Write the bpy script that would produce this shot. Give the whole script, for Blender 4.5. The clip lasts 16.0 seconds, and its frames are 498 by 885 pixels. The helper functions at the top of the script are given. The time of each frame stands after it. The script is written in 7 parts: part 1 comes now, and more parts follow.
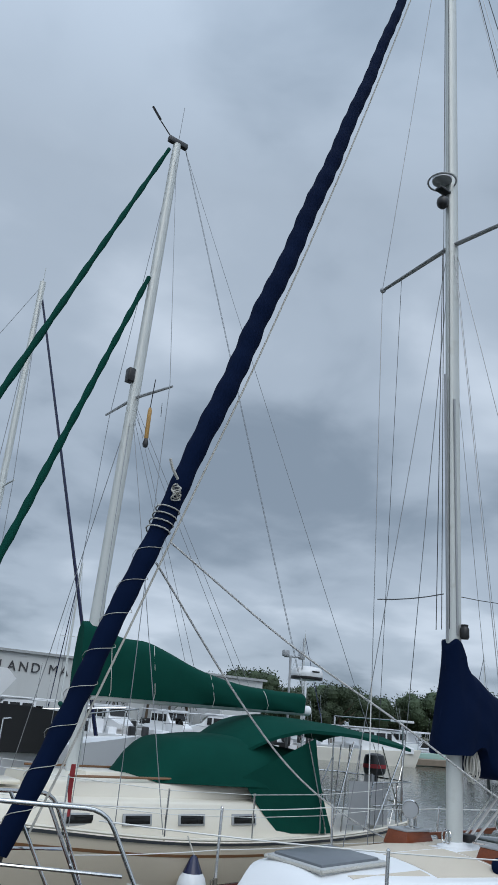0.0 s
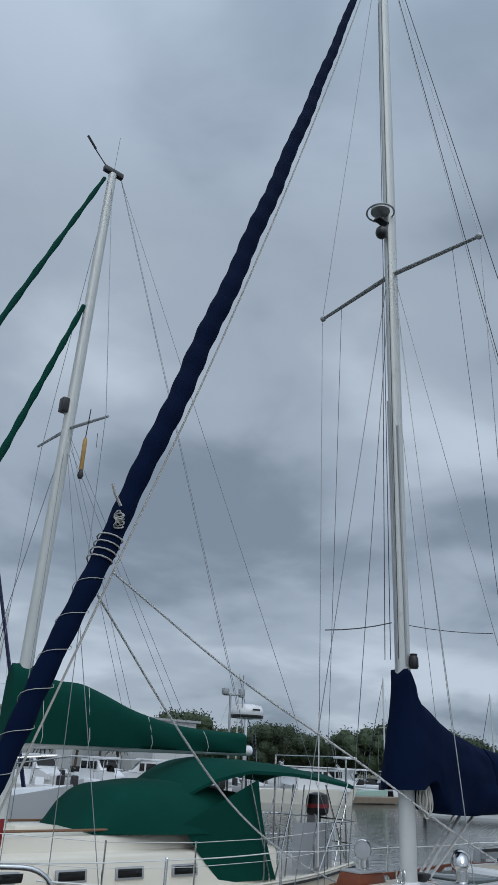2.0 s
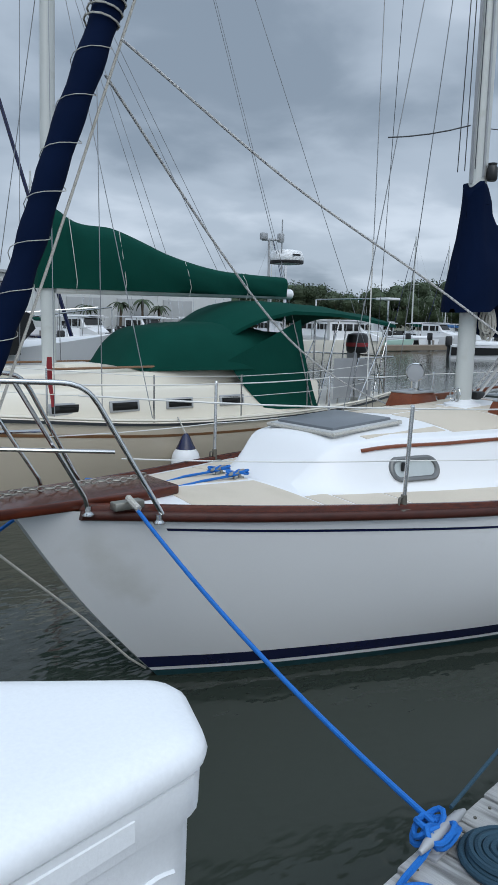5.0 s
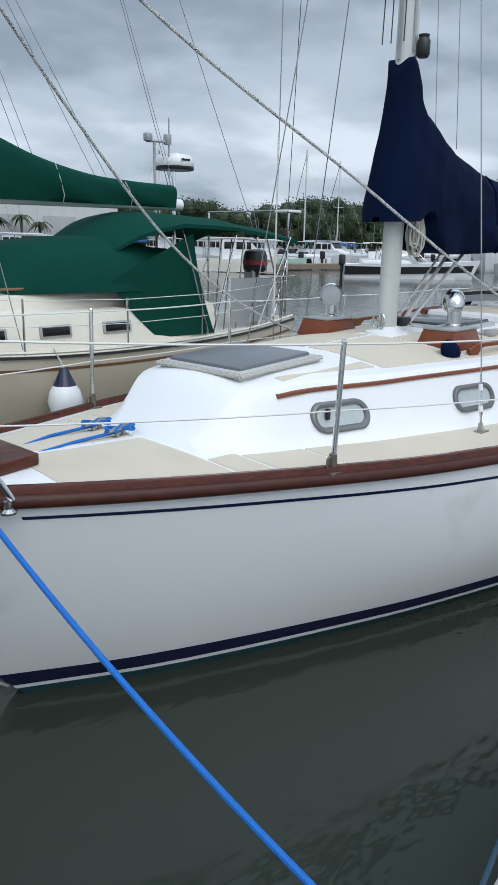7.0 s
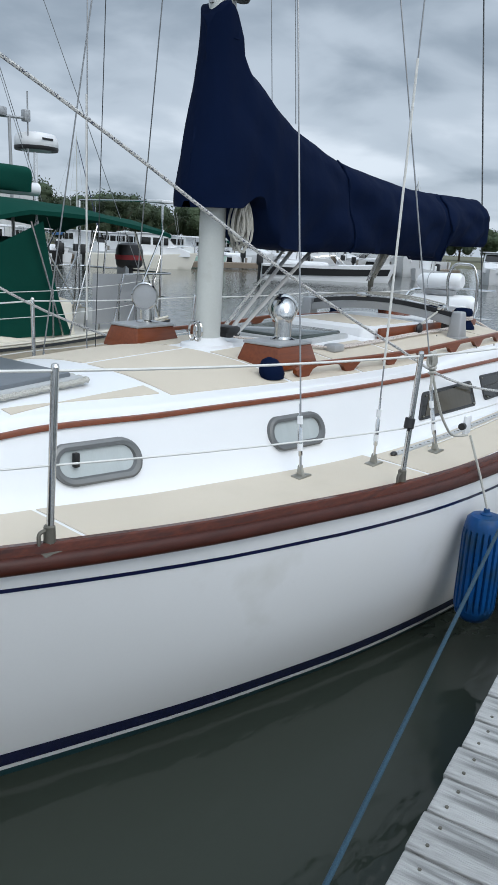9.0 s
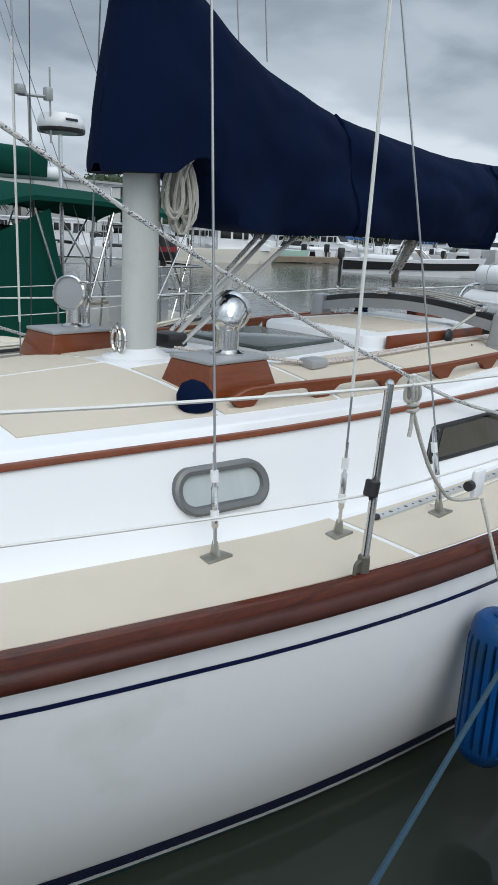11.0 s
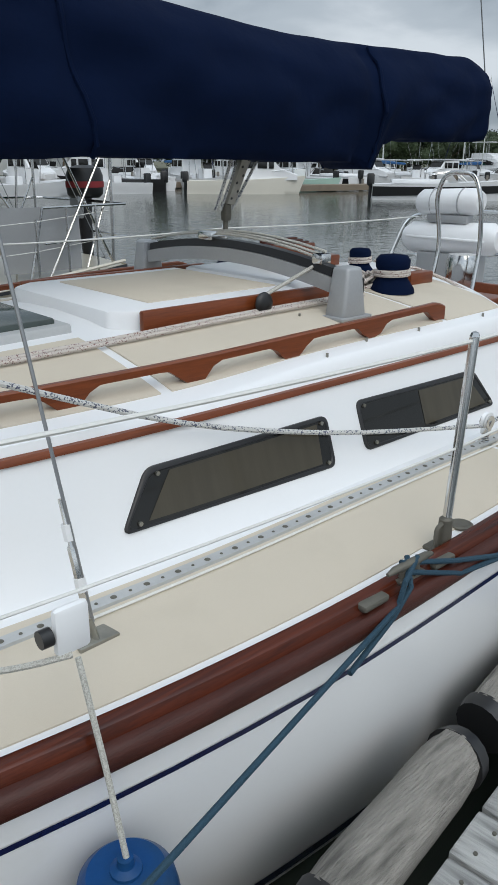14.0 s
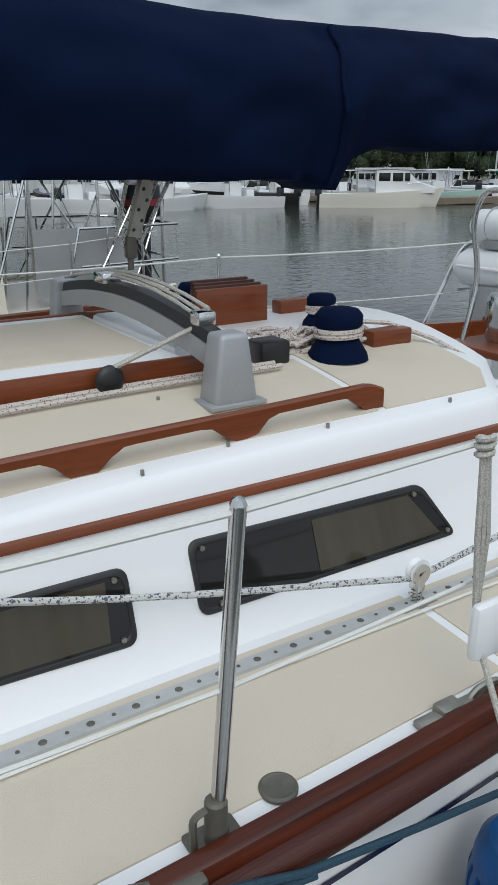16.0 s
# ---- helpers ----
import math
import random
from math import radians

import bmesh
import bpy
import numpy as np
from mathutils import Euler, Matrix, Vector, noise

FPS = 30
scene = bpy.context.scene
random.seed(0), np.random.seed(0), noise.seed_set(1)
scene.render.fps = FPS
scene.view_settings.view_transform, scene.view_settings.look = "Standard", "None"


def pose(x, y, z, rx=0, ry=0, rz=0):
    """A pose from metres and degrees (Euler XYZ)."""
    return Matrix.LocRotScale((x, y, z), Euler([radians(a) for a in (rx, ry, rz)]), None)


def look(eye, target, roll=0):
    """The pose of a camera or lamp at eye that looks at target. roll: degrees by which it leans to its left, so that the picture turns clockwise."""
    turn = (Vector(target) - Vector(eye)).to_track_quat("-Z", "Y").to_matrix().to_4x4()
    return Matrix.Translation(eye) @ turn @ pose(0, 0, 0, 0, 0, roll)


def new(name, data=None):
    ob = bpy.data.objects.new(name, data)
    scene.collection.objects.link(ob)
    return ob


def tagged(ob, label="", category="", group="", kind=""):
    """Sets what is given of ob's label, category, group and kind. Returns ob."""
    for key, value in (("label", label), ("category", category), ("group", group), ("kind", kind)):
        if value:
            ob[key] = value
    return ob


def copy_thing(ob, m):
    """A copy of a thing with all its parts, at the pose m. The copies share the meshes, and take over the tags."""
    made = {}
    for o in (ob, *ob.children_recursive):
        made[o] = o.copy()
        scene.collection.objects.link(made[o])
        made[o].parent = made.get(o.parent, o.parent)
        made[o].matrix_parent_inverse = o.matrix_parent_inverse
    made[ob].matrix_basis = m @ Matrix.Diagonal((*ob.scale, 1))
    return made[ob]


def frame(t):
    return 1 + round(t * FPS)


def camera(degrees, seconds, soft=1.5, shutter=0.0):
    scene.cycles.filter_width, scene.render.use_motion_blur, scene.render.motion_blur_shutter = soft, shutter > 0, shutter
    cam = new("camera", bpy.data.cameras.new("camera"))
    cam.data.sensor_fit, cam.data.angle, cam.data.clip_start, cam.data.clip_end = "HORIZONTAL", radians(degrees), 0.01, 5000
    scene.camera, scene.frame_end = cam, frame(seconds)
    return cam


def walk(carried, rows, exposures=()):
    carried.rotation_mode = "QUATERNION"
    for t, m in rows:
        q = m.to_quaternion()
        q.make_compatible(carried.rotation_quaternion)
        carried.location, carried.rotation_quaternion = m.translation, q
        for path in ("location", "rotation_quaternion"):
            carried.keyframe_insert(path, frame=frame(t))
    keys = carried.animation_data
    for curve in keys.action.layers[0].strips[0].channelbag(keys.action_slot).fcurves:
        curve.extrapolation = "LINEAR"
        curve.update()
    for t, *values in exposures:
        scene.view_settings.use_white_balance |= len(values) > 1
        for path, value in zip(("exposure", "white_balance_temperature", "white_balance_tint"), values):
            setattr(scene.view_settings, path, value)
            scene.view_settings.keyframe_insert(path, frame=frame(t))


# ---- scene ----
cam = camera(36.7, 16.0)
PATH = [
    (0, (-6.127, -5.015, 2.523), (-5.057, -3.47, 3.209), 5.0),
    (0.5, (-6.081, -4.918, 2.574), (-4.978, -3.527, 3.496), 3.9),
    (1, (-6.097, -4.912, 2.598), (-4.961, -3.669, 3.678), 2.2),
    (1.5, (-6.084, -4.823, 2.592), (-4.904, -3.614, 3.662), 1.7),
    (2, (-6.073, -4.752, 2.5), (-4.889, -3.346, 3.288), 2.7),
    (2.5, (-6.094, -4.698, 2.465), (-4.988, -3.1, 2.939), 2.4),
    (3, (-6.085, -4.631, 2.406), (-4.984, -2.971, 2.582), 1.2),
    (3.5, (-5.998, -4.508, 2.334), (-4.87, -2.864, 2.175), 1.3),
    (3.7, (-5.89, -4.473, 2.314), (-4.759, -2.84, 2.078), 1.5),
    (6, (-5.287, -3.3, 2.21), (-3.919, -1.885, 1.851), 1.0),
    (6.5, (-5.081, -3.108, 2.198), (-3.658, -1.772, 1.764), 1.4),
    (7, (-4.77, -3.066, 2.192), (-3.353, -1.751, 1.678), 1.2),
    (7.5, (-4.447, -2.991, 2.166), (-2.966, -1.756, 1.637), 1.5),
    (8, (-4.099, -2.895, 2.138), (-2.517, -1.797, 1.595), 1.6),
    (8.5, (-3.761, -2.961, 2.172), (-2.188, -1.844, 1.648), 2.5),
    (11, (-2.077, -2.71, 2.137), (-0.686, -1.377, 1.602), 2.9),
    (11.5, (-1.726, -2.66, 2.095), (-0.355, -1.323, 1.518), 2.4),
    (12, (-1.331, -2.621, 2.092), (-0.083, -1.194, 1.455), 0.8),
    (12.5, (-0.987, -2.497, 2.08), (0.261, -1.109, 1.363), 0.5),
    (13, (-0.719, -2.48, 2.077), (0.583, -1.189, 1.277), -0.1),
    (13.5, (-0.44, -2.622, 2.128), (0.842, -1.286, 1.373), 0.1),
    (14, (-0.184, -2.639, 2.141), (1.082, -1.258, 1.441), 0.5),
    (14.5, (0.127, -2.573, 2.157), (1.386, -1.178, 1.471), -0.1),
    (15, (0.46, -2.599, 2.158), (1.634, -1.129, 1.478), -0.7),
    (15.5, (0.785, -2.579, 2.162), (1.825, -1.006, 1.497), -1.0),
    (16, (1.105, -2.444, 2.165), (2.097, -0.843, 1.493), -0.2),
]
walk(cam, [(t, look(eye, target, roll)) for t, eye, target, roll in PATH], exposures=[(0.0, -0.1, 6500, 10), (1.2, -0.38, 6500, 10), (2.3, -0.3, 6500, 10), (3.7, -0.28, 6500, 10), (6.0, 0.16, 6650, 10), (8.7, 0.18, 6780, 10), (11.0, 0.06, 6950, 10), (13.5, -0.02, 7080, 10), (16.0, -0.13, 7080, 10)])

# ---- world and light ----
SUN_EL, SUN_AZ = 42.0, 205.0
world = bpy.data.worlds.new("world")
scene.world = world
world.use_nodes = True
wn, wl = world.node_tree.nodes, world.node_tree.links
wn.clear()


def wnode(kind, **kw):
    n = wn.new(kind)
    for k, v in kw.items():
        if k in n.inputs:
            n.inputs[k].default_value = v
    return n


def wmath(op, a, b=None):
    n = wn.new("ShaderNodeMath")
    n.operation = op
    for i, v in enumerate((a, b)):
        if v is None:
            continue
        if isinstance(v, (int, float)):
            n.inputs[i].default_value = v
        else:
            wl.new(v, n.inputs[i])
    return n.outputs[0]


tc = wnode("ShaderNodeTexCoord")
sep = wnode("ShaderNodeSeparateXYZ")
wl.new(tc.outputs["Generated"], sep.inputs[0])
up = wmath("MAXIMUM", sep.outputs[2], 0.0)
den = wmath("ADD", up, 0.22)
comb = wnode("ShaderNodeCombineXYZ")
wl.new(wmath("DIVIDE", sep.outputs[0], den), comb.inputs[0])
wl.new(wmath("DIVIDE", sep.outputs[1], den), comb.inputs[1])
big = wnode("ShaderNodeTexNoise", Scale=0.9, Detail=4.0, Roughness=0.45, Distortion=0.25)
fine = wnode("ShaderNodeTexNoise", Scale=2.6, Detail=5.0, Roughness=0.5, Distortion=0.3)
wl.new(comb.outputs[0], big.inputs["Vector"])
wl.new(comb.outputs[0], fine.inputs["Vector"])
cloud = wmath("ADD", wmath("MULTIPLY", big.outputs[0], 0.72), wmath("MULTIPLY", fine.outputs[0], 0.28))
ramp = wnode("ShaderNodeValToRGB")
ramp.color_ramp.interpolation = "EASE"
e = ramp.color_ramp.elements
e[0].position, e[0].color = 0.38, (0.27, 0.345, 0.44, 1)
e[1].position, e[1].color = 0.62, (0.68, 0.785, 0.92, 1)
m_ = e.new(0.5)
m_.color = (0.46, 0.555, 0.675, 1)
wl.new(cloud, ramp.inputs[0])
# overcast skies are brighter overhead
lift = wn.new("ShaderNodeMapRange")
lift.inputs[1].default_value, lift.inputs[2].default_value = 0.62, 1.0
lift.inputs[3].default_value, lift.inputs[4].default_value = 1.0, 2.0
wl.new(sep.outputs[2], lift.inputs[0])
# and towards the veiled sun
to_sun = wnode("ShaderNodeVectorMath")
to_sun.operation = "DOT_PRODUCT"
wl.new(tc.outputs["Generated"], to_sun.inputs[0])
to_sun.inputs[1].default_value = (math.sin(radians(SUN_AZ)) * math.cos(radians(SUN_EL)), math.cos(radians(SUN_AZ)) * math.cos(radians(SUN_EL)), math.sin(radians(SUN_EL)))
glow = wn.new("ShaderNodeMapRange")
glow.interpolation_type = "SMOOTHSTEP"
glow.inputs[1].default_value, glow.inputs[2].default_value = 0.1, 1.0
glow.inputs[3].default_value, glow.inputs[4].default_value = 1.0, 1.9
wl.new(to_sun.outputs["Value"], glow.inputs[0])
bright = wnode("ShaderNodeVectorMath")
bright.operation = "SCALE"
wl.new(ramp.outputs[0], bright.inputs[0])
wl.new(wmath("MULTIPLY", lift.outputs[0], glow.outputs[0]), bright.inputs["Scale"])
sky = wnode("ShaderNodeTexSky")
sky.sky_type, sky.sun_disc = "NISHITA", False
sky.sun_elevation, sky.sun_rotation = radians(SUN_EL), radians(SUN_AZ)
bg_cloud, bg_sky, both = wnode("ShaderNodeBackground", Strength=1.0), wnode("ShaderNodeBackground", Strength=0.05), wnode("ShaderNodeMixShader", Fac=0.1)
wl.new(bright.outputs[0], bg_cloud.inputs[0])
wl.new(sky.outputs[0], bg_sky.inputs[0])
wl.new(bg_cloud.outputs[0], both.inputs[1])
wl.new(bg_sky.outputs[0], both.inputs[2])
wout = wnode("ShaderNodeOutputWorld")
wl.new(both.outputs[0], wout.inputs[0])

sun_data = bpy.data.lights.new("sun", "SUN")
sun_data.energy, sun_data.angle, sun_data.color = 0.8, radians(40), (1.0, 0.96, 0.9)
sun = new("sun", sun_data)
a_, b_ = radians(SUN_AZ), radians(SUN_EL)
sun.matrix_world = look((0, 0, 30), (-math.sin(a_) * math.cos(b_) * 5, -math.cos(a_) * math.cos(b_) * 5, 30 - math.sin(b_) * 5))


# ---- mesh tools ----
def curve(*pts):
    """A smooth function through (x, value) points."""
    xs, ys = np.array(pts, float).T
    d = np.gradient(ys, xs)

    def f(x):
        x = min(max(x, xs[0]), xs[-1])
        i = min(int(np.searchsorted(xs, x, "right")) - 1, len(xs) - 2)
        h = xs[i + 1] - xs[i]
        t = (x - xs[i]) / h
        return float((2 * t**3 - 3 * t * t + 1) * ys[i] + (t**3 - 2 * t * t + t) * h * d[i] + (3 * t * t - 2 * t**3) * ys[i + 1] + (t**3 - t * t) * h * d[i + 1])

    return f


def lin(a, b, n):
    return [a + (b - a) * i / (n - 1) for i in range(n)]


class Geo:
    """Gathers vertices and faces of one mesh."""

    def __init__(self):
        self.v, self.f = [], []

    def add(self, v, f, m=None):
        k = len(self.v)
        self.v += [tuple(m @ Vector(p)) if m else tuple(p) for p in v]
        self.f += [tuple(i + k for i in q) for q in f]
        return self

    def grid(self, rows, close=False, caps=False, m=None):
        n = len(rows[0])
        v = [p for r in rows for p in r]
        f = []
        for i in range(len(rows) - 1):
            for j in range(n if close else n - 1):
                k = (j + 1) % n
                f.append((i * n + j, i * n + k, (i + 1) * n + k, (i + 1) * n + j))
        if caps:
            f += [tuple(range(n - 1, -1, -1)), tuple(range((len(rows) - 1) * n, len(rows) * n))]
        return self.add(v, f, m)

    def tube(self, pts, r, n=8, flat=1.0, m=None, caps=True):
        pts = [Vector(p) for p in pts]
        rs = r if isinstance(r, (list, tuple)) else [r] * len(pts)
        rows, side = [], None
        for i, p in enumerate(pts):
            d = (pts[min(i + 1, len(pts) - 1)] - pts[max(i - 1, 0)]).normalized()
            if side is None:
                side = d.cross(Vector((0, 0, 1)) if abs(d.z) < 0.9 else Vector((1, 0, 0))).normalized()
            side = (side - d * side.dot(d)).normalized()
            other = d.cross(side)
            rows.append([p + (side * math.cos(a) + other * math.sin(a) * flat) * rs[i] for a in (2 * math.pi * k / n for k in range(n))])
        return self.grid(rows, True, caps, m)

    def box(self, x0, x1, y0, y1, z0, z1, bevel=0.0, m=None, seg=2):
        bm = bmesh.new()
        bmesh.ops.create_cube(bm, size=1)
        for v in bm.verts:
            v.co = ((x0 + x1) / 2 + v.co.x * (x1 - x0), (y0 + y1) / 2 + v.co.y * (y1 - y0), (z0 + z1) / 2 + v.co.z * (z1 - z0))
        if bevel:
            bmesh.ops.bevel(bm, geom=bm.edges[:], offset=bevel, segments=seg, profile=0.5, affect="EDGES")
        return self.bm(bm, m)

    def bm(self, bm, m=None):
        bm.verts.index_update()
        self.add([v.co.copy() for v in bm.verts], [[v.index for v in f.verts] for f in bm.faces], m)
        bm.free()
        return self

    def lathe(self, profile, n=20, m=None, caps=True):
        """profile: (radius, z) from bottom to top."""
        return self.grid([[(r * math.cos(a), r * math.sin(a), z) for a in (2 * math.pi * k / n for k in range(n))] for r, z in profile], True, caps, m)

    def prism(self, poly, z0, z1, bevel=0.0, m=None, seg=2):
        """A flat polygon (x, y) raised from z0 to z1."""
        bm = bmesh.new()
        lo = [bm.verts.new((x, y, z0)) for x, y in poly]
        hi = [bm.verts.new((x, y, z1)) for x, y in poly]
        n = len(poly)
        bm.faces.new(lo[::-1])
        bm.faces.new(hi)
        for i in range(n):
            bm.faces.new((lo[i], lo[(i + 1) % n], hi[(i + 1) % n], hi[i]))
        if bevel:
            bmesh.ops.bevel(bm, geom=bm.edges[:], offset=bevel, segments=seg, profile=0.5, affect="EDGES")
        bmesh.ops.recalc_face_normals(bm, faces=bm.faces)
        return self.bm(bm, m)

    def ball(self, x, y, z, rx, ry=None, rz=None, n=12):
        ry, rz = ry or rx, rz or rx
        rows = []
        for i in range(n // 2 + 1):
            t = math.pi * i / (n // 2)
            s = max(math.sin(t), 0.02)
            rows.append([(x + rx * s * math.cos(a), y + ry * s * math.sin(a), z - rz * math.cos(t)) for a in (2 * math.pi * k / n for k in range(n))])
        return self.grid(rows, True, True)

    def ob(self, name, mat, parent=None, label="", smooth=38, fix=True):
        me = bpy.data.meshes.new(name)
        me.from_pydata(self.v, [], self.f)
        if fix:
            bm = bmesh.new()
            bm.from_mesh(me)
            bmesh.ops.recalc_face_normals(bm, faces=bm.faces)
            bm.to_mesh(me)
            bm.free()
        if smooth:
            me.polygons.foreach_set("use_smooth", [True] * len(me.polygons))
            me.set_sharp_from_angle(angle=radians(smooth))
        me.materials.append(mat)
        ob = new(name, me)
        if parent is not None:
            ob.parent = parent
            if parent.parent is None:
                ob.matrix_parent_inverse = parent.matrix_basis.inverted()
        if label:
            ob["label"] = label
        return ob


def root(name, at, label, category, group="", kind=""):
    ob = new(name)
    ob.empty_display_size = 0.2
    ob.matrix_basis = Matrix.Translation(at)
    return tagged(ob, label, category, group, kind)


def sag(a, b, drop, n=14):
    a, b = Vector(a), Vector(b)
    return [a.lerp(b, t) - Vector((0, 0, drop * 4 * t * (1 - t))) for t in lin(0, 1, n)]


# ---- materials ----
def material(name, color, rough=0.5, metal=0.0, vary=0.12, scale=6.0, bump=0.0, bump_scale=60.0, coat=0.0, fine=0.06, fine_scale=90.0, stretch=(1, 1, 1), spec=0.5, rand=0.0, dirt=None, dirt_at=(0.55, 0.75), dirt_scale=2.0, sheen=0.0, ior=1.5):
    mat = bpy.data.materials.new(name)
    mat.use_nodes = True
    nt = mat.node_tree
    nd, lk = nt.nodes, nt.links
    p = nd["Principled BSDF"]
    p.inputs["Roughness"].default_value = rough
    p.inputs["Metallic"].default_value = metal
    p.inputs["Coat Weight"].default_value = coat
    p.inputs["Coat Roughness"].default_value = 0.08
    p.inputs["Sheen Weight"].default_value = sheen
    p.inputs["IOR"].default_value = ior
    p.inputs["Specular IOR Level"].default_value = spec
    co = nd.new("ShaderNodeTexCoord")
    mp = nd.new("ShaderNodeMapping")
    mp.inputs["Scale"].default_value = stretch
    lk.new(co.outputs["Object"], mp.inputs[0])

    def tex(s, detail=4.0):
        t = nd.new("ShaderNodeTexNoise")
        t.inputs["Scale"].default_value, t.inputs["Detail"].default_value = s, detail
        lk.new(mp.outputs[0], t.inputs["Vector"])
        return t.outputs[0]

    def mth(op, a, b):
        n = nd.new("ShaderNodeMath")
        n.operation = op
        for i, v in enumerate((a, b)):
            if isinstance(v, (int, float)):
                n.inputs[i].default_value = v
            else:
                lk.new(v, n.inputs[i])
        return n.outputs[0]

    amount = mth("ADD", mth("MULTIPLY", mth("SUBTRACT", tex(scale), 0.5), 2 * vary), mth("MULTIPLY", mth("SUBTRACT", tex(fine_scale), 0.5), 2 * fine))
    if rand:
        oi = nd.new("ShaderNodeObjectInfo")
        amount = mth("ADD", amount, mth("MULTIPLY", mth("SUBTRACT", oi.outputs["Random"], 0.5), 2 * rand))
    gain = mth("ADD", amount, 1.0)
    sc = nd.new("ShaderNodeVectorMath")
    sc.operation = "SCALE"
    sc.inputs[0].default_value = color[:3]
    lk.new(gain, sc.inputs["Scale"])
    col = sc.outputs[0]
    if dirt:
        mr = nd.new("ShaderNodeMapRange")
        mr.inputs[1].default_value, mr.inputs[2].default_value = dirt_at
        lk.new(tex(dirt_scale, 6.0), mr.inputs[0])
        mx = nd.new("ShaderNodeMix")
        mx.data_type = "RGBA"
        lk.new(mr.outputs[0], mx.inputs["Factor"])
        lk.new(col, mx.inputs["A"])
        mx.inputs["B"].default_value = (*dirt, 1)
        col = mx.outputs["Result"]
    lk.new(col, p.inputs["Base Color"])
    if bump:
        bn = nd.new("ShaderNodeBump")
        bn.inputs["Strength"].default_value = min(bump, 1.0)
        bn.inputs["Distance"].default_value = 0.01
        lk.new(tex(bump_scale, 5.0), bn.inputs["Height"])
        lk.new(bn.outputs[0], p.inputs["Normal"])
    return mat


def braid(name, base, fleck, scale, share=0.6, rough=0.8):
    """Rope: flecks on a twisted base."""
    mat = material(name, base, rough, vary=0.1, bump=0.5, bump_scale=220)
    nt = mat.node_tree
    nd, lk = nt.nodes, nt.links
    p = nd["Principled BSDF"]
    old = p.inputs["Base Color"].links[0].from_socket
    co = nd.new("ShaderNodeTexCoord")
    vo = nd.new("ShaderNodeTexVoronoi")
    vo.inputs["Scale"].default_value = scale
    lk.new(co.outputs["Object"], vo.inputs["Vector"])
    sp = nd.new("ShaderNodeSeparateColor")
    lk.new(vo.outputs["Color"], sp.inputs[0])
    gt = nd.new("ShaderNodeMath")
    gt.operation = "GREATER_THAN"
    gt.inputs[1].default_value = share
    lk.new(sp.outputs[0], gt.inputs[0])
    mx = nd.new("ShaderNodeMix")
    mx.data_type = "RGBA"
    lk.new(gt.outputs[0], mx.inputs["Factor"])
    lk.new(old, mx.inputs["A"])
    mx.inputs["B"].default_value = (*fleck, 1)
    lk.new(mx.outputs["Result"], p.inputs["Base Color"])
    return mat


GEL = material("gelcoat", (0.765, 0.775, 0.785), 0.36, vary=0.03, scale=1.5, coat=0.1, fine=0.01)
HULL = material("hull_white", (0.80, 0.81, 0.815), 0.2, vary=0.035, scale=1.2, coat=0.35, fine=0.012, dirt=(0.62, 0.62, 0.58), dirt_at=(0.62, 0.85), dirt_scale=1.6)
NAVY_PAINT = material("navy_paint", (0.008, 0.012, 0.05), 0.25, vary=0.2)
BOTTOM = material("bottom_paint", (0.01, 0.055, 0.065), 0.6, vary=0.35, scale=9, bump=0.2)
NONSKID = material("nonskid", (0.58, 0.515, 0.42), 0.75, vary=0.05, scale=2.5, bump=0.25, bump_scale=700, fine=0.05, fine_scale=350, dirt=(0.53, 0.47, 0.38), dirt_at=(0.58, 0.8), dirt_scale=3)
WOOD = material("varnished_mahogany", (0.078, 0.0155, 0.006), 0.26, spec=0.3, vary=0.55, scale=7, stretch=(0.35, 9, 9), fine=0.4, fine_scale=30, coat=0.08, dirt=(0.035, 0.009, 0.006), dirt_at=(0.5, 0.72), dirt_scale=4)
TEAK = material("varnished_teak", (0.165, 0.040, 0.012), 0.36, spec=0.3, vary=0.4, scale=8, stretch=(0.4, 8, 8), fine=0.35, fine_scale=35, coat=0.25)
WORN_WOOD = material("worn_rub_wood", (0.052, 0.013, 0.008), 0.35, spec=0.3, vary=0.6, scale=6, stretch=(0.6, 6, 6), fine=0.3, fine_scale=50, bump=0.2)
ALU = material("painted_mast", (0.52, 0.54, 0.52), 0.4, metal=0.15, vary=0.06, scale=3, dirt=(0.40, 0.40, 0.36), dirt_at=(0.6, 0.8), dirt_scale=4)
GREY_ALU = material("grey_aluminium", (0.36, 0.37, 0.38), 0.45, metal=0.3, vary=0.08, bump=0.05)
STEEL = material("polished_steel", (0.62, 0.62, 0.61), 0.16, metal=1.0, vary=0.08, scale=20)
DULL = material("weathered_steel", (0.34, 0.33, 0.29), 0.45, metal=0.9, vary=0.2, scale=30, bump=0.15)
WIRE = material("stainless_wire", (0.30, 0.31, 0.32), 0.4, metal=0.8, vary=0.1)
DARK_WIRE = material("dark_wire", (0.05, 0.055, 0.06), 0.5, metal=0.3, vary=0.1)
WHITE_WIRE = material("white_lifeline", (0.68, 0.68, 0.65), 0.5, vary=0.06)
CANVAS = material("navy_canvas", (0.0016, 0.0068, 0.027), 0.9, spec=0.08, vary=0.18, scale=3, bump=0.5, bump_scale=14, fine=0.15, fine_scale=600)
GREEN = material("green_canvas", (0.0025, 0.048, 0.035), 0.9, spec=0.1, vary=0.15, scale=3, bump=0.4, bump_scale=10, fine=0.12, fine_scale=500)
BLACK = material("black_plastic", (0.012, 0.012, 0.013), 0.4, vary=0.2)
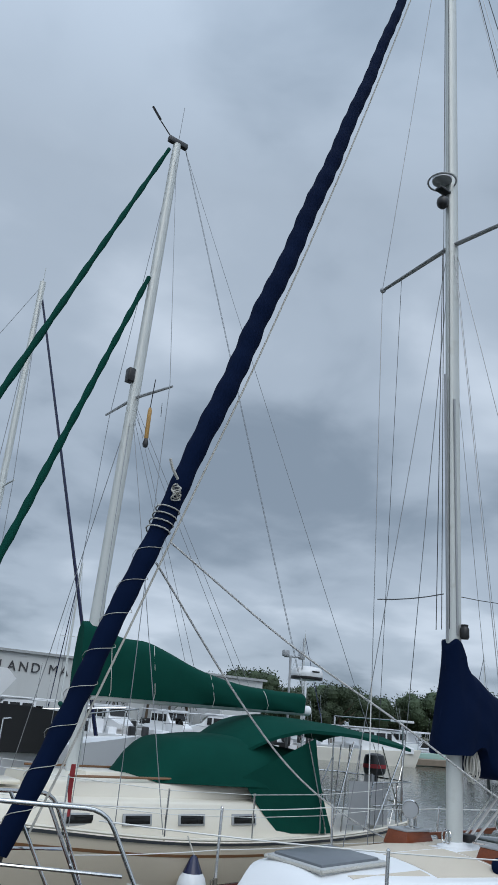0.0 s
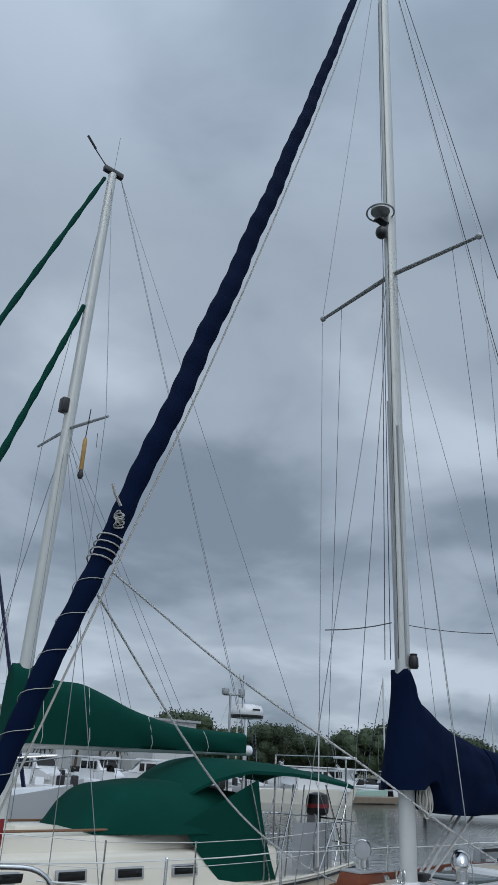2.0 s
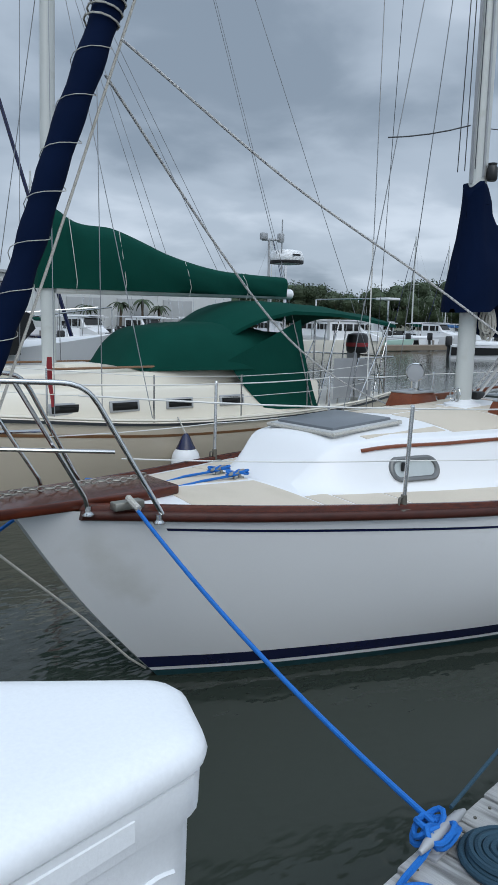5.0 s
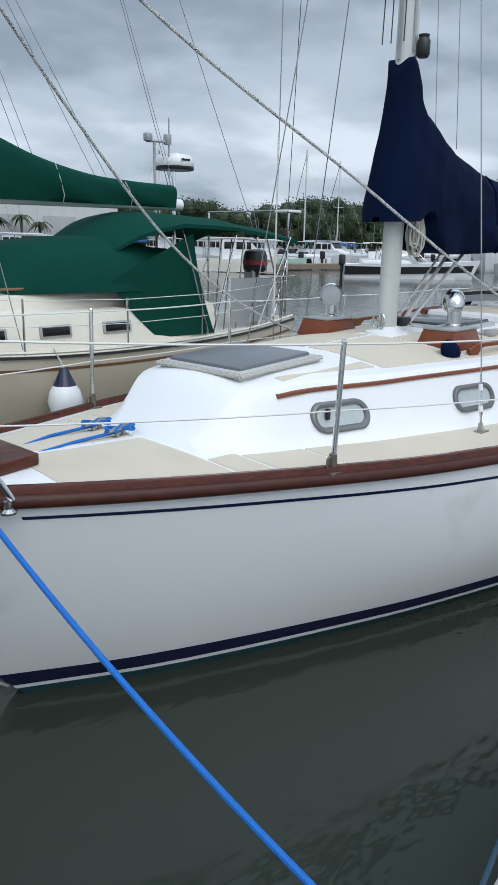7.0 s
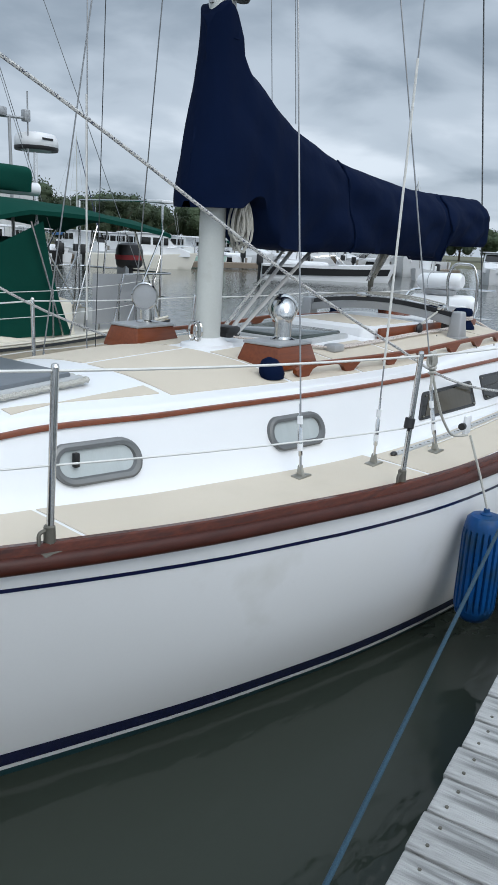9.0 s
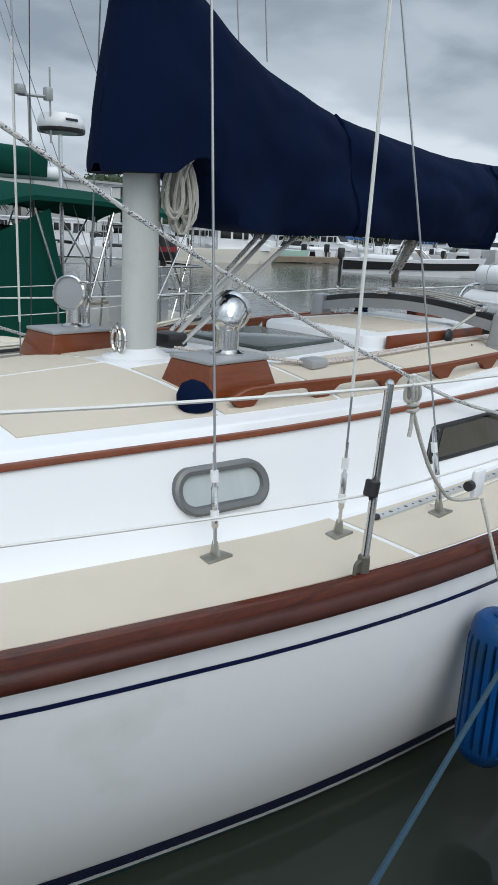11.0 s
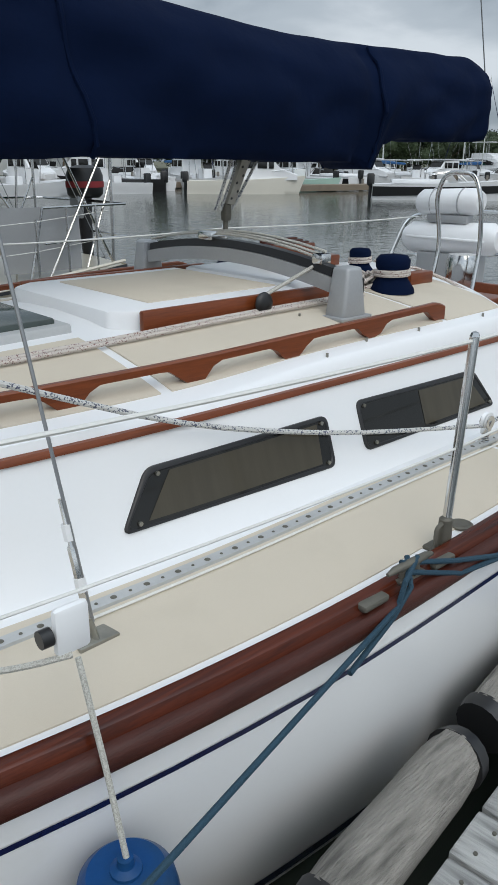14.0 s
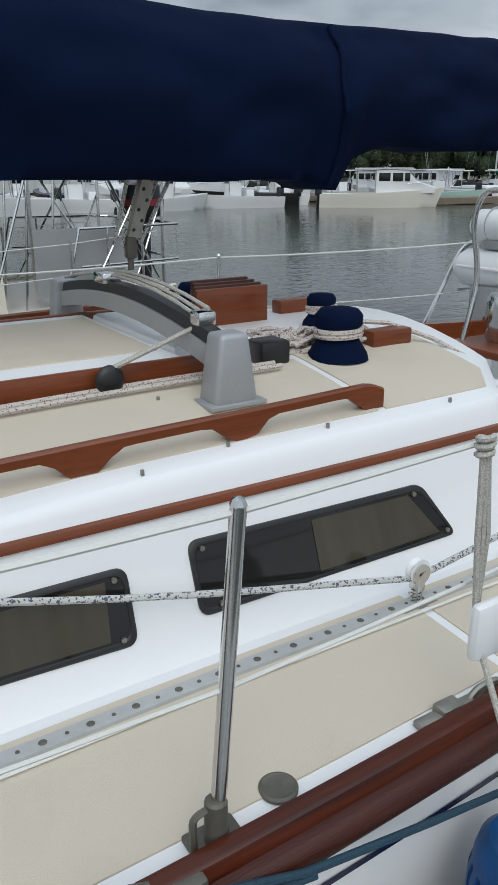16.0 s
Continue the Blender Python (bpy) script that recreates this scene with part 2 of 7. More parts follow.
DARKGLASS = material("smoked_acrylic", (0.012, 0.012, 0.011), 0.08, spec=0.35, vary=0.2, scale=4, ior=1.5)
CURTAIN = material("curtain_behind_acrylic", (0.055, 0.047, 0.032), 0.15, spec=0.35, vary=0.25, scale=7, stretch=(4, 1, 0.3))
FROST = material("frosted_pane", (0.42, 0.46, 0.46), 0.2, vary=0.1, scale=6, stretch=(5, 1, 0.5))
HATCH_GREY = material("hatch_acrylic", (0.13, 0.145, 0.16), 0.3, vary=0.1, bump=0.05)
BEZEL = material("portlight_frame", (0.16, 0.165, 0.165), 0.4, metal=0.5, vary=0.15)
PALE_ALU = material("pale_aluminium", (0.46, 0.47, 0.47), 0.5, metal=0.2, vary=0.1, scale=20, bump=0.05)
HATCH_GREEN = material("green_smoked_acrylic", (0.05, 0.065, 0.06), 0.12, vary=0.15)
OLD_BRONZE = material("weathered_bronze", (0.14, 0.132, 0.11), 0.6, metal=0.5, vary=0.25, scale=30, bump=0.2)
BLUE_ROPE = material("blue_rope", (0.0, 0.125, 0.46), 0.7, vary=0.1, bump=0.5, bump_scale=180, fine=0.25, fine_scale=200)
FRAYED = material("frayed_blue_rope", (0.05, 0.25, 0.42), 0.85, vary=0.2)
TEAL_ROPE = material("faded_teal_rope", (0.013, 0.047, 0.075), 0.8, vary=0.2, bump=0.5, bump_scale=180, fine=0.25, fine_scale=200)
FLECK_ROPE = braid("flecked_rope", (0.55, 0.55, 0.53), (0.09, 0.10, 0.14), 240, 0.78)
RED_ROPE = braid("red_flecked_rope", (0.56, 0.51, 0.47), (0.17, 0.07, 0.065), 300, 0.87)
WEBBING = material("grey_webbing", (0.42, 0.42, 0.41), 0.8, vary=0.12, scale=12, bump=0.3, bump_scale=300)
OLD_ROPE = braid("weathered_rope", (0.50, 0.49, 0.45), (0.38, 0.37, 0.33), 420, 0.55)
FENDER = material("blue_fender_vinyl", (0.0015, 0.055, 0.19), 0.38, spec=0.25, vary=0.35, scale=8, dirt=(0.015, 0.045, 0.07), dirt_at=(0.44, 0.72), dirt_scale=6, bump=0.1)
PLANK = material("weathered_plank", (0.42, 0.42, 0.41), 0.42, vary=0.18, scale=3, stretch=(7, 0.6, 7), fine=0.25, fine_scale=26, bump=0.6, bump_scale=30, rand=0.16, dirt=(0.17, 0.17, 0.165), dirt_at=(0.48, 0.6), dirt_scale=2.2)
TIMBER = material("old_grey_timber", (0.25, 0.235, 0.21), 0.9, vary=0.3, scale=3, stretch=(1, 7, 7), fine=0.3, fine_scale=18, bump=1.0, bump_scale=20, dirt=(0.10, 0.095, 0.085), dirt_at=(0.5, 0.68), dirt_scale=3)
BOXWHITE = material("dockbox_fibreglass", (0.78, 0.80, 0.82), 0.35, vary=0.03, scale=2, bump=0.08, bump_scale=160)
CREAM = material("cream_gelcoat", (0.70, 0.655, 0.555), 0.3, vary=0.04, scale=1.5, coat=0.2)
TAN_HULL = material("tan_hull", (0.60, 0.53, 0.42), 0.3, vary=0.05, scale=1.2, coat=0.2)
BROWN = material("brown_stripe", (0.20, 0.10, 0.045), 0.4)
RED = material("red_cloth", (0.28, 0.025, 0.03), 0.7, vary=0.2)
MUD = material("shore_ground", (0.12, 0.12, 0.08), 0.95, vary=0.3, scale=0.3, bump=0.4, bump_scale=2)
SHED = material("shed_cladding", (0.50, 0.51, 0.50), 0.6, vary=0.06, scale=0.4, stretch=(4, 4, 0.3), fine=0.05, fine_scale=6)
SHEDROOF = material("shed_roof", (0.32, 0.33, 0.33), 0.6, vary=0.1, scale=0.5)
LETTER = material("sign_letters", (0.035, 0.035, 0.04), 0.6)
YELLOW = material("yellow_foam", (0.40, 0.23, 0.07), 0.7)
BARK = material("bark", (0.09, 0.065, 0.045), 0.95, vary=0.3, bump=0.6)
LEAF = material("foliage", (0.032, 0.052, 0.022), 0.75, vary=0.45, scale=0.5, fine=0.3, fine_scale=4, rand=0.2)
FARWHITE = material("far_white_gelcoat", (0.72, 0.73, 0.74), 0.3, vary=0.05, scale=1, rand=0.08)
FARCREAM = material("far_cream_gelcoat", (0.78, 0.745, 0.66), 0.3, vary=0.05, scale=1)
MINT = material("mint_hull", (0.38, 0.56, 0.50), 0.35, vary=0.05, scale=1)
BLUETARP = material("blue_canvas", (0.02, 0.10, 0.25), 0.8, vary=0.1)
DOCKWOOD = material("far_dock_wood", (0.20, 0.16, 0.12), 0.9, vary=0.25, scale=1.5)

# water: dark, lightly rippled
WATER = bpy.data.materials.new("harbour_water")
WATER.use_nodes = True
nt = WATER.node_tree
p = nt.nodes["Principled BSDF"]
p.inputs["Base Color"].default_value = (0.027, 0.034, 0.027, 1)
p.inputs["Roughness"].default_value = 0.06
p.inputs["IOR"].default_value = 1.33
wco = nt.nodes.new("ShaderNodeTexCoord")
wmp = nt.nodes.new("ShaderNodeMapping")
wmp.inputs["Scale"].default_value = (1.0, 1.9, 1.0)
wmp.inputs["Rotation"].default_value = (0, 0, radians(-42))
nt.links.new(wco.outputs["Object"], wmp.inputs[0])
wa, wb = nt.nodes.new("ShaderNodeTexNoise"), nt.nodes.new("ShaderNodeTexNoise")
wa.inputs["Scale"].default_value, wa.inputs["Detail"].default_value = 1.5, 3.0
wb.inputs["Scale"].default_value, wb.inputs["Detail"].default_value = 6.0, 2.0
nt.links.new(wmp.outputs[0], wa.inputs["Vector"])
nt.links.new(wmp.outputs[0], wb.inputs["Vector"])
wsum = nt.nodes.new("ShaderNodeMath")
wsum.operation = "MULTIPLY_ADD"
wsum.inputs[1].default_value = 0.22
nt.links.new(wb.outputs[0], wsum.inputs[0])
nt.links.new(wa.outputs[0], wsum.inputs[2])
wbump = nt.nodes.new("ShaderNodeBump")
wbump.inputs["Strength"].default_value, wbump.inputs["Distance"].default_value = 0.4, 0.035
nt.links.new(wsum.outputs[0], wbump.inputs["Height"])
nt.links.new(wbump.outputs[0], p.inputs["Normal"])

# ---- water, land, docks ----
g = Geo()
g.grid([[(x, y, 0.0) for x in (-1500, -100, -30, 0, 30, 100, 1500)] for y in (-1500, -100, -30, 0, 30, 100, 1500)])
tagged(g.ob("water", WATER, smooth=0), "dark green-grey harbour water with small ripples", "water", kind="structure")
DOCK_Z = 0.5


def edge_y(x):
    """The finger dock's water edge, which runs a little askew to the boat."""
    return -2.08 + 0.115 * x


def dock_thing():
    d = root("dock", (-1.0, -2.8, DOCK_Z - 0.3), "weathered grey timber finger dock with nailed planks", "dock", kind="structure")
    g = Geo()
    for off in (0.045, 0.62, 1.2):
        g.grid([[(x, edge_y(x) - off + s, z) for s, z in ((-0.035, 0.18), (0.035, 0.18), (0.035, 0.455), (-0.035, 0.455))] for x in (-5.4, 7.0)], True, True)
    for off in (0.62,):
        g.grid([[(x, y, z) for y, z in ((edge_y(x) - 1.15, -0.05), (edge_y(x) - 0.1, -0.05), (edge_y(x) - 0.1, 0.175), (edge_y(x) - 1.15, 0.175))] for x in (-5.2, 6.9)], True, True)
    # gusset frame
    g.prism([(-4.3, -2.64), (-5.42, -1.84), (-5.5, -2.9), (-4.5, -2.95)], 0.2, 0.455)
    g.ob("frame", TIMBER, d, "dark timber stringers and floats", smooth=0)
    rnd = random.Random(5)
    meshes = []
    for k in range(4):
        q = Geo().box(-0.0885, 0.0885, -1.27, 0.0, -0.04, 0.0, 0.008)
        meshes.append(q)
    base = None
    x = -4.2
    shared = []
    while x < 6.9:
        if len(shared) < 4:
            ob = meshes[len(shared)].ob("plank", PLANK, d)
            shared.append(ob.data)
        else:
            ob = new("plank", rnd.choice(shared))
            ob.parent = d
            ob.matrix_parent_inverse = d.matrix_basis.inverted()
        ob.matrix_basis = pose(x, edge_y(x) + rnd.uniform(0, 0.015), DOCK_Z + rnd.uniform(-0.003, 0.003), 0, 0, 6.5 + rnd.uniform(-0.3, 0.3))
        x += 0.188
    # gusset planks, laid along the corner's diagonal
    u, w = Vector((-0.815, 0.58, 0)), Vector((-0.58, -0.815, 0))
    for k in range(7):
        a = Vector((-4.27, -2.575, 0)) + w * (0.0 + 0.188 * k) - u * (0.02 + 0.188 * k * 0.82)
        n = Geo()
        ln = 1.42 + 0.188 * k * 0.4
        pts = [a, a + u * ln, a + u * ln + w * 0.181, a + w * 0.181 - u * 0.10]
        n.prism([(p.x, p.y) for p in pts], DOCK_Z - 0.036 + 0.004, DOCK_Z + 0.004, 0.005)
        n.ob("plank", PLANK, d)
    # nail heads
    n = Geo()
    x = -4.2
    while x < 3:
        for s in (-0.045, 0.045):
            for off in (0.05, 0.62):
                n.lathe([(0.006, 0.0), (0.006, 0.006)], 6, Matrix.Translation((x + s, edge_y(x) - off, DOCK_Z - 0.002)))
        x += 0.188
    tagged(n.ob("nail_heads", OLD_BRONZE, d, "rusty nail heads"), kind="stuff")
    m = root("main_dock", (-6.5, -2.0, 0.2), "weathered grey timber main walkway", "dock", kind="structure")
    g = Geo()
    g.grid([[(-6.42 - 0.115 * (y + 2) + o, y, z) for o, z in ((-0.88, 0.1), (0.88, 0.1), (0.88, 0.455), (-0.88, 0.455))] for y in (-9.0, 9.0)], True, True)
    g.ob("frame", TIMBER, m, smooth=0)
    first = None
    for i in range(95):
        y = -8.9 + i * 0.188
        if first is None:
            ob = Geo().box(-0.92, 0.92, -0.0895, 0.0895, -0.04, 0.0, 0.006).ob("plank", PLANK, m)
            first = ob.data
        else:
            ob = new("plank", first)
            ob.parent = m
            ob.matrix_parent_inverse = m.matrix_basis.inverted()
        ob.matrix_basis = pose(-6.42 - 0.115 * (y + 2) + rnd.uniform(-0.01, 0.01), y, DOCK_Z + rnd.uniform(-0.003, 0.003), 0, 0, 6.5)


dock_thing()


def bumper_timber(x0, x1, off):
    t = root("bumper_timber", (x0, edge_y(x0) + off, DOCK_Z), "cracked grey round timber along the dock edge", "bumper", "dock bumpers")
    g = Geo()
    rows = []
    rnd = random.Random(int(x0 * 100))
    for x in lin(x0, x1, 9):
        k = 0.1 * (0.93 if x in (x0, x1) else 1.0)
        rows.append([(x, edge_y(x) + off + k * 0.85 * math.cos(a) * (1 + 0.06 * math.sin(5 * a + x0 * 9)), DOCK_Z + 0.035 + k * math.sin(a) * (1 + 0.05 * math.sin(7 * a)) + rnd.uniform(-0.003, 0.003)) for a in (2 * math.pi * j / 18 for j in range(18))])
    g.grid(rows, True, True).ob("log", TIMBER, t)
    for e_, s in ((x0, -1), (x1, 1)):
        g = Geo()
        g.tube([(e_ - 0.015 * s, edge_y(e_) + off, DOCK_Z + 0.035), (e_ + 0.035 * s, edge_y(e_) + off, DOCK_Z + 0.03)], [0.094, 0.085], 16)
        g.ob("end_cap", BLACK, t, "black rubber end cap")
    return t


bumper_timber(0.78, 1.42, 0.13)
bumper_timber(1.62, 2.75, 0.13)
bumper_timber(2.95, 4.2, 0.13)
fray = root("rope_scrap", (0.74, edge_y(0.74) + 0.1, DOCK_Z), "frayed light blue rope end tied at a bumper", "rope")
rf = random.Random(31)
g = Geo()
for k in range(14):
    p0 = Vector((0.74 + rf.uniform(-0.015, 0.015), edge_y(0.74) + 0.085 + rf.uniform(-0.02, 0.02), DOCK_Z + 0.03))
    p2 = p0 + Vector((rf.uniform(-0.07, 0.03), rf.uniform(-0.06, 0.05), rf.uniform(-0.05, 0.03)))
    g.tube([p0, (p0 + p2) / 2 + Vector((0, 0, 0.025)), p2], 0.0035, 5)
tagged(g.ob("strands", FRAYED, fray), kind="stuff")

# ---- the sailing yacht beside the dock ----
ZR = curve((-4.1, 1.29), (-3.6, 1.286), (-3.25, 1.263), (-2.9, 1.24), (-2, 1.198), (-1, 1.158), (0, 1.132), (1, 1.14), (2, 1.162), (3, 1.172), (4, 1.18), (5.5, 1.2))
BS = curve((-4.02, 0.03), (-3.62, 0.30), (-3.25, 0.48), (-2.82, 0.665), (-2.3, 0.875), (-1.93, 1.02), (-1.34, 1.215), (-0.9, 1.325), (-0.35, 1.455), (0.34, 1.575), (1.0, 1.635), (1.5, 1.645), (2.17, 1.635), (3.2, 1.56), (4.3, 1.38), (5.4, 1.12))
BW = curve((-3.1, 0.03), (-2.53, 0.34), (-2.08, 0.54), (-1.56, 0.745), (-1.03, 0.94), (-0.6, 1.075), (-0.17, 1.20), (0.41, 1.325), (0.97, 1.41), (1.9, 1.46), (2.8, 1.39), (3.8, 1.10), (4.9, 0.48))


def hull_pt(u, z, out=0.0):
    """A point of the port topside: u from stem to stern, z above the water."""
    u_ = u
    xs = -3.1 - 0.9 * max(z, -0.3) / 1.18 - 0.05 * math.sin(math.pi * min(max(z / 1.18, 0), 1))
    xe = 4.9 + 0.5 * z / 1.1
    top_x = -4.0 + 9.4 * u_
    low_x = -3.1 + 8.0 * u_
    zt = ZR(top_x) - 0.03
    v = 1 - z / zt
    x = xs + (xe - xs) * u_
    e = 1.15 + 0.9 * min(1.0, max(0.0, (x + 3.6) / 3.0))
    if v <= 1:
        y = BW(low_x) + (BS(top_x) - BW(low_x)) * (1 - max(v, 0) ** e)
    else:
        y = BW(low_x) * max(0.0, 1 - (v - 1) * 0.9)
    return (x, -(max(y, 0.012) + out), z)


US = [0.0, 0.01, 0.025, 0.045] + lin(0.07, 1.0, 44)
yacht = root("sailing_yacht", (0, 0, -0.4), "white sailing yacht with varnished mahogany rails moored at the dock", "sailboat")


def both_sides(g, rows):
    g.grid(rows)
    g.grid([[(x, -y, z) for x, y, z in r] for r in rows])
    return g


def sheer_z(u):
    return ZR(-4.0 + 9.4 * u) - 0.03


g = Geo()
both_sides(g, [[hull_pt(u, 0.05 + (sheer_z(u) - 0.095) * k / 12) for k in range(13)] for u in US])
rows = [hull_pt(1.0, 0.05 + (sheer_z(1.0) - 0.095) * k / 12) for k in range(13)]
g.grid([[(x, y * s, z) for s in (1, 0.5, 0, -0.5, -1)] for x, y, z in rows])
g.grid([[(x, y * s, z) for s in (1, -1)] for x, y, z in (hull_pt(0, 0.05 + (sheer_z(0) - 0.095) * k / 12) for k in range(13))])
g.ob("hull", HULL, yacht, "glossy white topsides", smooth=60)
g = Geo()
both_sides(g, [[hull_pt(u, -0.45 + 0.5 * k / 6) for k in range(7)] for u in US])
g.ob("bottom", BOTTOM, yacht, "dark teal bottom paint", smooth=60)
g = Geo()
both_sides(g, [[hull_pt(u, z, 0.003) for z in (0.075, 0.1, 0.135 + 0.03 * (1 - u) ** 2)] for u in US])
g.ob("boot_stripe", NAVY_PAINT, yacht, "navy boot stripe", smooth=60)
g = Geo()
both_sides(g, [[hull_pt(u, z, 0.004) for z in (0.05, 0.066)] for u in US])
g.ob("pin_stripe", GEL, yacht, "thin white waterline stripe", smooth=60)
g = Geo()
both_sides(g, [[hull_pt(u, sheer_z(u) - 0.145 - 0.05 * min(1.0, u / 0.35) + k, 0.003) for k in (-0.006 - 0.003 * min(1, u * 8), 0.008)] for u in US if u > 0.045])
g.ob("cove_stripe", NAVY_PAINT, yacht, "thin navy cove stripe", smooth=60)


def rail_band(x0, x1, prof, n=70):
    """Sweeps a profile of (out, up) along the sheer, on both sides."""
    g = Geo()
    for s in (-1, 1):
        rows = []
        for x in lin(x0, x1, n):
            rows.append([(x, s * (BS(x) + o), ZR(x) + h) for o, h in prof])
        g.grid(rows, True, True)
    return g


rail_band(-3.72, 5.38, [(-0.054, -0.09), (-0.054, -0.046), (-0.049, -0.038), (-0.022, -0.037), (-0.014, -0.042), (-0.006, -0.062), (-0.003, -0.08)]).ob("toe_rail", WOOD, yacht, "varnished mahogany toe rail", smooth=35)
rail_band(-3.72, 5.38, [(-0.03, -0.069), (0.010, -0.070), (0.021, -0.076), (0.029, -0.09), (0.030, -0.108), (0.027, -0.119), (0.018, -0.126), (-0.01, -0.127)]).ob("rub_rail", WORN_WOOD, yacht, "worn darker wooden rub rail", smooth=40)


def deck_z(x, y=0.0):
    b = BS(x)
    return ZR(x) - 0.082 + 0.05 * max(0.0, 1 - (y / max(b, 0.1)) ** 2)


def deck_sheet(g, x0, x1, inner, outer, lift, nx=40, ny=6, side=-1):
    rows = []
    for x in lin(x0, x1, nx):
        a, b = inner(x), outer(x)
        rows.append([(x, side * (a + (b - a) * k / (ny - 1)), deck_z(x, a + (b - a) * k / (ny - 1)) + lift) for k in range(ny)])
    g.grid(rows)


g = Geo()
for s in (-1, 1):
    deck_sheet(g, -4.0, 3.2, lambda x: 0.0, lambda x: BS(x) - 0.02, 0.0, 60, 10, s)
    deck_sheet(g, 3.2, 5.4, lambda x: 0.75, lambda x: BS(x) - 0.02, 0.0, 20, 6, s)
deck_sheet(g, 4.9, 5.4, lambda x: 0.0, lambda x: 0.76, 0.0, 6, 6, -1)
deck_sheet(g, 4.9, 5.4, lambda x: 0.0, lambda x: 0.76, 0.0, 6, 6, 1)
g.ob("deck", GEL, yacht, "white gelcoat deck", smooth=50)

# ---- cabin trunk ----
CW = curve((-2.3, 0.40), (-2.0, 0.50), (-1.64, 0.585), (-1.26, 0.685), (-0.9, 0.755), (-0.49, 0.835), (-0.11, 0.905), (0.4, 0.965), (0.8, 1.0), (1.67, 1.025), (2.67, 1.04), (3.2, 1.03))
CT = curve((-2.3, 1.16), (-2.2, 1.24), (-1.98, 1.415), (-1.8, 1.44), (-1.0, 1.455), (0, 1.46), (1.5, 1.462), (3.3, 1.47))
CC = curve((-2.3, 1.17), (-2.2, 1.27), (-1.98, 1.475), (-1.8, 1.50), (-1.0, 1.54), (0, 1.572), (1.5, 1.608), (3.3, 1.618))


EDGE = curve((-2.3, 0.02), (0, 0.008), (0.8, 0.008), (1.2, 0.012), (1.65, 0.036), (2.5, 0.05), (3.3, 0.053))


def aft_pull(x):
    """The cabin's aft corners are cut off."""
    return max(0.0, x - 2.95) * 1.05


def side_y(x, z):
    """The cabin side's half width."""
    zt = CT(x)
    base = deck_z(x, CW(x)) - 0.01
    t = (z - base) / max(zt - base, 0.02)
    nose = max(0.0, min(1.0, (-1.75 - x) / 0.5)) * 0.04
    return CW(x) - aft_pull(x) + 0.075 - 0.135 * t + 0.03 * max(0, 0.25 - t) ** 2 / 0.06 - nose * t


def roof_z(x, y):
    zt, zc = CT(x), CC(x)
    w = side_y(x, zt) - 0.03
    k = min(abs(y) / max(w, 0.1), 1.0)
    return zc + (zt + EDGE(x) * min(1.0, (zt - 1.15) * 6) - zc) * k**2


def cabin_row(x):
    zt = CT(x)
    base = deck_z(x, CW(x)) - 0.012
    h = zt - base
    r = []
    for t in (0.0, 0.04, 0.1, 0.25, 0.5, 0.8, 1.0):
        r.append((-side_y(x, base + h * t), base + h * t))
    w = side_y(x, zt) - 0.03
    up_ = roof_z(x, w) - zt
    r += [(-(w + 0.02), zt + 0.55 * up_), (-(w + 0.007), zt + 0.9 * up_)]
    for k in (1.0, 0.9, 0.75, 0.5, 0.25):
        r.append((-w * k, roof_z(x, w * k)))
    r.append((0.0, CC(x)))
    r = [(x, y, z) for y, z in r]
    return r + [(x, -y, z) for _, y, z in r[-2::-1]]


g = Geo()
rows = [cabin_row(x) for x in lin(-2.3, -1.7, 13) + lin(-1.65, 2.9, 40) + lin(2.95, 3.28, 8)]
g.grid(rows)
g.add(rows[-1] + [(3.28, 0, 0.9)], [tuple(range(len(rows[-1])))])
g.add(rows[0], [tuple(range(len(rows[0])))])
g.ob("cabin", GEL, yacht, "white cabin trunk with rounded edges", smooth=45)


def patch(g, x0, x1, lo, hi, z, lift=0.004, nx=24, ny=7, side=-1):
    """A thin raised sheet on a surface z(x, y), between the half widths lo(x) and hi(x)."""
    rows, under = [], []
    for x in lin(x0, x1, nx):
        a, b = lo(x), hi(x)
        ys = [a + (b - a) * k / (ny - 1) for k in range(ny)]
        r = [(x, side * y, z(x, y) + lift) for y in ys]
        rows.append([(x, side * ys[0], z(x, ys[0]) - 0.01)] + r + [(x, side * ys[-1], z(x, ys[-1]) - 0.01)])
    g.grid(rows)
    for r in (rows[0], rows[-1]):
        n = len(r)
        g.add(r + [(p[0], p[1], p[2] - 0.012) for p in r], [(i, i + 1, n + i + 1, n + i) for i in range(n - 1)])


# tan non-skid panels with white margins between them
def panel(x0, x1, lo, hi, z, side):
    g = Geo()
    patch(g, x0, x1, lo, hi, z, side=side)
    g.ob("nonskid_panel", NONSKID, yacht, "tan non-skid panel", smooth=40)


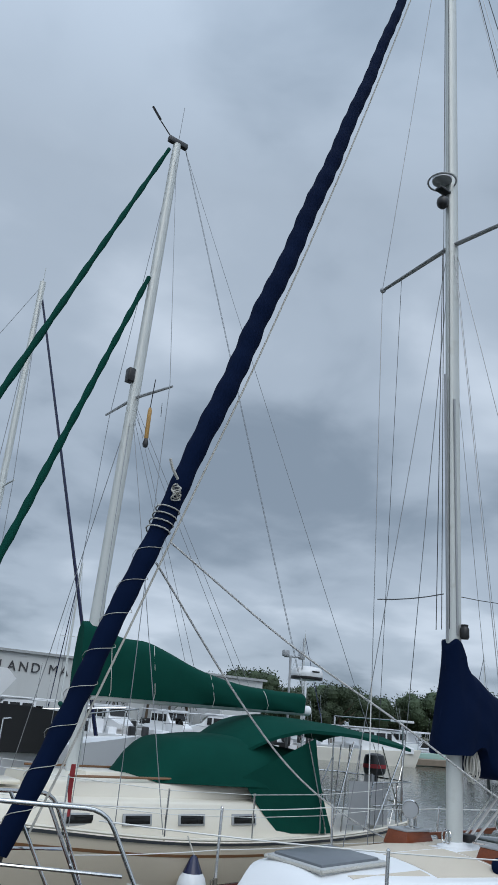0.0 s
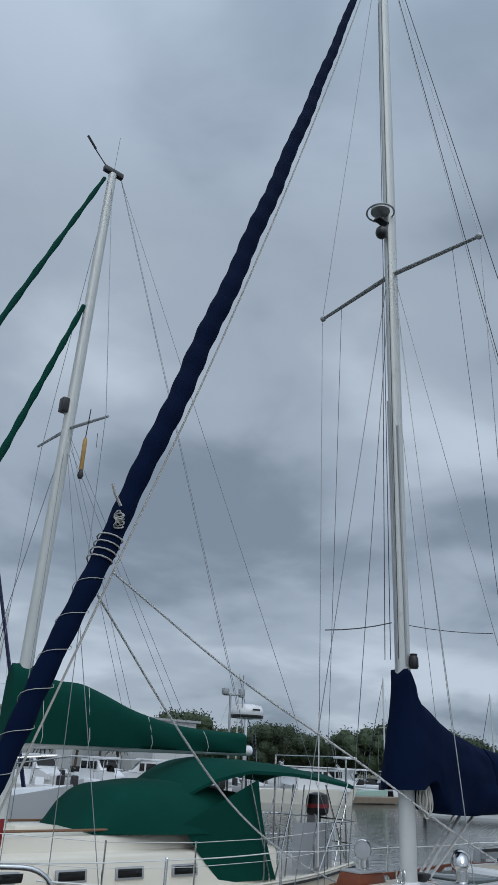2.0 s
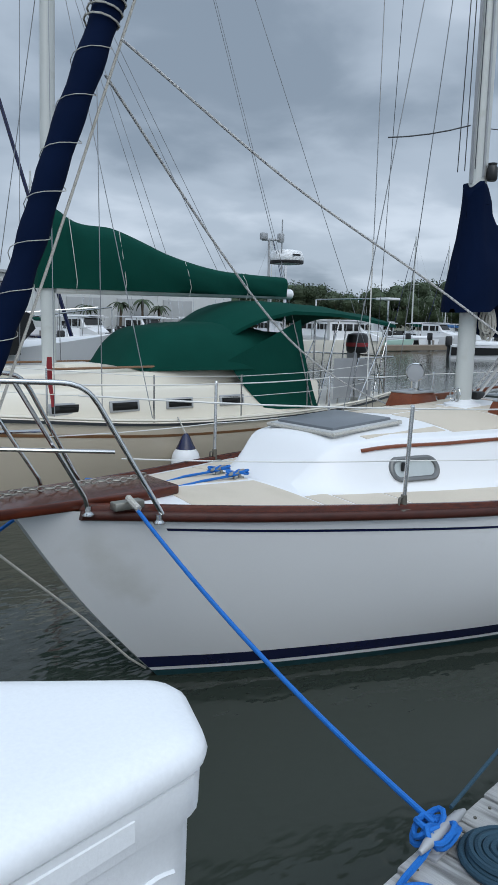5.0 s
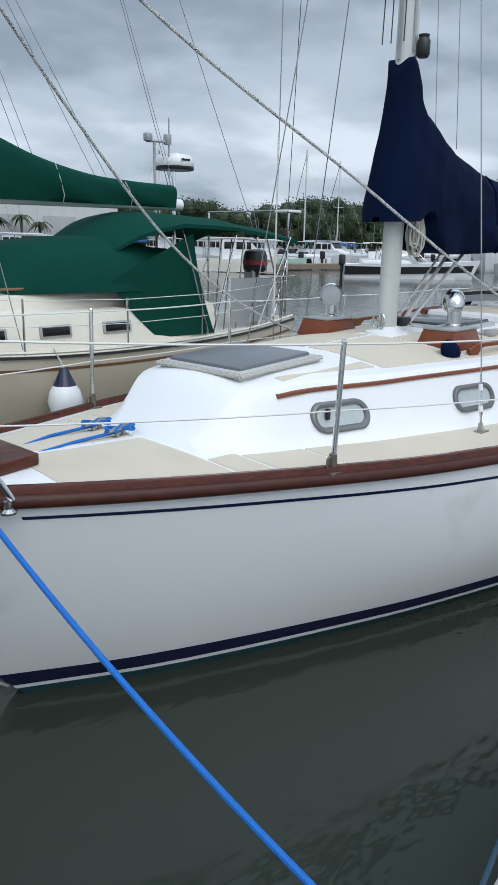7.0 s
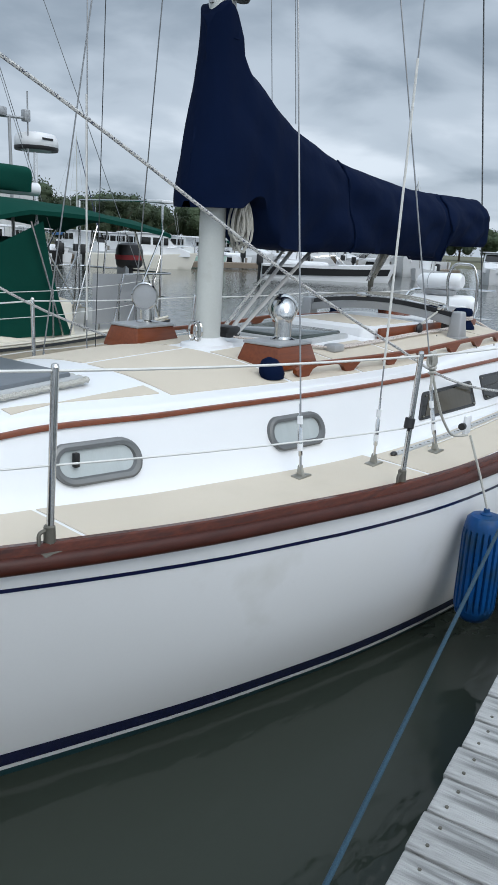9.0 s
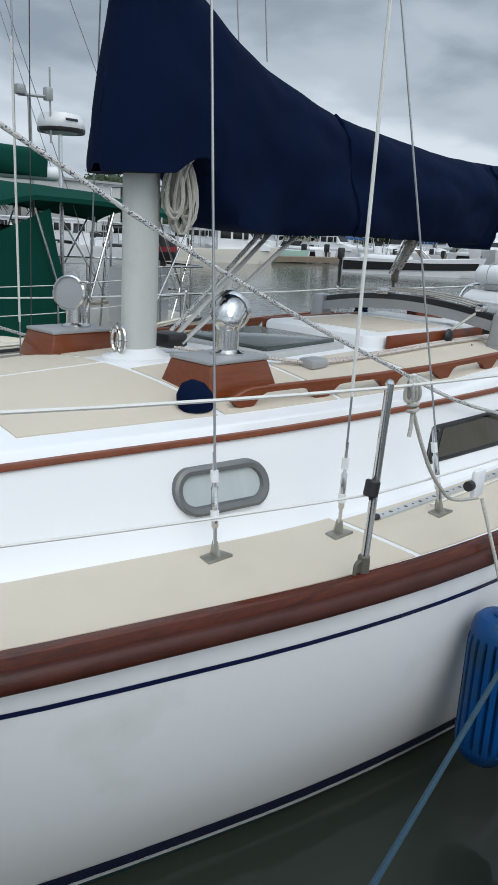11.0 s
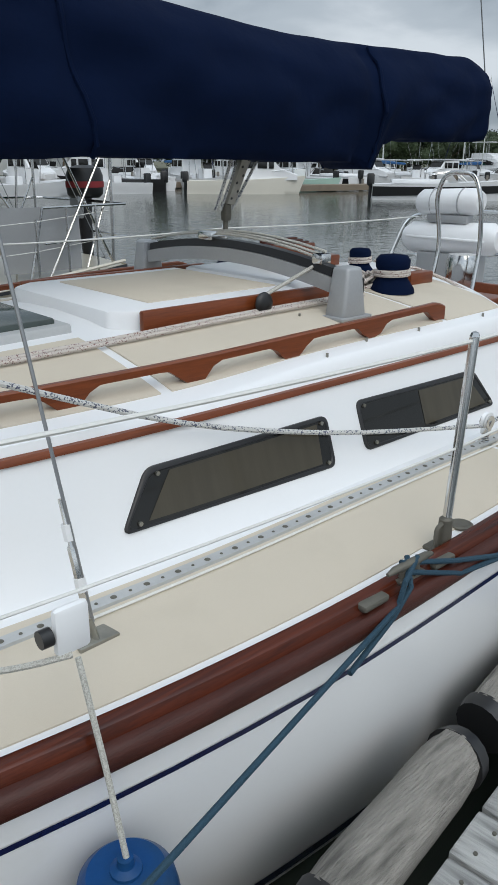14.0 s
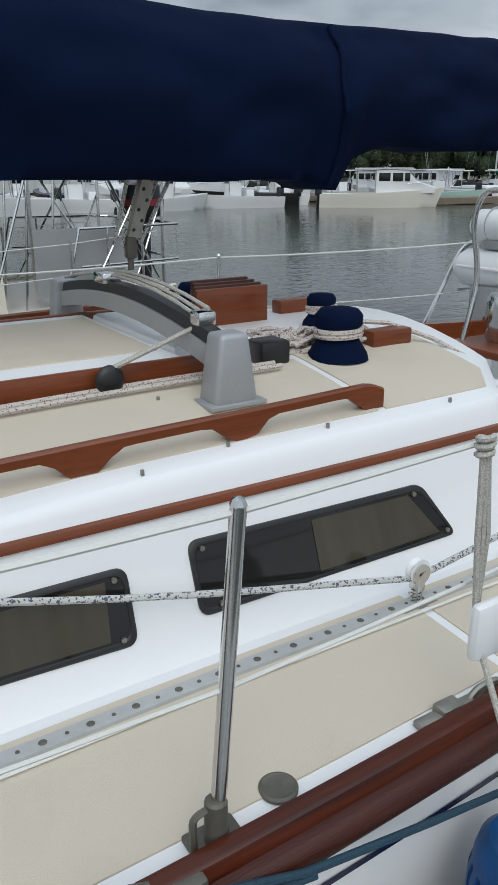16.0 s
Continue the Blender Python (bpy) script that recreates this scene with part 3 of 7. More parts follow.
for s in (-1, 1):
    cuts = [(-2.12, -1.98 + 0.22), (-1.74, 0.14), (0.17, 2.36), (2.39, 3.6)]
    for x0, x1 in cuts:
        panel(x0, x1, lambda x: CW(x) + (0.10 if x < 0.155 else 0.135), lambda x: BS(x) - 0.11, deck_z, s)
    panel(-3.1, -2.34, lambda x: 0.03, lambda x: max(BS(x) - 0.13, 0.06), deck_z, s)
    panel(-2.32, -2.14, lambda x: 0.52, lambda x: BS(x) - 0.13, deck_z, s)
    top = lambda x: side_y(x, CT(x)) - 0.085
    panel(-1.70, -0.98, lambda x: 0.46, lambda x: top(x) - 0.03, roof_z, s)
    panel(-0.94, -0.2, lambda x: 0.02, top, roof_z, s)
    panel(-0.17, 0.42, lambda x: 0.17, top, roof_z, s)
    panel(0.45, 1.08, lambda x: 0.40, top, roof_z, s)
    panel(1.12, 2.5, lambda x: 0.47, top, roof_z, s)
    panel(2.53, 3.1, lambda x: 0.36, lambda x: top(x), roof_z, s)

# wooden strip along the cabin side
g = Geo()
for s in (-1, 1):
    rows = []
    for x in lin(-1.8, 3.1, 50):
        z = CT(x) - 0.035
        rows.append([(x, s * (side_y(x, z + dz) + o), z + dz) for dz, o in ((-0.012, -0.003), (-0.0095, 0.012), (0.0, 0.015), (0.0095, 0.012), (0.012, -0.003))])
    g.grid(rows, True, True)
g.ob("side_strip", TEAK, yacht, "narrow varnished wooden strip")


def on_side(x, z, out, s=-1):
    return (x, s * (side_y(x, z) + out), z)


def portlight(xc, zc, s=-1):
    """An oval opening port with a grey frame."""
    def ring(w, h, out):
        pts = []
        r = h
        for i in range(28):
            a = 2 * math.pi * i / 28
            cx = (w - r) * (1 if math.cos(a) > 0 else -1)
            pts.append(on_side(xc + cx + r * math.cos(a), zc + r * math.sin(a), out, s))
        return pts

    g = Geo()
    g.grid([ring(0.198, 0.083, -0.01), ring(0.196, 0.082, 0.017), ring(0.185, 0.072, 0.022), ring(0.168, 0.056, 0.018), ring(0.164, 0.052, 0.006), ring(0.160, 0.05, -0.004)], True)
    f = g.ob("portlight", BEZEL, yacht, "oval grey-framed portlight", smooth=30)
    g = Geo()
    g.add(ring(0.163, 0.052, 0.004), [tuple(range(28))])
    g.ob("pane", FROST, f, "frosted pane with a curtain behind")
    if s < 0 and xc < -1:
        g = Geo()
        k = on_side(xc - 0.1, zc + 0.02, 0.024)
        g.box(k[0] - 0.012, k[0] + 0.012, k[1] - 0.012, k[1] + 0.012, k[2] - 0.03, k[2] + 0.03, 0.004)
        g.ob("dog", BLACK, f, "black clamp")


for s in (-1, 1):
    portlight(-1.43, 1.272, s)
    portlight(-0.30, 1.262, s)


def long_window(pts, split, s=-1):
    """A smoked window on a shaped black frame, on the cabin side. pts: its four corners (x, z)."""
    def ring(grow, out):
        c = Vector((sum(p[0] for p in pts) / 4, sum(p[1] for p in pts) / 4))
        ps = [Vector(p) for p in pts]
        res = []
        for i in range(4):
            a, b, d = ps[i - 1], ps[i], ps[(i + 1) % 4]
            e1, e2 = (a - b).normalized(), (d - b).normalized()
            inn = (e1 + e2).normalized()
            corner = b - inn * grow * 1.3
            rr = 0.03
            for k in range(6):
                t = k / 5
                q = corner + e1 * rr * (1 - t) ** 2 + e2 * rr * t**2
                res.append(on_side(q.x, q.y, out, s))
        # straight runs need points to follow the curved side
        return res

    g = Geo()
    g.grid([ring(0.004, -0.008), ring(0.004, 0.006), ring(0.0, 0.009), ring(-0.008, 0.009), ring(-0.011, 0.005)], True)
    w = g.ob("cabin_window", BLACK, yacht, "long smoked window in a black frame", smooth=30)
    (x0, z0), (x1, z1), (x2, z2), (x3, z3) = pts
    g = Geo()
    rows = []
    for t in lin(0.005, 0.995, 16):
        bx, bz = x0 + (x1 - x0) * t, z0 + (z1 - z0) * t + 0.006
        tx, tz = x3 + (x2 - x3) * t, z3 + (z2 - z3) * t - 0.006
        rows.append([on_side(bx + (tx - bx) * k, bz + (tz - bz) * k, 0.005, s) for k in (0, 0.33, 0.66, 1)])
    g.grid(rows).ob("pane", DARKGLASS, w, "smoked acrylic pane")
    g = Geo()
    rows = []
    for t in lin(*split, 10):
        bx, bz = x0 + (x1 - x0) * t, z0 + (z1 - z0) * t + 0.016
        tx, tz = x3 + (x2 - x3) * t, z3 + (z2 - z3) * t - 0.016
        if split[0] > 0.3:
            tx = bx + (tx - bx) * (t - split[0]) / (split[1] - split[0])
        rows.append([on_side(bx + (tx - bx) * k, bz + (tz - bz) * k, 0.0068, s) for k in (0, 0.33, 0.66, 1)])
    g.grid(rows).ob("curtain", CURTAIN, w, "drab curtain seen through the pane")
    g = Geo()
    for (a, b), (da, db) in zip(pts, ((0.055, 0.016), (-0.03, 0.016), (-0.03, -0.016), (0.03, -0.016))):
        c = on_side(a + da, b + db, 0.009, s)
        g.tube([(c[0], c[1] + s * -0.003, c[2]), (c[0], c[1] + s * 0.004, c[2])], 0.007, 8)
    tagged(g.ob("screw_heads", DULL, w, "small screw heads"), kind="stuff")


for s in (-1, 1):
    long_window([(0.812, 1.176), (1.652, 1.168), (1.656, 1.328), (0.926, 1.325)], (0.1, 0.93), s)
    long_window([(1.82, 1.181), (2.645, 1.186), (2.545, 1.336), (1.82, 1.345)], (0.42, 0.93), s)


HR_Y = curve((-0.2, 0.71), (0.79, 0.817), (1.22, 0.842), (1.63, 0.868), (2.05, 0.878), (2.6, 0.868))


def handrail(x0, x1, feet, s):
    """A scalloped rail that runs in from the cabin top's edge."""
    g = Geo()
    n = 80
    rows = []
    for x in lin(x0, x1, n):
        y = HR_Y(x)
        z = roof_z(x, y)
        under = 0.05
        for fx in feet:
            d = abs(x - fx)
            under = min(under, max(0.0, 0.05 * (1 - max(0.0, 1 - (d - 0.04) / 0.07) ** 2) if d > 0.04 else 0.0))
        top = 0.076 - 0.03 * max(0, 1 - (x - x0) / 0.08) - 0.02 * max(0, 1 - (x1 - x) / 0.05)
        rows.append([(x, s * (y + o), z + h) for o, h in ((-0.0125, under), (-0.0125, top - 0.006), (-0.007, top), (0.007, top), (0.0125, top - 0.006), (0.0125, under))])
    g.grid(rows, True, True)
    g.ob("handrail", TEAK, yacht, "scalloped teak handrail", smooth=30)


for s in (-1, 1):
    handrail(-0.11, 2.53, [-0.05, 0.365, 0.79, 1.22, 1.63, 2.05, 2.49], s)

# sea hood, its teak side rails, hatches
g = Geo()
g.prism([(1.22, -0.36), (1.32, -0.43), (2.12, -0.43), (2.12, 0.43), (1.32, 0.43), (1.22, 0.36)], 1.54, 1.648, 0.02)
g.ob("sea_hood", GEL, yacht, "white sea hood over the companionway slide")
Geo().box(1.42, 2.08, -0.33, 0.33, 1.641, 1.653, 0.004).ob("hood_nonskid", NONSKID, yacht, "tan non-skid on the hood")
for s in (-1, 1):
    Geo().box(1.3, 2.32, s * 0.395 - 0.014 + s * 0.06, s * 0.395 + 0.014 + s * 0.06, 1.55, 1.650, 0.008).ob("slide_rail", TEAK, yacht, "teak slide rail")
g = Geo().box(2.12, 2.42, -0.36, 0.36, 1.58, 1.66, 0.02)
g.ob("companionway_slide", GEL, yacht, "white sliding hatch")


def hatch(x0, x1, w, z0, z1, name, pane, trim):
    tilt = math.atan2(z1 - z0, x1 - x0)
    m = Matrix.Translation((x0, 0, z0)) @ Matrix.Rotation(-tilt, 4, "Y")
    ln = (x1 - x0) / math.cos(tilt)
    g = Geo().box(-0.02, ln + 0.02, -w - 0.02, w + 0.02, -0.05, 0.022, 0.012, m)
    h = g.ob("deck_hatch", PALE_ALU, yacht, name)
    Geo().box(0.02, ln - 0.02, -w + 0.02, w - 0.02, 0.0, 0.042, 0.012, m).ob("pane", pane, h, "smoked acrylic hatch pane")
    if not trim:
        return
    g = Geo()
    ring = [(-0.03, -w - 0.03), (ln + 0.03, -w - 0.03), (ln + 0.03, w + 0.03), (-0.03, w + 0.03)]
    for i in range(4):
        a, b = ring[i], ring[(i + 1) % 4]
        pts = []
        for k in range(41):
            t = k / 40
            pts.append((a[0] + (b[0] - a[0]) * t, a[1] + (b[1] - a[1]) * t, 0.004))
        g.tube(pts, [0.013 + 0.004 * math.sin(k * 2.2) for k in range(41)], 6, m=m)
    g.ob("rope_trim", OLD_ROPE, h, "grey rope trim round the hatch")


hatch(-1.88, -1.24, 0.31, 1.496, 1.534, "grey smoked foredeck hatch with rope trim", HATCH_GREY, True)
hatch(0.52, 1.08, 0.31, 1.578, 1.592, "smoked midship hatch in a pale metal rim", HATCH_GREEN, False)


# ---- dorade vents ----
def dorade(x, y, turn, cowl):
    v = root("dorade_vent", (x, y, roof_z(x, y)), "varnished wooden dorade box with a polished steel cowl vent", "vent", "cowl vents")
    z = roof_z(x, y) - 0.02
    g = Geo()
    lo = [(-0.2, -0.155), (0.2, -0.155), (0.2, 0.155), (-0.2, 0.155)]
    hi = [(-0.16, -0.12), (0.16, -0.12), (0.16, 0.12), (-0.16, 0.12)]
    m = Matrix.Translation((x, y, z)) @ Matrix.Rotation(radians(turn), 4, "Z")
    bm = bmesh.new()
    a = [bm.verts.new((p[0], p[1], 0)) for p in lo]
    b = [bm.verts.new((p[0], p[1], 0.130)) for p in hi]
    bm.faces.new(a[::-1]), bm.faces.new(b)
    for i in range(4):
        bm.faces.new((a[i], a[(i + 1) % 4], b[(i + 1) % 4], b[i]))
    bmesh.ops.bevel(bm, geom=bm.edges[:], offset=0.012, segments=2, profile=0.5, affect="EDGES")
    g.bm(bm, m).ob("box", TEAK, v, "varnished box with sloping sides")
    Geo().box(-0.165, 0.165, -0.125, 0.125, 0.125, 0.142, 0.006, m).ob("lid", GREY_ALU, v, "grey lid")
    g = Geo()
    c = Vector((0.04, 0, 0.142))
    g.lathe([(0.072, 0), (0.072, 0.008), (0.055, 0.014), (0.048, 0.02), (0.048, 0.11)], 20, m @ Matrix.Translation(c))
    d = Vector((math.cos(radians(cowl)), math.sin(radians(cowl)), 0))
    arc, r = [c + Vector((0, 0, 0.09))], [0.048]
    for k in range(8):
        t = k / 7 * math.pi / 2
        arc.append(c + Vector((0, 0, 0.105)) + d * (0.062 * (1 - math.cos(t)) - 0.012 * math.sin(2 * t)) + Vector((0, 0, 0.062 * math.sin(t))))
        r.append(0.048 + 0.026 * (k / 7) ** 0.7)
    g.tube(arc, r, 20, m=m)
    mouth = Matrix.Translation(arc[-1]) @ (d + Vector((0, 0, 0.12))).to_track_quat("Z", "Y").to_matrix().to_4x4()
    g.lathe([(0.074, -0.012), (0.084, 0.004), (0.086, 0.012), (0.078, 0.018), (0.074, 0.008)], 24, m @ mouth, False)
    Geo().lathe([(0.076, 0.006), (0.03, 0.011), (0.002, 0.012)], 24, m @ mouth).ob("cowl_cover", GREY_ALU, v, "pale disc closing the cowl mouth")
    g.ob("cowl", STEEL, v, "polished steel cowl")


dorade(-0.03, 0.52, 0, 210)
dorade(0.03, -0.50, 0, 40)

# small navy bag by the near vent
bag = root("canvas_bag", (-0.22, -0.66, 1.56), "small navy canvas bag resting against a vent box", "bag")
g = Geo()
g.grid([[(-0.24 + r * math.cos(a) * 0.8 + 0.02 * h, -0.67 + r * 0.6 * math.sin(a) + 0.03 * h / 0.1, roof_z(-0.22, 0.66) + h) for a in (2 * math.pi * k / 14 for k in range(14))] for r, h in ((0.085, -0.004), (0.1, 0.02), (0.094, 0.055), (0.062, 0.09), (0.014, 0.104))], True, True)
g.ob("bag_body", CANVAS, bag)

# ---- mast, boom, spreaders ----
MAST_RAKE = 0.011


def mast_x(z):
    return MAST_RAKE * (z - 1.6)


def oval(x, y, z, rx, ry, n=18):
    return [(x + rx * math.cos(a), y + ry * math.sin(a), z) for a in (2 * math.pi * k / n for k in range(n))]


g = Geo()
g.grid([oval(mast_x(z), 0, z, 0.088 * k, 0.066 * k) for z, k in ((1.55, 1), (3, 1), (8, 1), (12, 0.98), (13.6, 0.9), (14.25, 0.82))], True, True)
mast = g.ob("mast", ALU, yacht, "off-white painted aluminium mast", smooth=40)
g = Geo()
g.grid([oval(0, 0, z, a, b) for z, a, b in ((1.55, 0.18, 0.15), (1.585, 0.175, 0.145), (1.59, 0.14, 0.11), (1.62, 0.095, 0.073))], True, True)
g.ob("mast_collar", GEL, mast, "white moulded mast collar")
g = Geo()
g.box(-0.012, 0.012, -0.072, -0.06, 3.45, 6.0)
g.box(mast_x(4) - 0.105, mast_x(4) - 0.085, -0.012, 0.012, 3.4, 6.3)
for k in range(26):
    z = 3.5 + k * 0.1
    g.box(mast_x(z) - 0.108, mast_x(z) - 0.104, -0.005, 0.005, z, z + 0.02)
g.ob("sail_track", GREY_ALU, mast, "perforated track")
g = Geo()
g.lathe([(0.034, 0), (0.045, 0.02), (0.045, 0.1), (0.034, 0.12), (0.038, 0.14)], 16, Matrix.Translation((0.06, -0.105, 3.42)))
g.ob("mast_winch", BLACK, mast, "dark mast winch")
g = Geo()
for s in (-1, 1):
    g.tube([(mast_x(8.05), s * 0.05, 8.06), (mast_x(8) + 0.05, s * 1.17, 8.02 - 0.02)], [0.036, 0.026], 10, 0.6)
    g.ball(mast_x(8) + 0.05, s * 1.19, 8.0, 0.04)
g.ob("spreader", GREY_ALU, mast, "grey aluminium spreaders")
# mast-head gear
g = Geo()
mx = mast_x(14.25)
g.box(mx - 0.16, mx + 0.22, -0.045, 0.045, 14.24, 14.3, 0.01)
g.tube([(mx - 0.1, 0, 14.28), (mx - 0.42, 0, 14.72)], 0.012, 6)
g.tube([(mx - 0.5, -0.06, 14.82), (mx - 0.38, 0.04, 14.66)], 0.012, 6)
for a in (0, 120, 240):
    g.ball(mx - 0.42 + 0.07 * math.cos(radians(a)), 0.07 * math.sin(radians(a)), 14.78, 0.028)
g.tube([(mx, 0.02, 14.3), (mx, 0.02, 14.75)], 0.005, 5)
g.tube([(mx - 0.14, 0, 14.25), (mx - 0.16, 0, 14.1)], 0.03, 8)
g.ob("masthead_fitting", BLACK, mast, "dark masthead wind gear")
g = Geo()
g.box(mast_x(8.7) - 0.25, mast_x(8.7) - 0.07, -0.05, 0.05, 8.78, 8.81, 0.005)
g.ball(mast_x(8.7) - 0.17, 0, 8.62, 0.075, 0.075, 0.09)
g.ob("deck_light", BLACK, mast, "black deck light")
g = Geo()
g.tube([(mast_x(9) - 0.18 + 0.17 * math.cos(t), 0.17 * math.sin(t), 8.92) for t in lin(0, 2 * math.pi, 21)], 0.012, 6)
g.lathe([(0.02, 0), (0.12, 0.03), (0.12, 0.07), (0.02, 0.1)], 16, Matrix.Translation((mast_x(9) - 0.18, 0, 8.9)))
g.ob("radar_reflector", GREY_ALU, mast, "round grey fitting in a ring guard")
g = Geo()
g.grid([[(x, 0.065 * math.cos(a), 2.42 + (x - 0.1) * 0.012 + 0.085 * math.sin(a)) for a in (2 * math.pi * k / 16 for k in range(16))] for x in (0.42, 3.95)], True, True)
g.ob("boom", ALU, yacht, "aluminium boom under the sail cover")
Geo().box(3.9, 4.06, -0.065, 0.065, 2.35, 2.59, 0.02).ob("boom_cap", GEL, yacht, "white boom end cap")

# ---- sail cover ----
TOP = curve((-0.225, 2.36), (-0.21, 2.52), (-0.17, 2.75), (-0.13, 2.98), (-0.108, 3.14), (-0.098, 3.3), (-0.08, 3.345), (0.085, 3.325), (0.12, 3.25), (0.18, 3.16), (0.28, 3.1), (0.4, 3.02), (0.62, 2.92), (0.9, 2.835), (1.22, 2.765), (1.7, 2.715), (2.3, 2.675), (2.9, 2.672), (3.3, 2.685), (3.6, 2.69), (3.86, 2.685), (3.94, 2.665))
BOT = curve((-0.23, 2.35), (0.0, 2.36), (0.27, 2.36), (0.31, 2.27), (0.38, 2.19), (0.55, 2.15), (0.85, 2.14), (1.2, 2.15), (2.0, 2.15), (2.6, 2.145), (2.82, 2.14), (2.93, 2.13), (2.975, 2.205), (3.05, 2.235), (3.6, 2.25), (3.86, 2.265), (3.94, 2.275))
FRONT = curve((2.3, -0.228), (2.36, -0.225), (2.52, -0.21), (2.75, -0.17), (2.98, -0.13), (3.14, -0.108), (3.3, -0.098), (3.36, -0.095))
NECK = curve((2.3, 0.222), (2.5, 0.212), (2.75, 0.18), (2.98, 0.132), (3.15, 0.108), (3.4, 0.1))
WID = curve((0.0, 0.21), (0.3, 0.2), (0.6, 0.175), (1.0, 0.17), (2, 0.19), (3, 0.17), (4.06, 0.13))
cover = root("sail_cover", (1.8, 0, 2.4), "navy canvas sail cover laced over the boom and mast", "sail cover")
COVER_N = 20


def cover_half(x, z, zb, zt, side):
    """Half width of the cover at a station x and height z, with its folds."""
    k = (z - zb) / max(zt - zb, 0.01)
    s = min(1.0, max(0.0, (x - 0.05) / 0.75))
    s = s * s * (3 - 2 * s)
    body = WID(x) * (0.80 + 0.33 * math.sin(math.pi * min(k * 1.1, 1)) ** 0.8)
    w = NECK(z) * (1 - s) + body * s
    if x < -0.02:
        w *= math.sqrt(max(0.0, 1 - ((-0.02 - x) / (-0.02 - FRONT(z))) ** 2))
    else:
        r = 0.03 if x < 0.1 else 0.15
        d = min(1.0, (zt - z) / r)
        w *= math.sqrt(max(0.0, 1 - (1 - d) ** 2))
    calm = min(1.0, w / 0.1)
    hang = (1 - k) * (0.35 + 0.65 * s)
    fold = 0.022 * math.sin(6.0 * x + 7 * k + side) * hang + 0.014 * math.sin(15 * x - 9 * k) * hang * (0.4 + 0.6 * math.sin(2.1 * x))
    fold += 0.03 * noise.noise((x * 2.3, k * 3, side * 4.0)) + 0.016 * noise.noise((x * 7, k * 6, side * 4.0)) * (0.4 + 0.6 * s)
    # folds that radiate from the throat to the mast's foot
    fold += 0.010 * math.sin(26 * (x + 0.35 * (3.4 - z))) * max(0.0, 1 - abs(x - 0.25) / 0.6) * (1 - k)
    # gathers at the aft end
    fold += 0.010 * math.sin(34 * x + 5 * k) * max(0.0, (x - 3.55) / 0.4)
    seam = 0.03 * math.exp(-(((x - 2.87 + 0.09 * (1 - k)) / 0.05) ** 2)) + 0.018 * math.exp(-(((x - 1.22 - 0.1 * (1 - k)) / 0.04) ** 2))
    return max(0.0, w + (fold - seam) * calm)


rows = []
for x in lin(-0.223, -0.1, 22) + lin(-0.09, 0.42, 36) + lin(0.46, 3.9, 74) + [3.93]:
    zt, zb = TOP(x), BOT(x)
    r = []
    for side in (-1, 1):
        col = []
        for q in lin(0, 1, COVER_N):
            k = 1 - (1 - q) ** 1.7
            z = zb + (zt - zb) * k
            col.append((x, side * cover_half(x, z, zb, zt, side), z + 0.01 * noise.noise((x * 4, 9, k * 2)) * min(1.0, max(0.0, x + 0.1))))
        r += col if side < 0 else col[::-1]
    rows.append(r)
g = Geo()
g.grid(rows, True)
g.add([rows[-1][i] for i in range(2 * COVER_N)], [tuple(range(2 * COVER_N))])
g.ob("canvas", CANVAS, cover, smooth=80)
Geo().tube([(mast_x(3.3) - 0.0 + 0.110 * math.cos(t), 0.106 * math.sin(t), 3.235 + 0.01 * math.cos(t)) for t in lin(0, 2 * math.pi, 25)], 0.005, 6).ob("collar_cord", CANVAS, cover, "drawcord round the collar")
for xs_, xe_ in ((2.91, 2.87), (1.2, 1.33)):
    for side in (-1, 1):
        pts = []
        for k in lin(0.0, 0.97, 16):
            x = xe_ + (xs_ - xe_) * k
            col = min(rows, key=lambda r_: abs(r_[0][0] - x))
            q = [p_ for p_ in col if p_[1] * side > 0]
            zz = BOT(x) + (TOP(x) - BOT(x)) * k
            best = min(q, key=lambda p_: abs(p_[2] - zz))
            pts.append((x + 0.012 * math.sin(9 * k), best[1] + side * 0.006, zz))
        Geo().tube(pts, 0.011, 6).ob("seam_flap", CANVAS, cover, "folded seam with a zip")
# ---- furled headsail ----
jib = root("furled_headsail", (-4.36, 0, 1.28), "headsail furled on the forestay under navy canvas, wound with cord", "sail")
FA, FB = Vector((-4.33, 0, 1.36)), Vector((mx - 0.15, 0, 14.12))


def stay(t):
    """A point of the forestay, which sags a little."""
    return FA.lerp(FB, t) + Vector((0.13 * math.sin(math.pi * t), 0, 0))


RJ = curve((0, 0.055), (0.05, 0.07), (0.2, 0.08), (0.32, 0.093), (0.45, 0.09), (0.7, 0.066), (0.9, 0.043), (0.985, 0.03))
rows = []
fd = (FB - FA).normalized()
fs, ft = Vector((0, 1, 0)), fd.cross(Vector((0, 1, 0)))
for t in lin(0.02, 0.985, 190):
    c = stay(t)
    rr = RJ(t) * (1 + 0.06 * math.sin(t * 260) + 0.05 * noise.noise((t * 60, 1, 2)))
    rows.append([c + (fs * math.cos(a) + ft * math.sin(a)) * rr * (1 + 0.09 * math.cos(a - t * 55)) for a in (2 * math.pi * k / 14 for k in range(14))])
g = Geo().grid(rows, True, True)
g.ob("furled_sail", CANVAS, jib, smooth=60)
g = Geo()
for t0, t1, turns, r_ in ((0.03, 0.19, 8, 0.0025), (0.19, 0.208, 4, 0.006)):
    n = turns * 12
    g.tube([stay(t0 + (t1 - t0) * k / n) + (fs * math.cos(k * math.tau / 12) + ft * math.sin(k * math.tau / 12)) * (RJ(t0 + (t1 - t0) * k / n) * 1.13 + 0.004) for k in range(n + 1)], r_, 5)
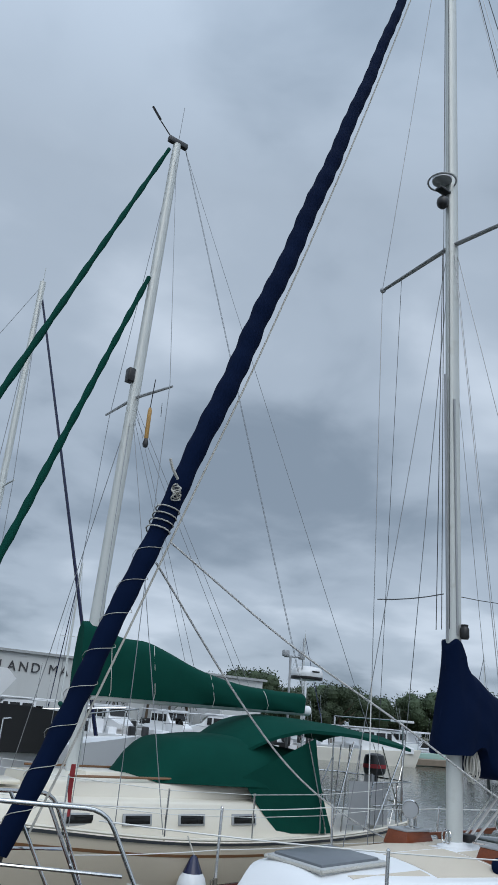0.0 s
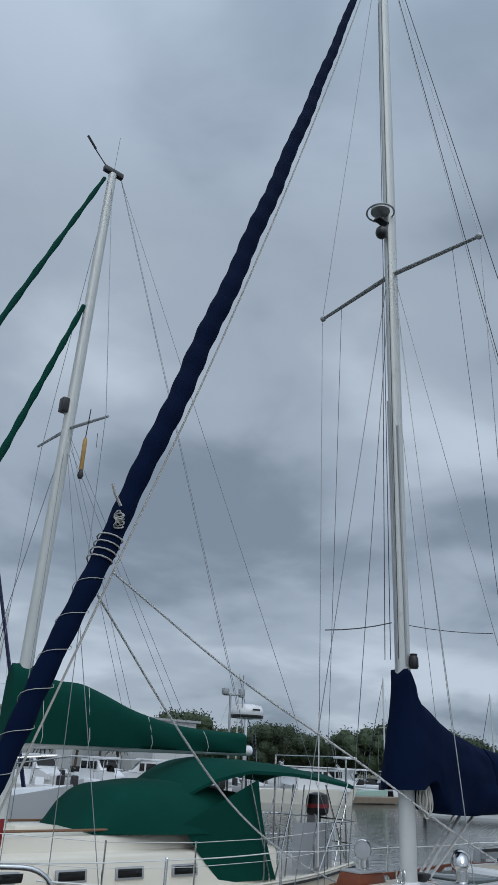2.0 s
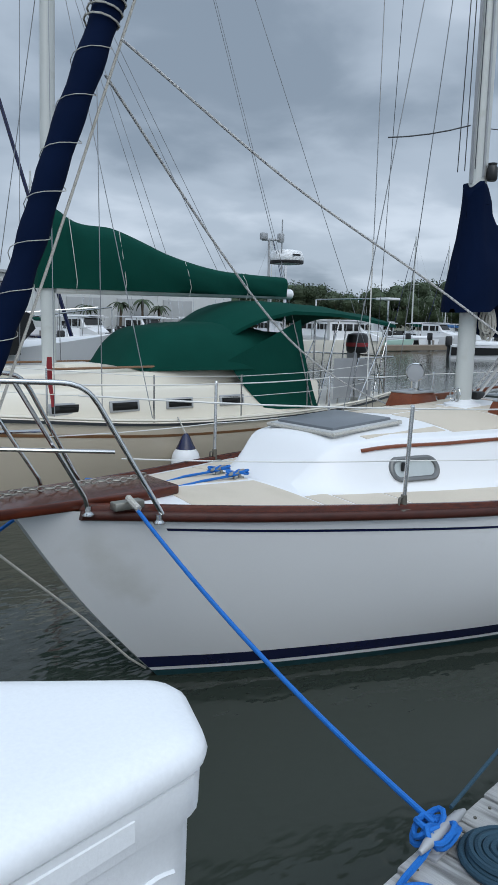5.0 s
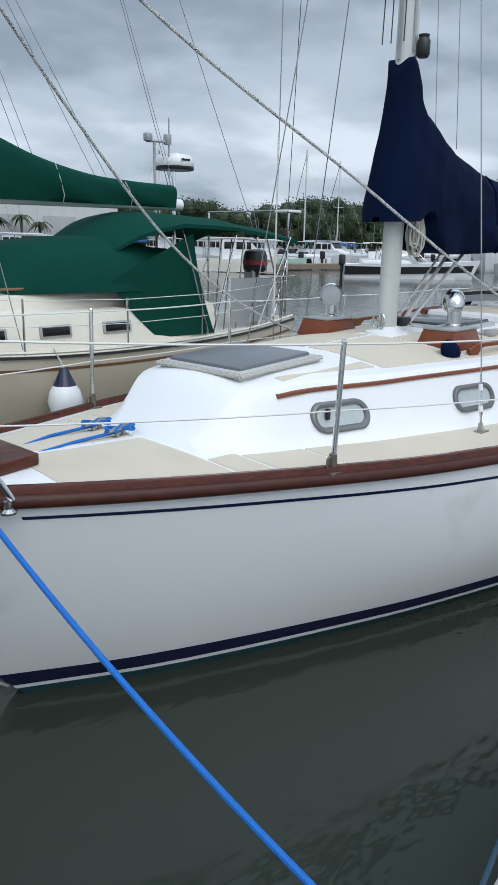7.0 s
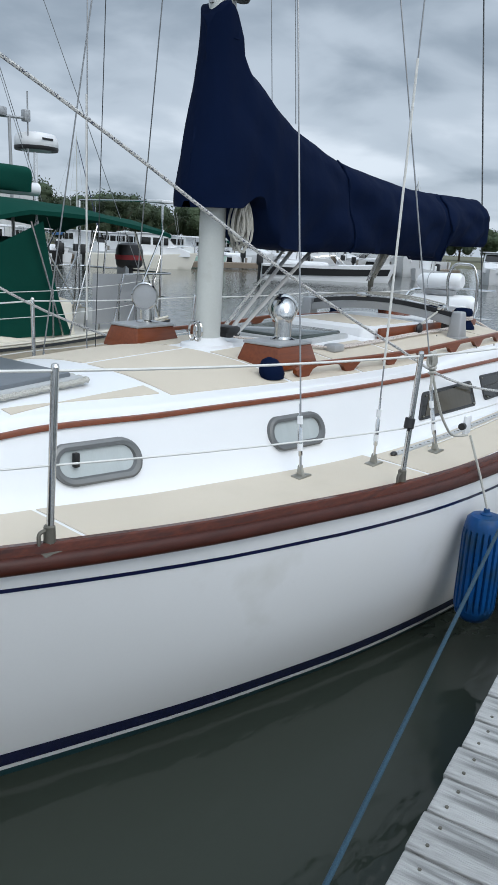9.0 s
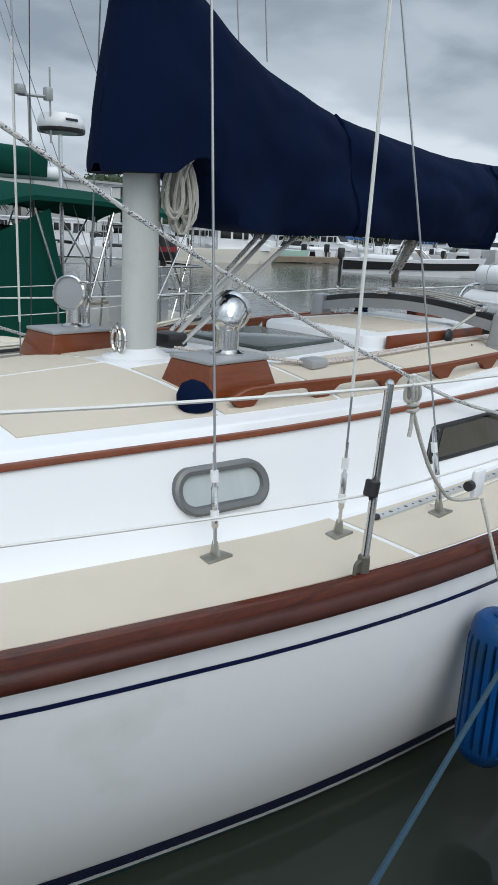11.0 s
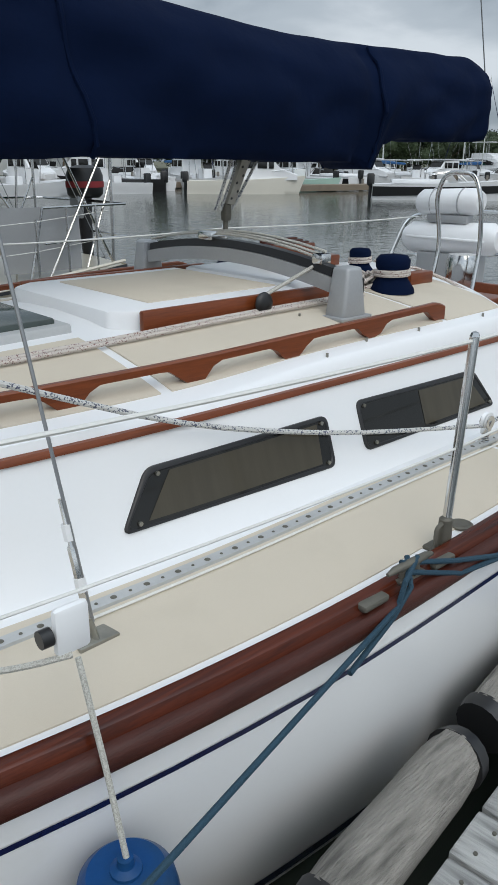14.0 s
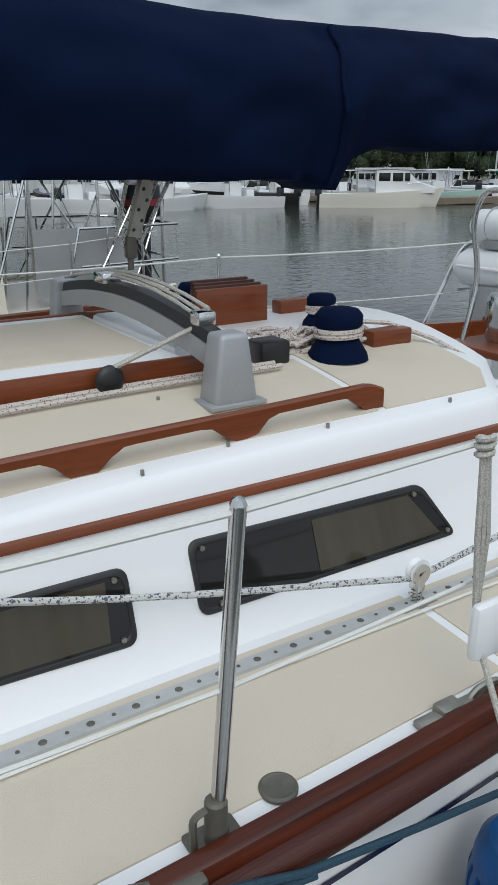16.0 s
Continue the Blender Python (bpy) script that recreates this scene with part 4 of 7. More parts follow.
kn = stay(0.216)
for k in range(5):
    a = k * 1.3
    g.tube([kn + Vector((-0.05 + 0.035 * math.cos(t + a), -0.10 + 0.02 * math.sin(2 * t + k), 0.022 * k - 0.05 + 0.022 * math.sin(t + a))) for t in lin(0, 6.3, 12)], 0.006, 5)
g.tube([kn + Vector((-0.05, -0.1, 0.1)), kn + Vector((-0.12, -0.12, 0.17)), kn + Vector((-0.15, -0.12, 0.24))], 0.012, 5)
g.ob("lashing", OLD_ROPE, jib, "pale cord wound round the sail")
g = Geo()
dm = Matrix.Translation(FA) @ fd.to_track_quat("Z", "Y").to_matrix().to_4x4()
g.lathe([(0.03, -0.1), (0.03, 0.0), (0.085, 0.005), (0.085, 0.02), (0.05, 0.025), (0.05, 0.12), (0.085, 0.125), (0.085, 0.14), (0.045, 0.15), (0.04, 0.28)], 20, dm)
for k in range(6):
    a = k * math.tau / 6
    Geo().tube([(0.083 * math.cos(a), 0.083 * math.sin(a), 0.0), (0.083 * math.cos(a), 0.083 * math.sin(a), 0.14)], 0.012, 6, m=dm).ob("cage_bar", BLACK, jib, "black cage bar")
g.ob("furling_drum", BLACK, jib, "black furling drum")
g = Geo()
g.tube([stay(t) + Vector((RJ(t) * 1.2 + 0.035, -0.03, 0)) for t in lin(0.03, 0.97, 30)], 0.008, 6)
g.ob("halyard", OLD_ROPE, jib, "slack pale rope beside the sail")

# ---- bow: platform, anchor roller, pulpit ----
g = Geo()
g.prism([(-4.62, -0.16), (-4.62, 0.16), (-4.3, 0.2), (-3.3, 0.26), (-3.05, 0.2), (-3.05, -0.2), (-3.3, -0.26), (-4.3, -0.2)], 1.215, 1.272, 0.012)
g.ob("bow_platform", WOOD, yacht, "varnished wooden bow platform")
g = Geo()
g.box(-4.78, -4.5, -0.07, 0.07, 1.2, 1.31, 0.02)
g.lathe([(0.05, -0.05), (0.07, -0.04), (0.04, 0.0), (0.07, 0.04), (0.05, 0.05)], 16, Matrix.Translation((-4.8, 0, 1.27)) @ Matrix.Rotation(radians(90), 4, "X"))
g.ob("anchor_roller", BLACK, yacht, "dark anchor roller at the platform end")
g = Geo()
g.tube([(-4.85, 0, 1.28), (-4.95, 0, 1.2), (-5.0, 0, 1.08), (-4.9, 0, 0.98)], [0.03, 0.04, 0.05, 0.03], 8, 0.5)
g.grid([[(-4.98 + 0.1 * t, s * 0.16 * (1 - t), 1.18 - 0.22 * t) for s in (-1, 0, 1)] for t in (0, 0.5, 1)])
g.ob("anchor", BLACK, yacht, "dark anchor on the roller")
g = Geo()
for k in range(30):
    x = -4.35 + k * 0.042
    tw = (k % 2) * 90
    m = Matrix.Translation((x, 0.06 + 0.03 * math.sin(k * 0.7), 1.29)) @ Matrix.Rotation(radians(tw), 4, "X")
    g.tube([(0.024 * math.cos(t), 0.013 * math.sin(t), 0) for t in lin(0, math.tau, 9)], 0.005, 5, m=m)
g.ob("anchor_chain", DULL, yacht, "galvanised anchor chain")


def bent(pts, n=5):
    """Rounds the corners of a tube's line."""
    pts = [Vector(p) for p in pts]
    out = [pts[0]]
    for i in range(1, len(pts) - 1):
        a, b, c = pts[i - 1], pts[i], pts[i + 1]
        r = min(0.13, (a - b).length * 0.45, (c - b).length * 0.45)
        p, q = b + (a - b).normalized() * r, b + (c - b).normalized() * r
        for k in range(n + 1):
            t = k / n
            out.append(p * (1 - t) ** 2 + b * 2 * t * (1 - t) + q * t * t)
    return out + [pts[-1]]


pul = Geo()
for s in (-1, 1):
    pul.tube(bent([(-4.72, s * 0.02, 1.965), (-4.7, s * 0.2, 1.965), (-3.76, s * 0.42, 1.92), (-3.36, s * 0.5, 1.2)]), 0.0145, 10)
    pul.tube([(-4.71, s * 0.16, 1.95), (-4.66, s * 0.17, 1.64), (-4.42, s * 0.17, 1.26)], 0.0125, 8)
    pul.tube([(-4.66, s * 0.17, 1.64), (-3.62, s * 0.45, 1.56)], 0.011, 8)
    pul.tube([(-4.1, s * 0.34, 1.93), (-3.72, s * 0.3, 1.3), (-3.70, s * 0.3, 1.22)], 0.0125, 8)
    for x, y, z in ((-3.38, 0.5, 1.15), (-4.42, 0.17, 1.275), (-3.7, 0.3, 1.2)):
        pul.lathe([(0.035, 0), (0.035, 0.008), (0.018, 0.02), (0.018, 0.05)], 12, Matrix.Translation((x, s * y, z)))
pul.tube([(-4.66, -0.17, 1.64), (-4.66, 0.17, 1.64)], 0.011, 8)
pul.ob("pulpit", STEEL, yacht, "stainless steel bow pulpit")

# ---- stanchions and lifelines ----
# foot x, y and top x, y, z
STANCH = [(-1.926, 0.985, -1.906, 1.0, 1.756), (-0.183, 1.436, -0.17, 1.46, 1.722), (1.577, 1.572, 1.63, 1.566, 1.702), (3.3, 1.47, 3.33, 1.48, 1.72)]
for s in (-1, 1):
    for x, y, tx, ty_, tz in STANCH:
        z = deck_z(x, y)
        top = (tx, s * ty_, tz)
        g = Geo()
        g.tube([(x, s * y, z + 0.03), top], 0.0135, 12)
        g.ball(top[0], top[1], top[2], 0.0145, n=8)
        st = g.ob("stanchion", STEEL, yacht, "stainless steel stanchion")
        g = Geo()
        g.box(x - 0.05, x + 0.05, s * y - 0.04, s * y + 0.04, z - 0.004, z + 0.012, 0.005)
        g.lathe([(0.022, 0.01), (0.02, 0.095), (0.015, 0.1)], 12, Matrix.Translation((x, s * y, z)))
        g.tube(bent([(x - 0.045, s * y, z + 0.01), (x - 0.045, s * y, z + 0.08), (x - 0.015, s * y, z + 0.085)], 3), 0.007, 6)
        g.ob("stanchion_base", OLD_BRONZE, st, "weathered bronze base")
    pts_top = [(-3.8, s * 0.41, 1.86)] + [(tx, s * ty_, tz - 0.012) for x, y, tx, ty_, tz in STANCH] + [(5.1, s * 1.12, 1.74)]
    pts_low = [(-3.58, s * 0.45, 1.52)] + [((x + tx) / 2, s * (y + ty_) / 2, deck_z(x, y) + 0.31) for x, y, tx, ty_, tz in STANCH] + [(5.1, s * 1.12, 1.42)]
    for name, pts, r in (("upper_lifeline", pts_top, 0.0055), ("lower_lifeline", pts_low, 0.004)):
        line = [pts[0]]
        for a, b in zip(pts, pts[1:]):
            line += [tuple(p) for p in sag(a, b, 0.012, 7)][1:]
        Geo().tube(line, r, 6).ob(name, WHITE_WIRE, yacht, "white coated wire lifeline")

# pushpit at the stern
g = Geo()
for s in (-1, 1):
    g = Geo()
    g.tube(bent([(4.75, s * 1.25, 1.12), (5.05, s * 1.18, 1.75), (5.45, s * 0.95, 1.78), (5.55, s * 0.3, 1.78)]), 0.0145, 8)
    g.tube([(5.35, s * 1.0, 1.15), (5.4, s * 0.98, 1.78)], 0.0125, 8)
    g.tube([(5.02, s * 1.18, 1.43), (5.4, s * 0.97, 1.45), (5.52, s * 0.3, 1.45)], 0.0115, 8)
    g.ob("pushpit", STEEL, yacht, "stainless stern rail")

# ---- standing rigging ----
def rigging(name, a, b, r=0.0045, mat=WIRE, label="stainless rigging wire"):
    return Geo().tube([a, b], r, 6).ob(name, mat, yacht, label)


MH = (mast_x(14.2), 0, 14.2)
for s in (-1, 1):
    rigging("forward_lower_shroud", (-0.465, s * 1.035, 1.12), (mast_x(7.9) - 0.03, s * 0.06, 7.9))
    rigging("aft_lower_shroud", (0.569, s * 1.277, 1.12), (mast_x(7.9) + 0.03, s * 0.06, 7.9))
    rigging("upper_shroud", (0.052, s * 1.155, 1.12), (mast_x(8) + 0.05, s * 1.20, 8.0))
    rigging("cap_shroud", (mast_x(8) + 0.05, s * 1.20, 8.0), (MH[0], s * 0.06, 14.15))
    Geo().tube([(0.056, s * 1.1585, 1.6), (0.066, s * 1.169, 3.05)], 0.0065, 8).ob("shroud_cover", WHITE_WIRE, yacht, "white plastic shroud cover")
    for x, y, hx, hy, hz in ((-0.465, 1.035, mast_x(7.9) - 0.03, 0.06, 7.9), (0.569, 1.277, mast_x(7.9) + 0.03, 0.06, 7.9), (0.052, 1.155, mast_x(8) + 0.05, 1.2, 8.0)):
        a, b = Vector((x, s * y, deck_z(x, y))), Vector((hx, s * hy, hz))
        d = (b - a).normalized()
        g = Geo()
        g.tube([a + d * k for k in (0.05, 0.1, 0.11, 0.24, 0.25, 0.36)], [0.007, 0.007, 0.012, 0.012, 0.007, 0.006], 8)
        tb = g.ob("turnbuckle", STEEL, yacht, "bright turnbuckle")
        g = Geo()
        g.prism([(x - 0.055, s * y - 0.03), (x + 0.055, s * y - 0.03), (x + 0.045, s * y + 0.03), (x - 0.045, s * y + 0.03)], deck_z(x, y) - 0.004, deck_z(x, y) + 0.012, 0.004)
        g.tube([a + d * 0.005, a + d * 0.06], [0.026, 0.014], 8, 0.4)
        g.ob("chainplate", DULL, tb, "weathered chainplate")
        g = Geo()
        g.tube([a + d * 0.13, a + d * 0.165], 0.0145, 8)
        g.ob("tape", GEL, tb, "white tape wrapping")
        g = Geo()
        g.tube([a + d * 0.26, a + d * 0.30], 0.0135, 8)
        g.ob("tape", GEL, tb, "white tape wrapping")
for s in (-1, 1):
    rigging("backstay", (5.42, s * 0.35, 1.2), (MH[0] + 0.15, s * 0.03, 14.24), 0.006, DARK_WIRE)
rigging("topping_lift", (4.08, 0.0, 2.57), (MH[0] + 0.12, 0.02, 14.2), 0.004)
rigging("jackline", (0.65, -0.09, 2.9), (mast_x(7.7), -0.07, 7.7), 0.003)
rigging("jackline", (0.65, 0.09, 2.9), (mast_x(7.7), 0.07, 7.7), 0.003)
for x, y, zt in ((-0.13, -0.05, 13.6), (-0.13, 0.05, 12.9), (-0.35, 0.12, 8.0)):
    rigging("spare_halyard", (mast_x(3.5) - 0.12, y, 3.5), (mast_x(zt) - 0.08, y * 0.6, zt), 0.0045, DARK_WIRE, "dark slack halyard along the mast")
rigging("flag_halyard", (mast_x(8) + 0.04, 0.85, 8.0), (0.1, 1.12, 1.4), 0.003, DARK_WIRE, "thin flag halyard")
rigging("flag_halyard", (mast_x(8) + 0.04, -0.85, 8.0), (0.1, -1.08, 3.4), 0.003, DARK_WIRE, "thin flag halyard")
g = Geo()
g.tube(sag((-0.6, 0.45, 3.75), (-0.1, 0.02, 3.85), 0.02, 5), 0.006, 6)
g.tube(sag((0.1, -0.02, 3.85), (0.45, -0.75, 3.75), 0.02, 5), 0.004, 6)
g.ob("lazy_line", DARK_WIRE, yacht, "short dark line tied across the rigging")

# ---- jib sheets: flecked rope from the headsail to the track blocks ----
for s, y0 in ((-1, -0.09), (1, 0.09)):
    sheet = root("jib_sheet", (2.365, s * 1.222, 1.1), "grey flecked rope led aft from the furled headsail", "rope", "jib sheets")
    if s < 0:
        zs = curve((-3.36, 3.72), (-2.38, 3.14), (-1.2, 2.55), (-0.25, 2.01), (0.3, 1.745), (0.62, 1.61), (1.0, 1.458), (1.55, 1.308), (2.365, 1.185))
        ys = curve((-3.36, -0.09), (-1.2, -0.5), (0, -0.85), (0.6, -0.98), (1.0, -1.02), (1.55, -1.07), (2.365, -1.222))
    else:
        zs = curve((-3.36, 3.58), (-2.35, 2.8), (-1.3, 2.1), (0, 1.55), (1.2, 1.27), (2.365, 1.185))
        ys = curve((-3.36, 0.09), (-1.3, 0.8), (0, 1.08), (2.365, 1.222))
    Geo().tube([(x, ys(x), zs(x)) for x in lin(-3.36, 2.365, 40)], 0.0085, 8).ob("sheet_line", FLECK_ROPE, sheet)
    Geo().tube([(2.365, s * 1.222, 1.185), (3.4, s * 1.2, 1.3), (3.75, s * 1.2, 1.35)], 0.0085, 8).ob("sheet_tail", FLECK_ROPE, sheet)
    blk = root("sheet_block", (2.372, s * 1.222, 1.1), "steel spring block on the deck track", "block", "track blocks")
    g = Geo()
    for o in (-0.014, 0.014):
        g.lathe([(0.028, -0.003), (0.028, 0.003)], 16, Matrix.Translation((2.372, s * 1.222 + o, 1.2)) @ Matrix.Rotation(radians(90), 4, "X"))
    g.box(2.36, 2.384, s * 1.222 - 0.018, s * 1.222 + 0.018, 1.15, 1.21, 0.003)
    g.tube([(2.372 + 0.013 * math.cos(t), s * 1.222 + 0.013 * math.sin(t), 1.115 + t * 0.0016) for t in lin(0, 25, 40)], 0.003, 5)
    g.ob("cheek", STEEL, blk)
    Geo().lathe([(0.034, -0.01), (0.028, 0), (0.034, 0.01)], 16, Matrix.Translation((2.372, s * 1.222, 1.205)) @ Matrix.Rotation(radians(90), 4, "X")).ob("sheave", GEL, blk, "white sheave")
    Geo().box(2.312, 2.432, s * 1.222 - 0.025, s * 1.222 + 0.025, 1.09, 1.112, 0.005).ob("car", DULL, blk, "track car")

# deck track with its screw holes
for s in (-1, 1):
    g = Geo()
    ty = curve((0.3, 1.153), (1.0, 1.19), (1.8, 1.208), (2.4, 1.222), (3.4, 1.23))
    rows = []
    for x in lin(0.3, 3.4, 30):
        y, z = ty(x), deck_z(x, ty(x))
        rows.append([(x, s * (y + o), z + h) for o, h in ((-0.02, 0.0), (-0.019, 0.012), (0.019, 0.012), (0.02, 0.0))])
    g.grid(rows, True, True)
    tr = g.ob("genoa_track", PALE_ALU, yacht, "grey aluminium track along the side deck", smooth=20)
    g = Geo()
    for k in range(62):
        x = 0.34 + k * 0.05
        g.lathe([(0.0095 if k % 2 else 0.005, 0), (0.007 if k % 2 else 0.004, 0.0018)], 8, Matrix.Translation((x, s * ty(x), deck_z(x, ty(x)) + 0.0125)))
    tagged(g.ob("track_screws", OLD_BRONZE, tr, "screws and holes of the track"), kind="stuff")
    Geo().tube([(x, s * (ty(x) + 0.045), deck_z(x, ty(x)) + 0.008) for x in lin(0.6, 3.2, 20)], 0.004, 6).ob("deck_cord", WHITE_WIRE, yacht, "white cord lying along the track")
    Geo().ball(0.29, s * 1.153, deck_z(0.3, 1.153) + 0.012, 0.026, 0.018, 0.014).ob("track_end", BLACK, tr, "black end stop")

# mid cleat, filler plate, chock
def horn_cleat(name, x, y, z, turn, size, mat, parent, label):
    m = Matrix.Translation((x, y, z)) @ Matrix.Rotation(radians(turn), 4, "Z") @ Matrix.Diagonal((size, size, size, 1))
    g = Geo()
    g.tube([(-0.13, 0, 0.052), (-0.09, 0, 0.058), (0, 0, 0.055), (0.09, 0, 0.058), (0.13, 0, 0.052)], [0.008, 0.015, 0.019, 0.015, 0.008], 10, m=m)
    for k in (-0.04, 0.04):
        g.tube([(k, 0, 0), (k * 0.8, 0, 0.05)], [0.018, 0.013], 10, m=m)
    g.box(-0.075, 0.075, -0.022, 0.022, -0.004, 0.01, 0.004, m=m)
    return g.ob(name, mat, parent, label)


for s in (-1, 1):
    horn_cleat("mid_cleat", 1.33, s * 1.630, ZR(1.33) - 0.046, 2 * s, 0.72, OLD_BRONZE, yacht, "weathered bronze cleat on the rail")
    for x in (1.17, 1.47):
        Geo().box(x - 0.05, x + 0.05, s * 1.633 - 0.02, s * 1.633 + 0.02, ZR(x) - 0.062, ZR(x) - 0.041, 0.008).ob("rail_plate", OLD_BRONZE, yacht, "bronze chafe plate")
Geo().lathe([(0.038, 0), (0.038, 0.006), (0.032, 0.009), (0.028, 0.007), (0.008, 0.008)], 24, Matrix.Translation((1.732, -1.532, deck_z(1.732, 1.53)))).ob("filler_cap", OLD_BRONZE, yacht, "round bronze deck filler cap")
g = Geo()
g.box(2.06, 2.42, -1.57, -1.542, deck_z(2.2, 1.55) - 0.002, deck_z(2.2, 1.55) + 0.014, 0.004)
g.tube(bent([(2.2, -1.555, 1.075), (2.23, -1.555, 1.115), (2.3, -1.555, 1.115), (2.33, -1.555, 1.08)], 4), 0.009, 8)
g.box(2.12, 2.18, -1.575, -1.535, deck_z(2.2, 1.55), deck_z(2.2, 1.55) + 0.026, 0.006)
g.ob("rail_track", DULL, yacht, "short steel track with a padeye")

# foredeck cleats and blue lines
for y in (0.28, 0.07):
    horn_cleat("bow_cleat", -2.4, y, deck_z(-2.4, y) + 0.002, 20, 0.8, DULL, yacht, "grey horn cleat on the foredeck")
    ln = root("foredeck_line", (-2.45, y, 1.16), "blue mooring line made fast on a foredeck cleat", "rope", "foredeck lines")
    g = Geo()
    a = Vector((-2.4, y, deck_z(-2.4, y) + 0.03))
    g.tube([a + Vector((0.085 * math.sin(t), 0.03 * math.sin(2 * t), 0.015 + 0.012 * math.cos(t * 1.5))) for t in lin(0, 12.5, 40)], 0.008, 6)
    g.tube([a, a + Vector((-0.3, -0.02, -0.005)), (-3.0, y * 0.7 - 0.05, 1.20), (-3.42, -0.2 if y < 0.1 else 0.3, 1.26)], 0.009, 6)
    g.ob("rope", BLUE_ROPE, ln)
chock = Vector((-3.52, -0.41, 1.295))
Geo().box(-3.6, -3.42, -0.42, -0.35, 1.228, 1.273, 0.008).ob("bow_chock", DULL, yacht, "bronze bow chock")

# ---- dock lines ----
bow_line = root("bow_line", (-3.52, -2.53, DOCK_Z), "bright blue mooring line from the bow to the dock cleat", "rope")
Geo().tube(sag(chock, (-3.54, -2.50, 0.58), 0.075, 30), 0.011, 8).ob("line", BLUE_ROPE, bow_line)
Geo().tube(sag(chock, chock.lerp(Vector((-3.54, -2.5, 0.58)), 0.055), 0.0, 4), 0.018, 8).ob("chafe_sleeve", OLD_ROPE, bow_line, "tan leather chafe sleeve")
g = Geo()
rk = random.Random(8)
for k in range(7):
    o = Vector((-3.54 + rk.uniform(-0.03, 0.03), -2.51 + rk.uniform(-0.03, 0.03), DOCK_Z + 0.04 + 0.008 * k))
    a0 = rk.uniform(0, 6)
    Geo().tube([o + Vector((0.06 * math.cos(t + a0), 0.035 * math.sin(t + a0), 0.015 * math.sin(2 * t))) for t in lin(0, 6.28, 16)], 0.0105, 6).ob("turn", BLUE_ROPE, bow_line)
g.tube([(-3.56, -2.52, 0.56), (-3.66, -2.55, 0.54), (-3.76, -2.56, 0.52), (-3.9, -2.6, 0.515)], 0.0125, 6)
g.ob("tail", BLUE_ROPE, bow_line, "blue tail leading to the coil")


def coil(name, x, y, r, mat, label, wire=0.0125):
    c = root(name, (x, y, DOCK_Z), label, "rope")
    n = int(r / (wire * 1.95))
    pts = [(x + (0.012 + wire * 1.95 * t / math.tau) * math.cos(t), y + (0.012 + wire * 1.95 * t / math.tau) * math.sin(t), DOCK_Z + 0.016 + 0.006 * (1 - t / (n * math.tau))) for t in lin(0, n * math.tau, n * 26)]
    Geo().tube(pts, wire, 8).ob("coil", mat, c)
    pts = [(p[0] + 0.008, p[1], p[2] + 0.018) for p in pts[: int(len(pts) * 0.8)]]
    Geo().tube(pts, wire, 6).ob("upper_coil", mat, c)


coil("coiled_line", -3.83, -2.69, 0.145, BLUE_ROPE, "bright blue mooring line coiled flat on the dock")
coil("coiled_line", -3.42, -2.70, 0.15, TEAL_ROPE, "faded dark blue line coiled flat on the dock")
dock_cleat = root("dock_cleat", (-3.53, -2.53, DOCK_Z), "galvanised horn cleat bolted to the dock", "cleat")
horn_cleat("cleat_body", -3.53, -2.53, DOCK_Z + 0.004, 8, 1.15, GREY_ALU, dock_cleat, "")
small_cleat = root("dock_bolt", (-4.44, -2.56, DOCK_Z), "rusty mooring bolt by the dock box", "bolt")
horn_cleat("bolt_body", -4.42, -2.6, DOCK_Z + 0.008, 30, 0.7, BLACK, small_cleat, "")

spring = root("spring_line", (1.33, -1.63, 1.1), "faded teal spring line from the mid cleat to the dock", "rope")
a = (1.24, -1.665, 1.06)
Geo().tube([(1.36, -1.63, 1.15), (1.27, -1.66, 1.12), a] + sag(a, (-3.45, -2.50, 0.6), 0.0, 30)[1:], 0.0078, 8).ob("line", TEAL_ROPE, spring)
Geo().tube([(1.34, -1.61, 1.15), (1.29, -1.665, 1.10), (1.22, -1.668, 1.04), (1.0, -1.71, 1.0)], 0.0078, 8).ob("strand", TEAL_ROPE, spring)
stern_spring = root("aft_spring_line", (1.4, -1.63, 1.1), "faded teal line from the mid cleat running aft", "rope")
Geo().tube([(1.3, -1.62, 1.15), (1.5, -1.665, 1.10), (1.68, -1.69, 1.06)] + sag((1.72, -1.695, 1.055), (5.2, -1.62, 0.6), 0.06, 14)[1:], 0.0078, 8).ob("line", TEAL_ROPE, stern_spring)
Geo().tube([(1.3, -1.64, 1.13), (1.52, -1.672, 1.055), (1.70, -1.695, 1.05)], 0.0078, 8).ob("strand", TEAL_ROPE, stern_spring)
g = Geo()
g.tube([(-3.85, 0.15, 1.16), (-3.95, 0.3, 1.03), (-4.31, 0.32, 0.82), (-4.67, 0.34, 0.68), (-5.1, 0.5, 0.56), (-5.6, 0.7, 0.52)], 0.0115, 6)
tagged(g.ob("starboard_bow_line", BLUE_ROPE), "blue mooring line led across the bow to the dock", "rope")
snub = [(-4.31, 0.0, 1.2), (-4.04, 0.0, 0.93), (-3.6, 0.0, 0.5), (-3.29, 0.0, 0.16), (-3.17, 0.0, 0.06)]
tagged(Geo().tube(snub, 0.008, 6).ob("trailing_line", OLD_ROPE), "thin old line led from the bow platform down the stem", "rope")

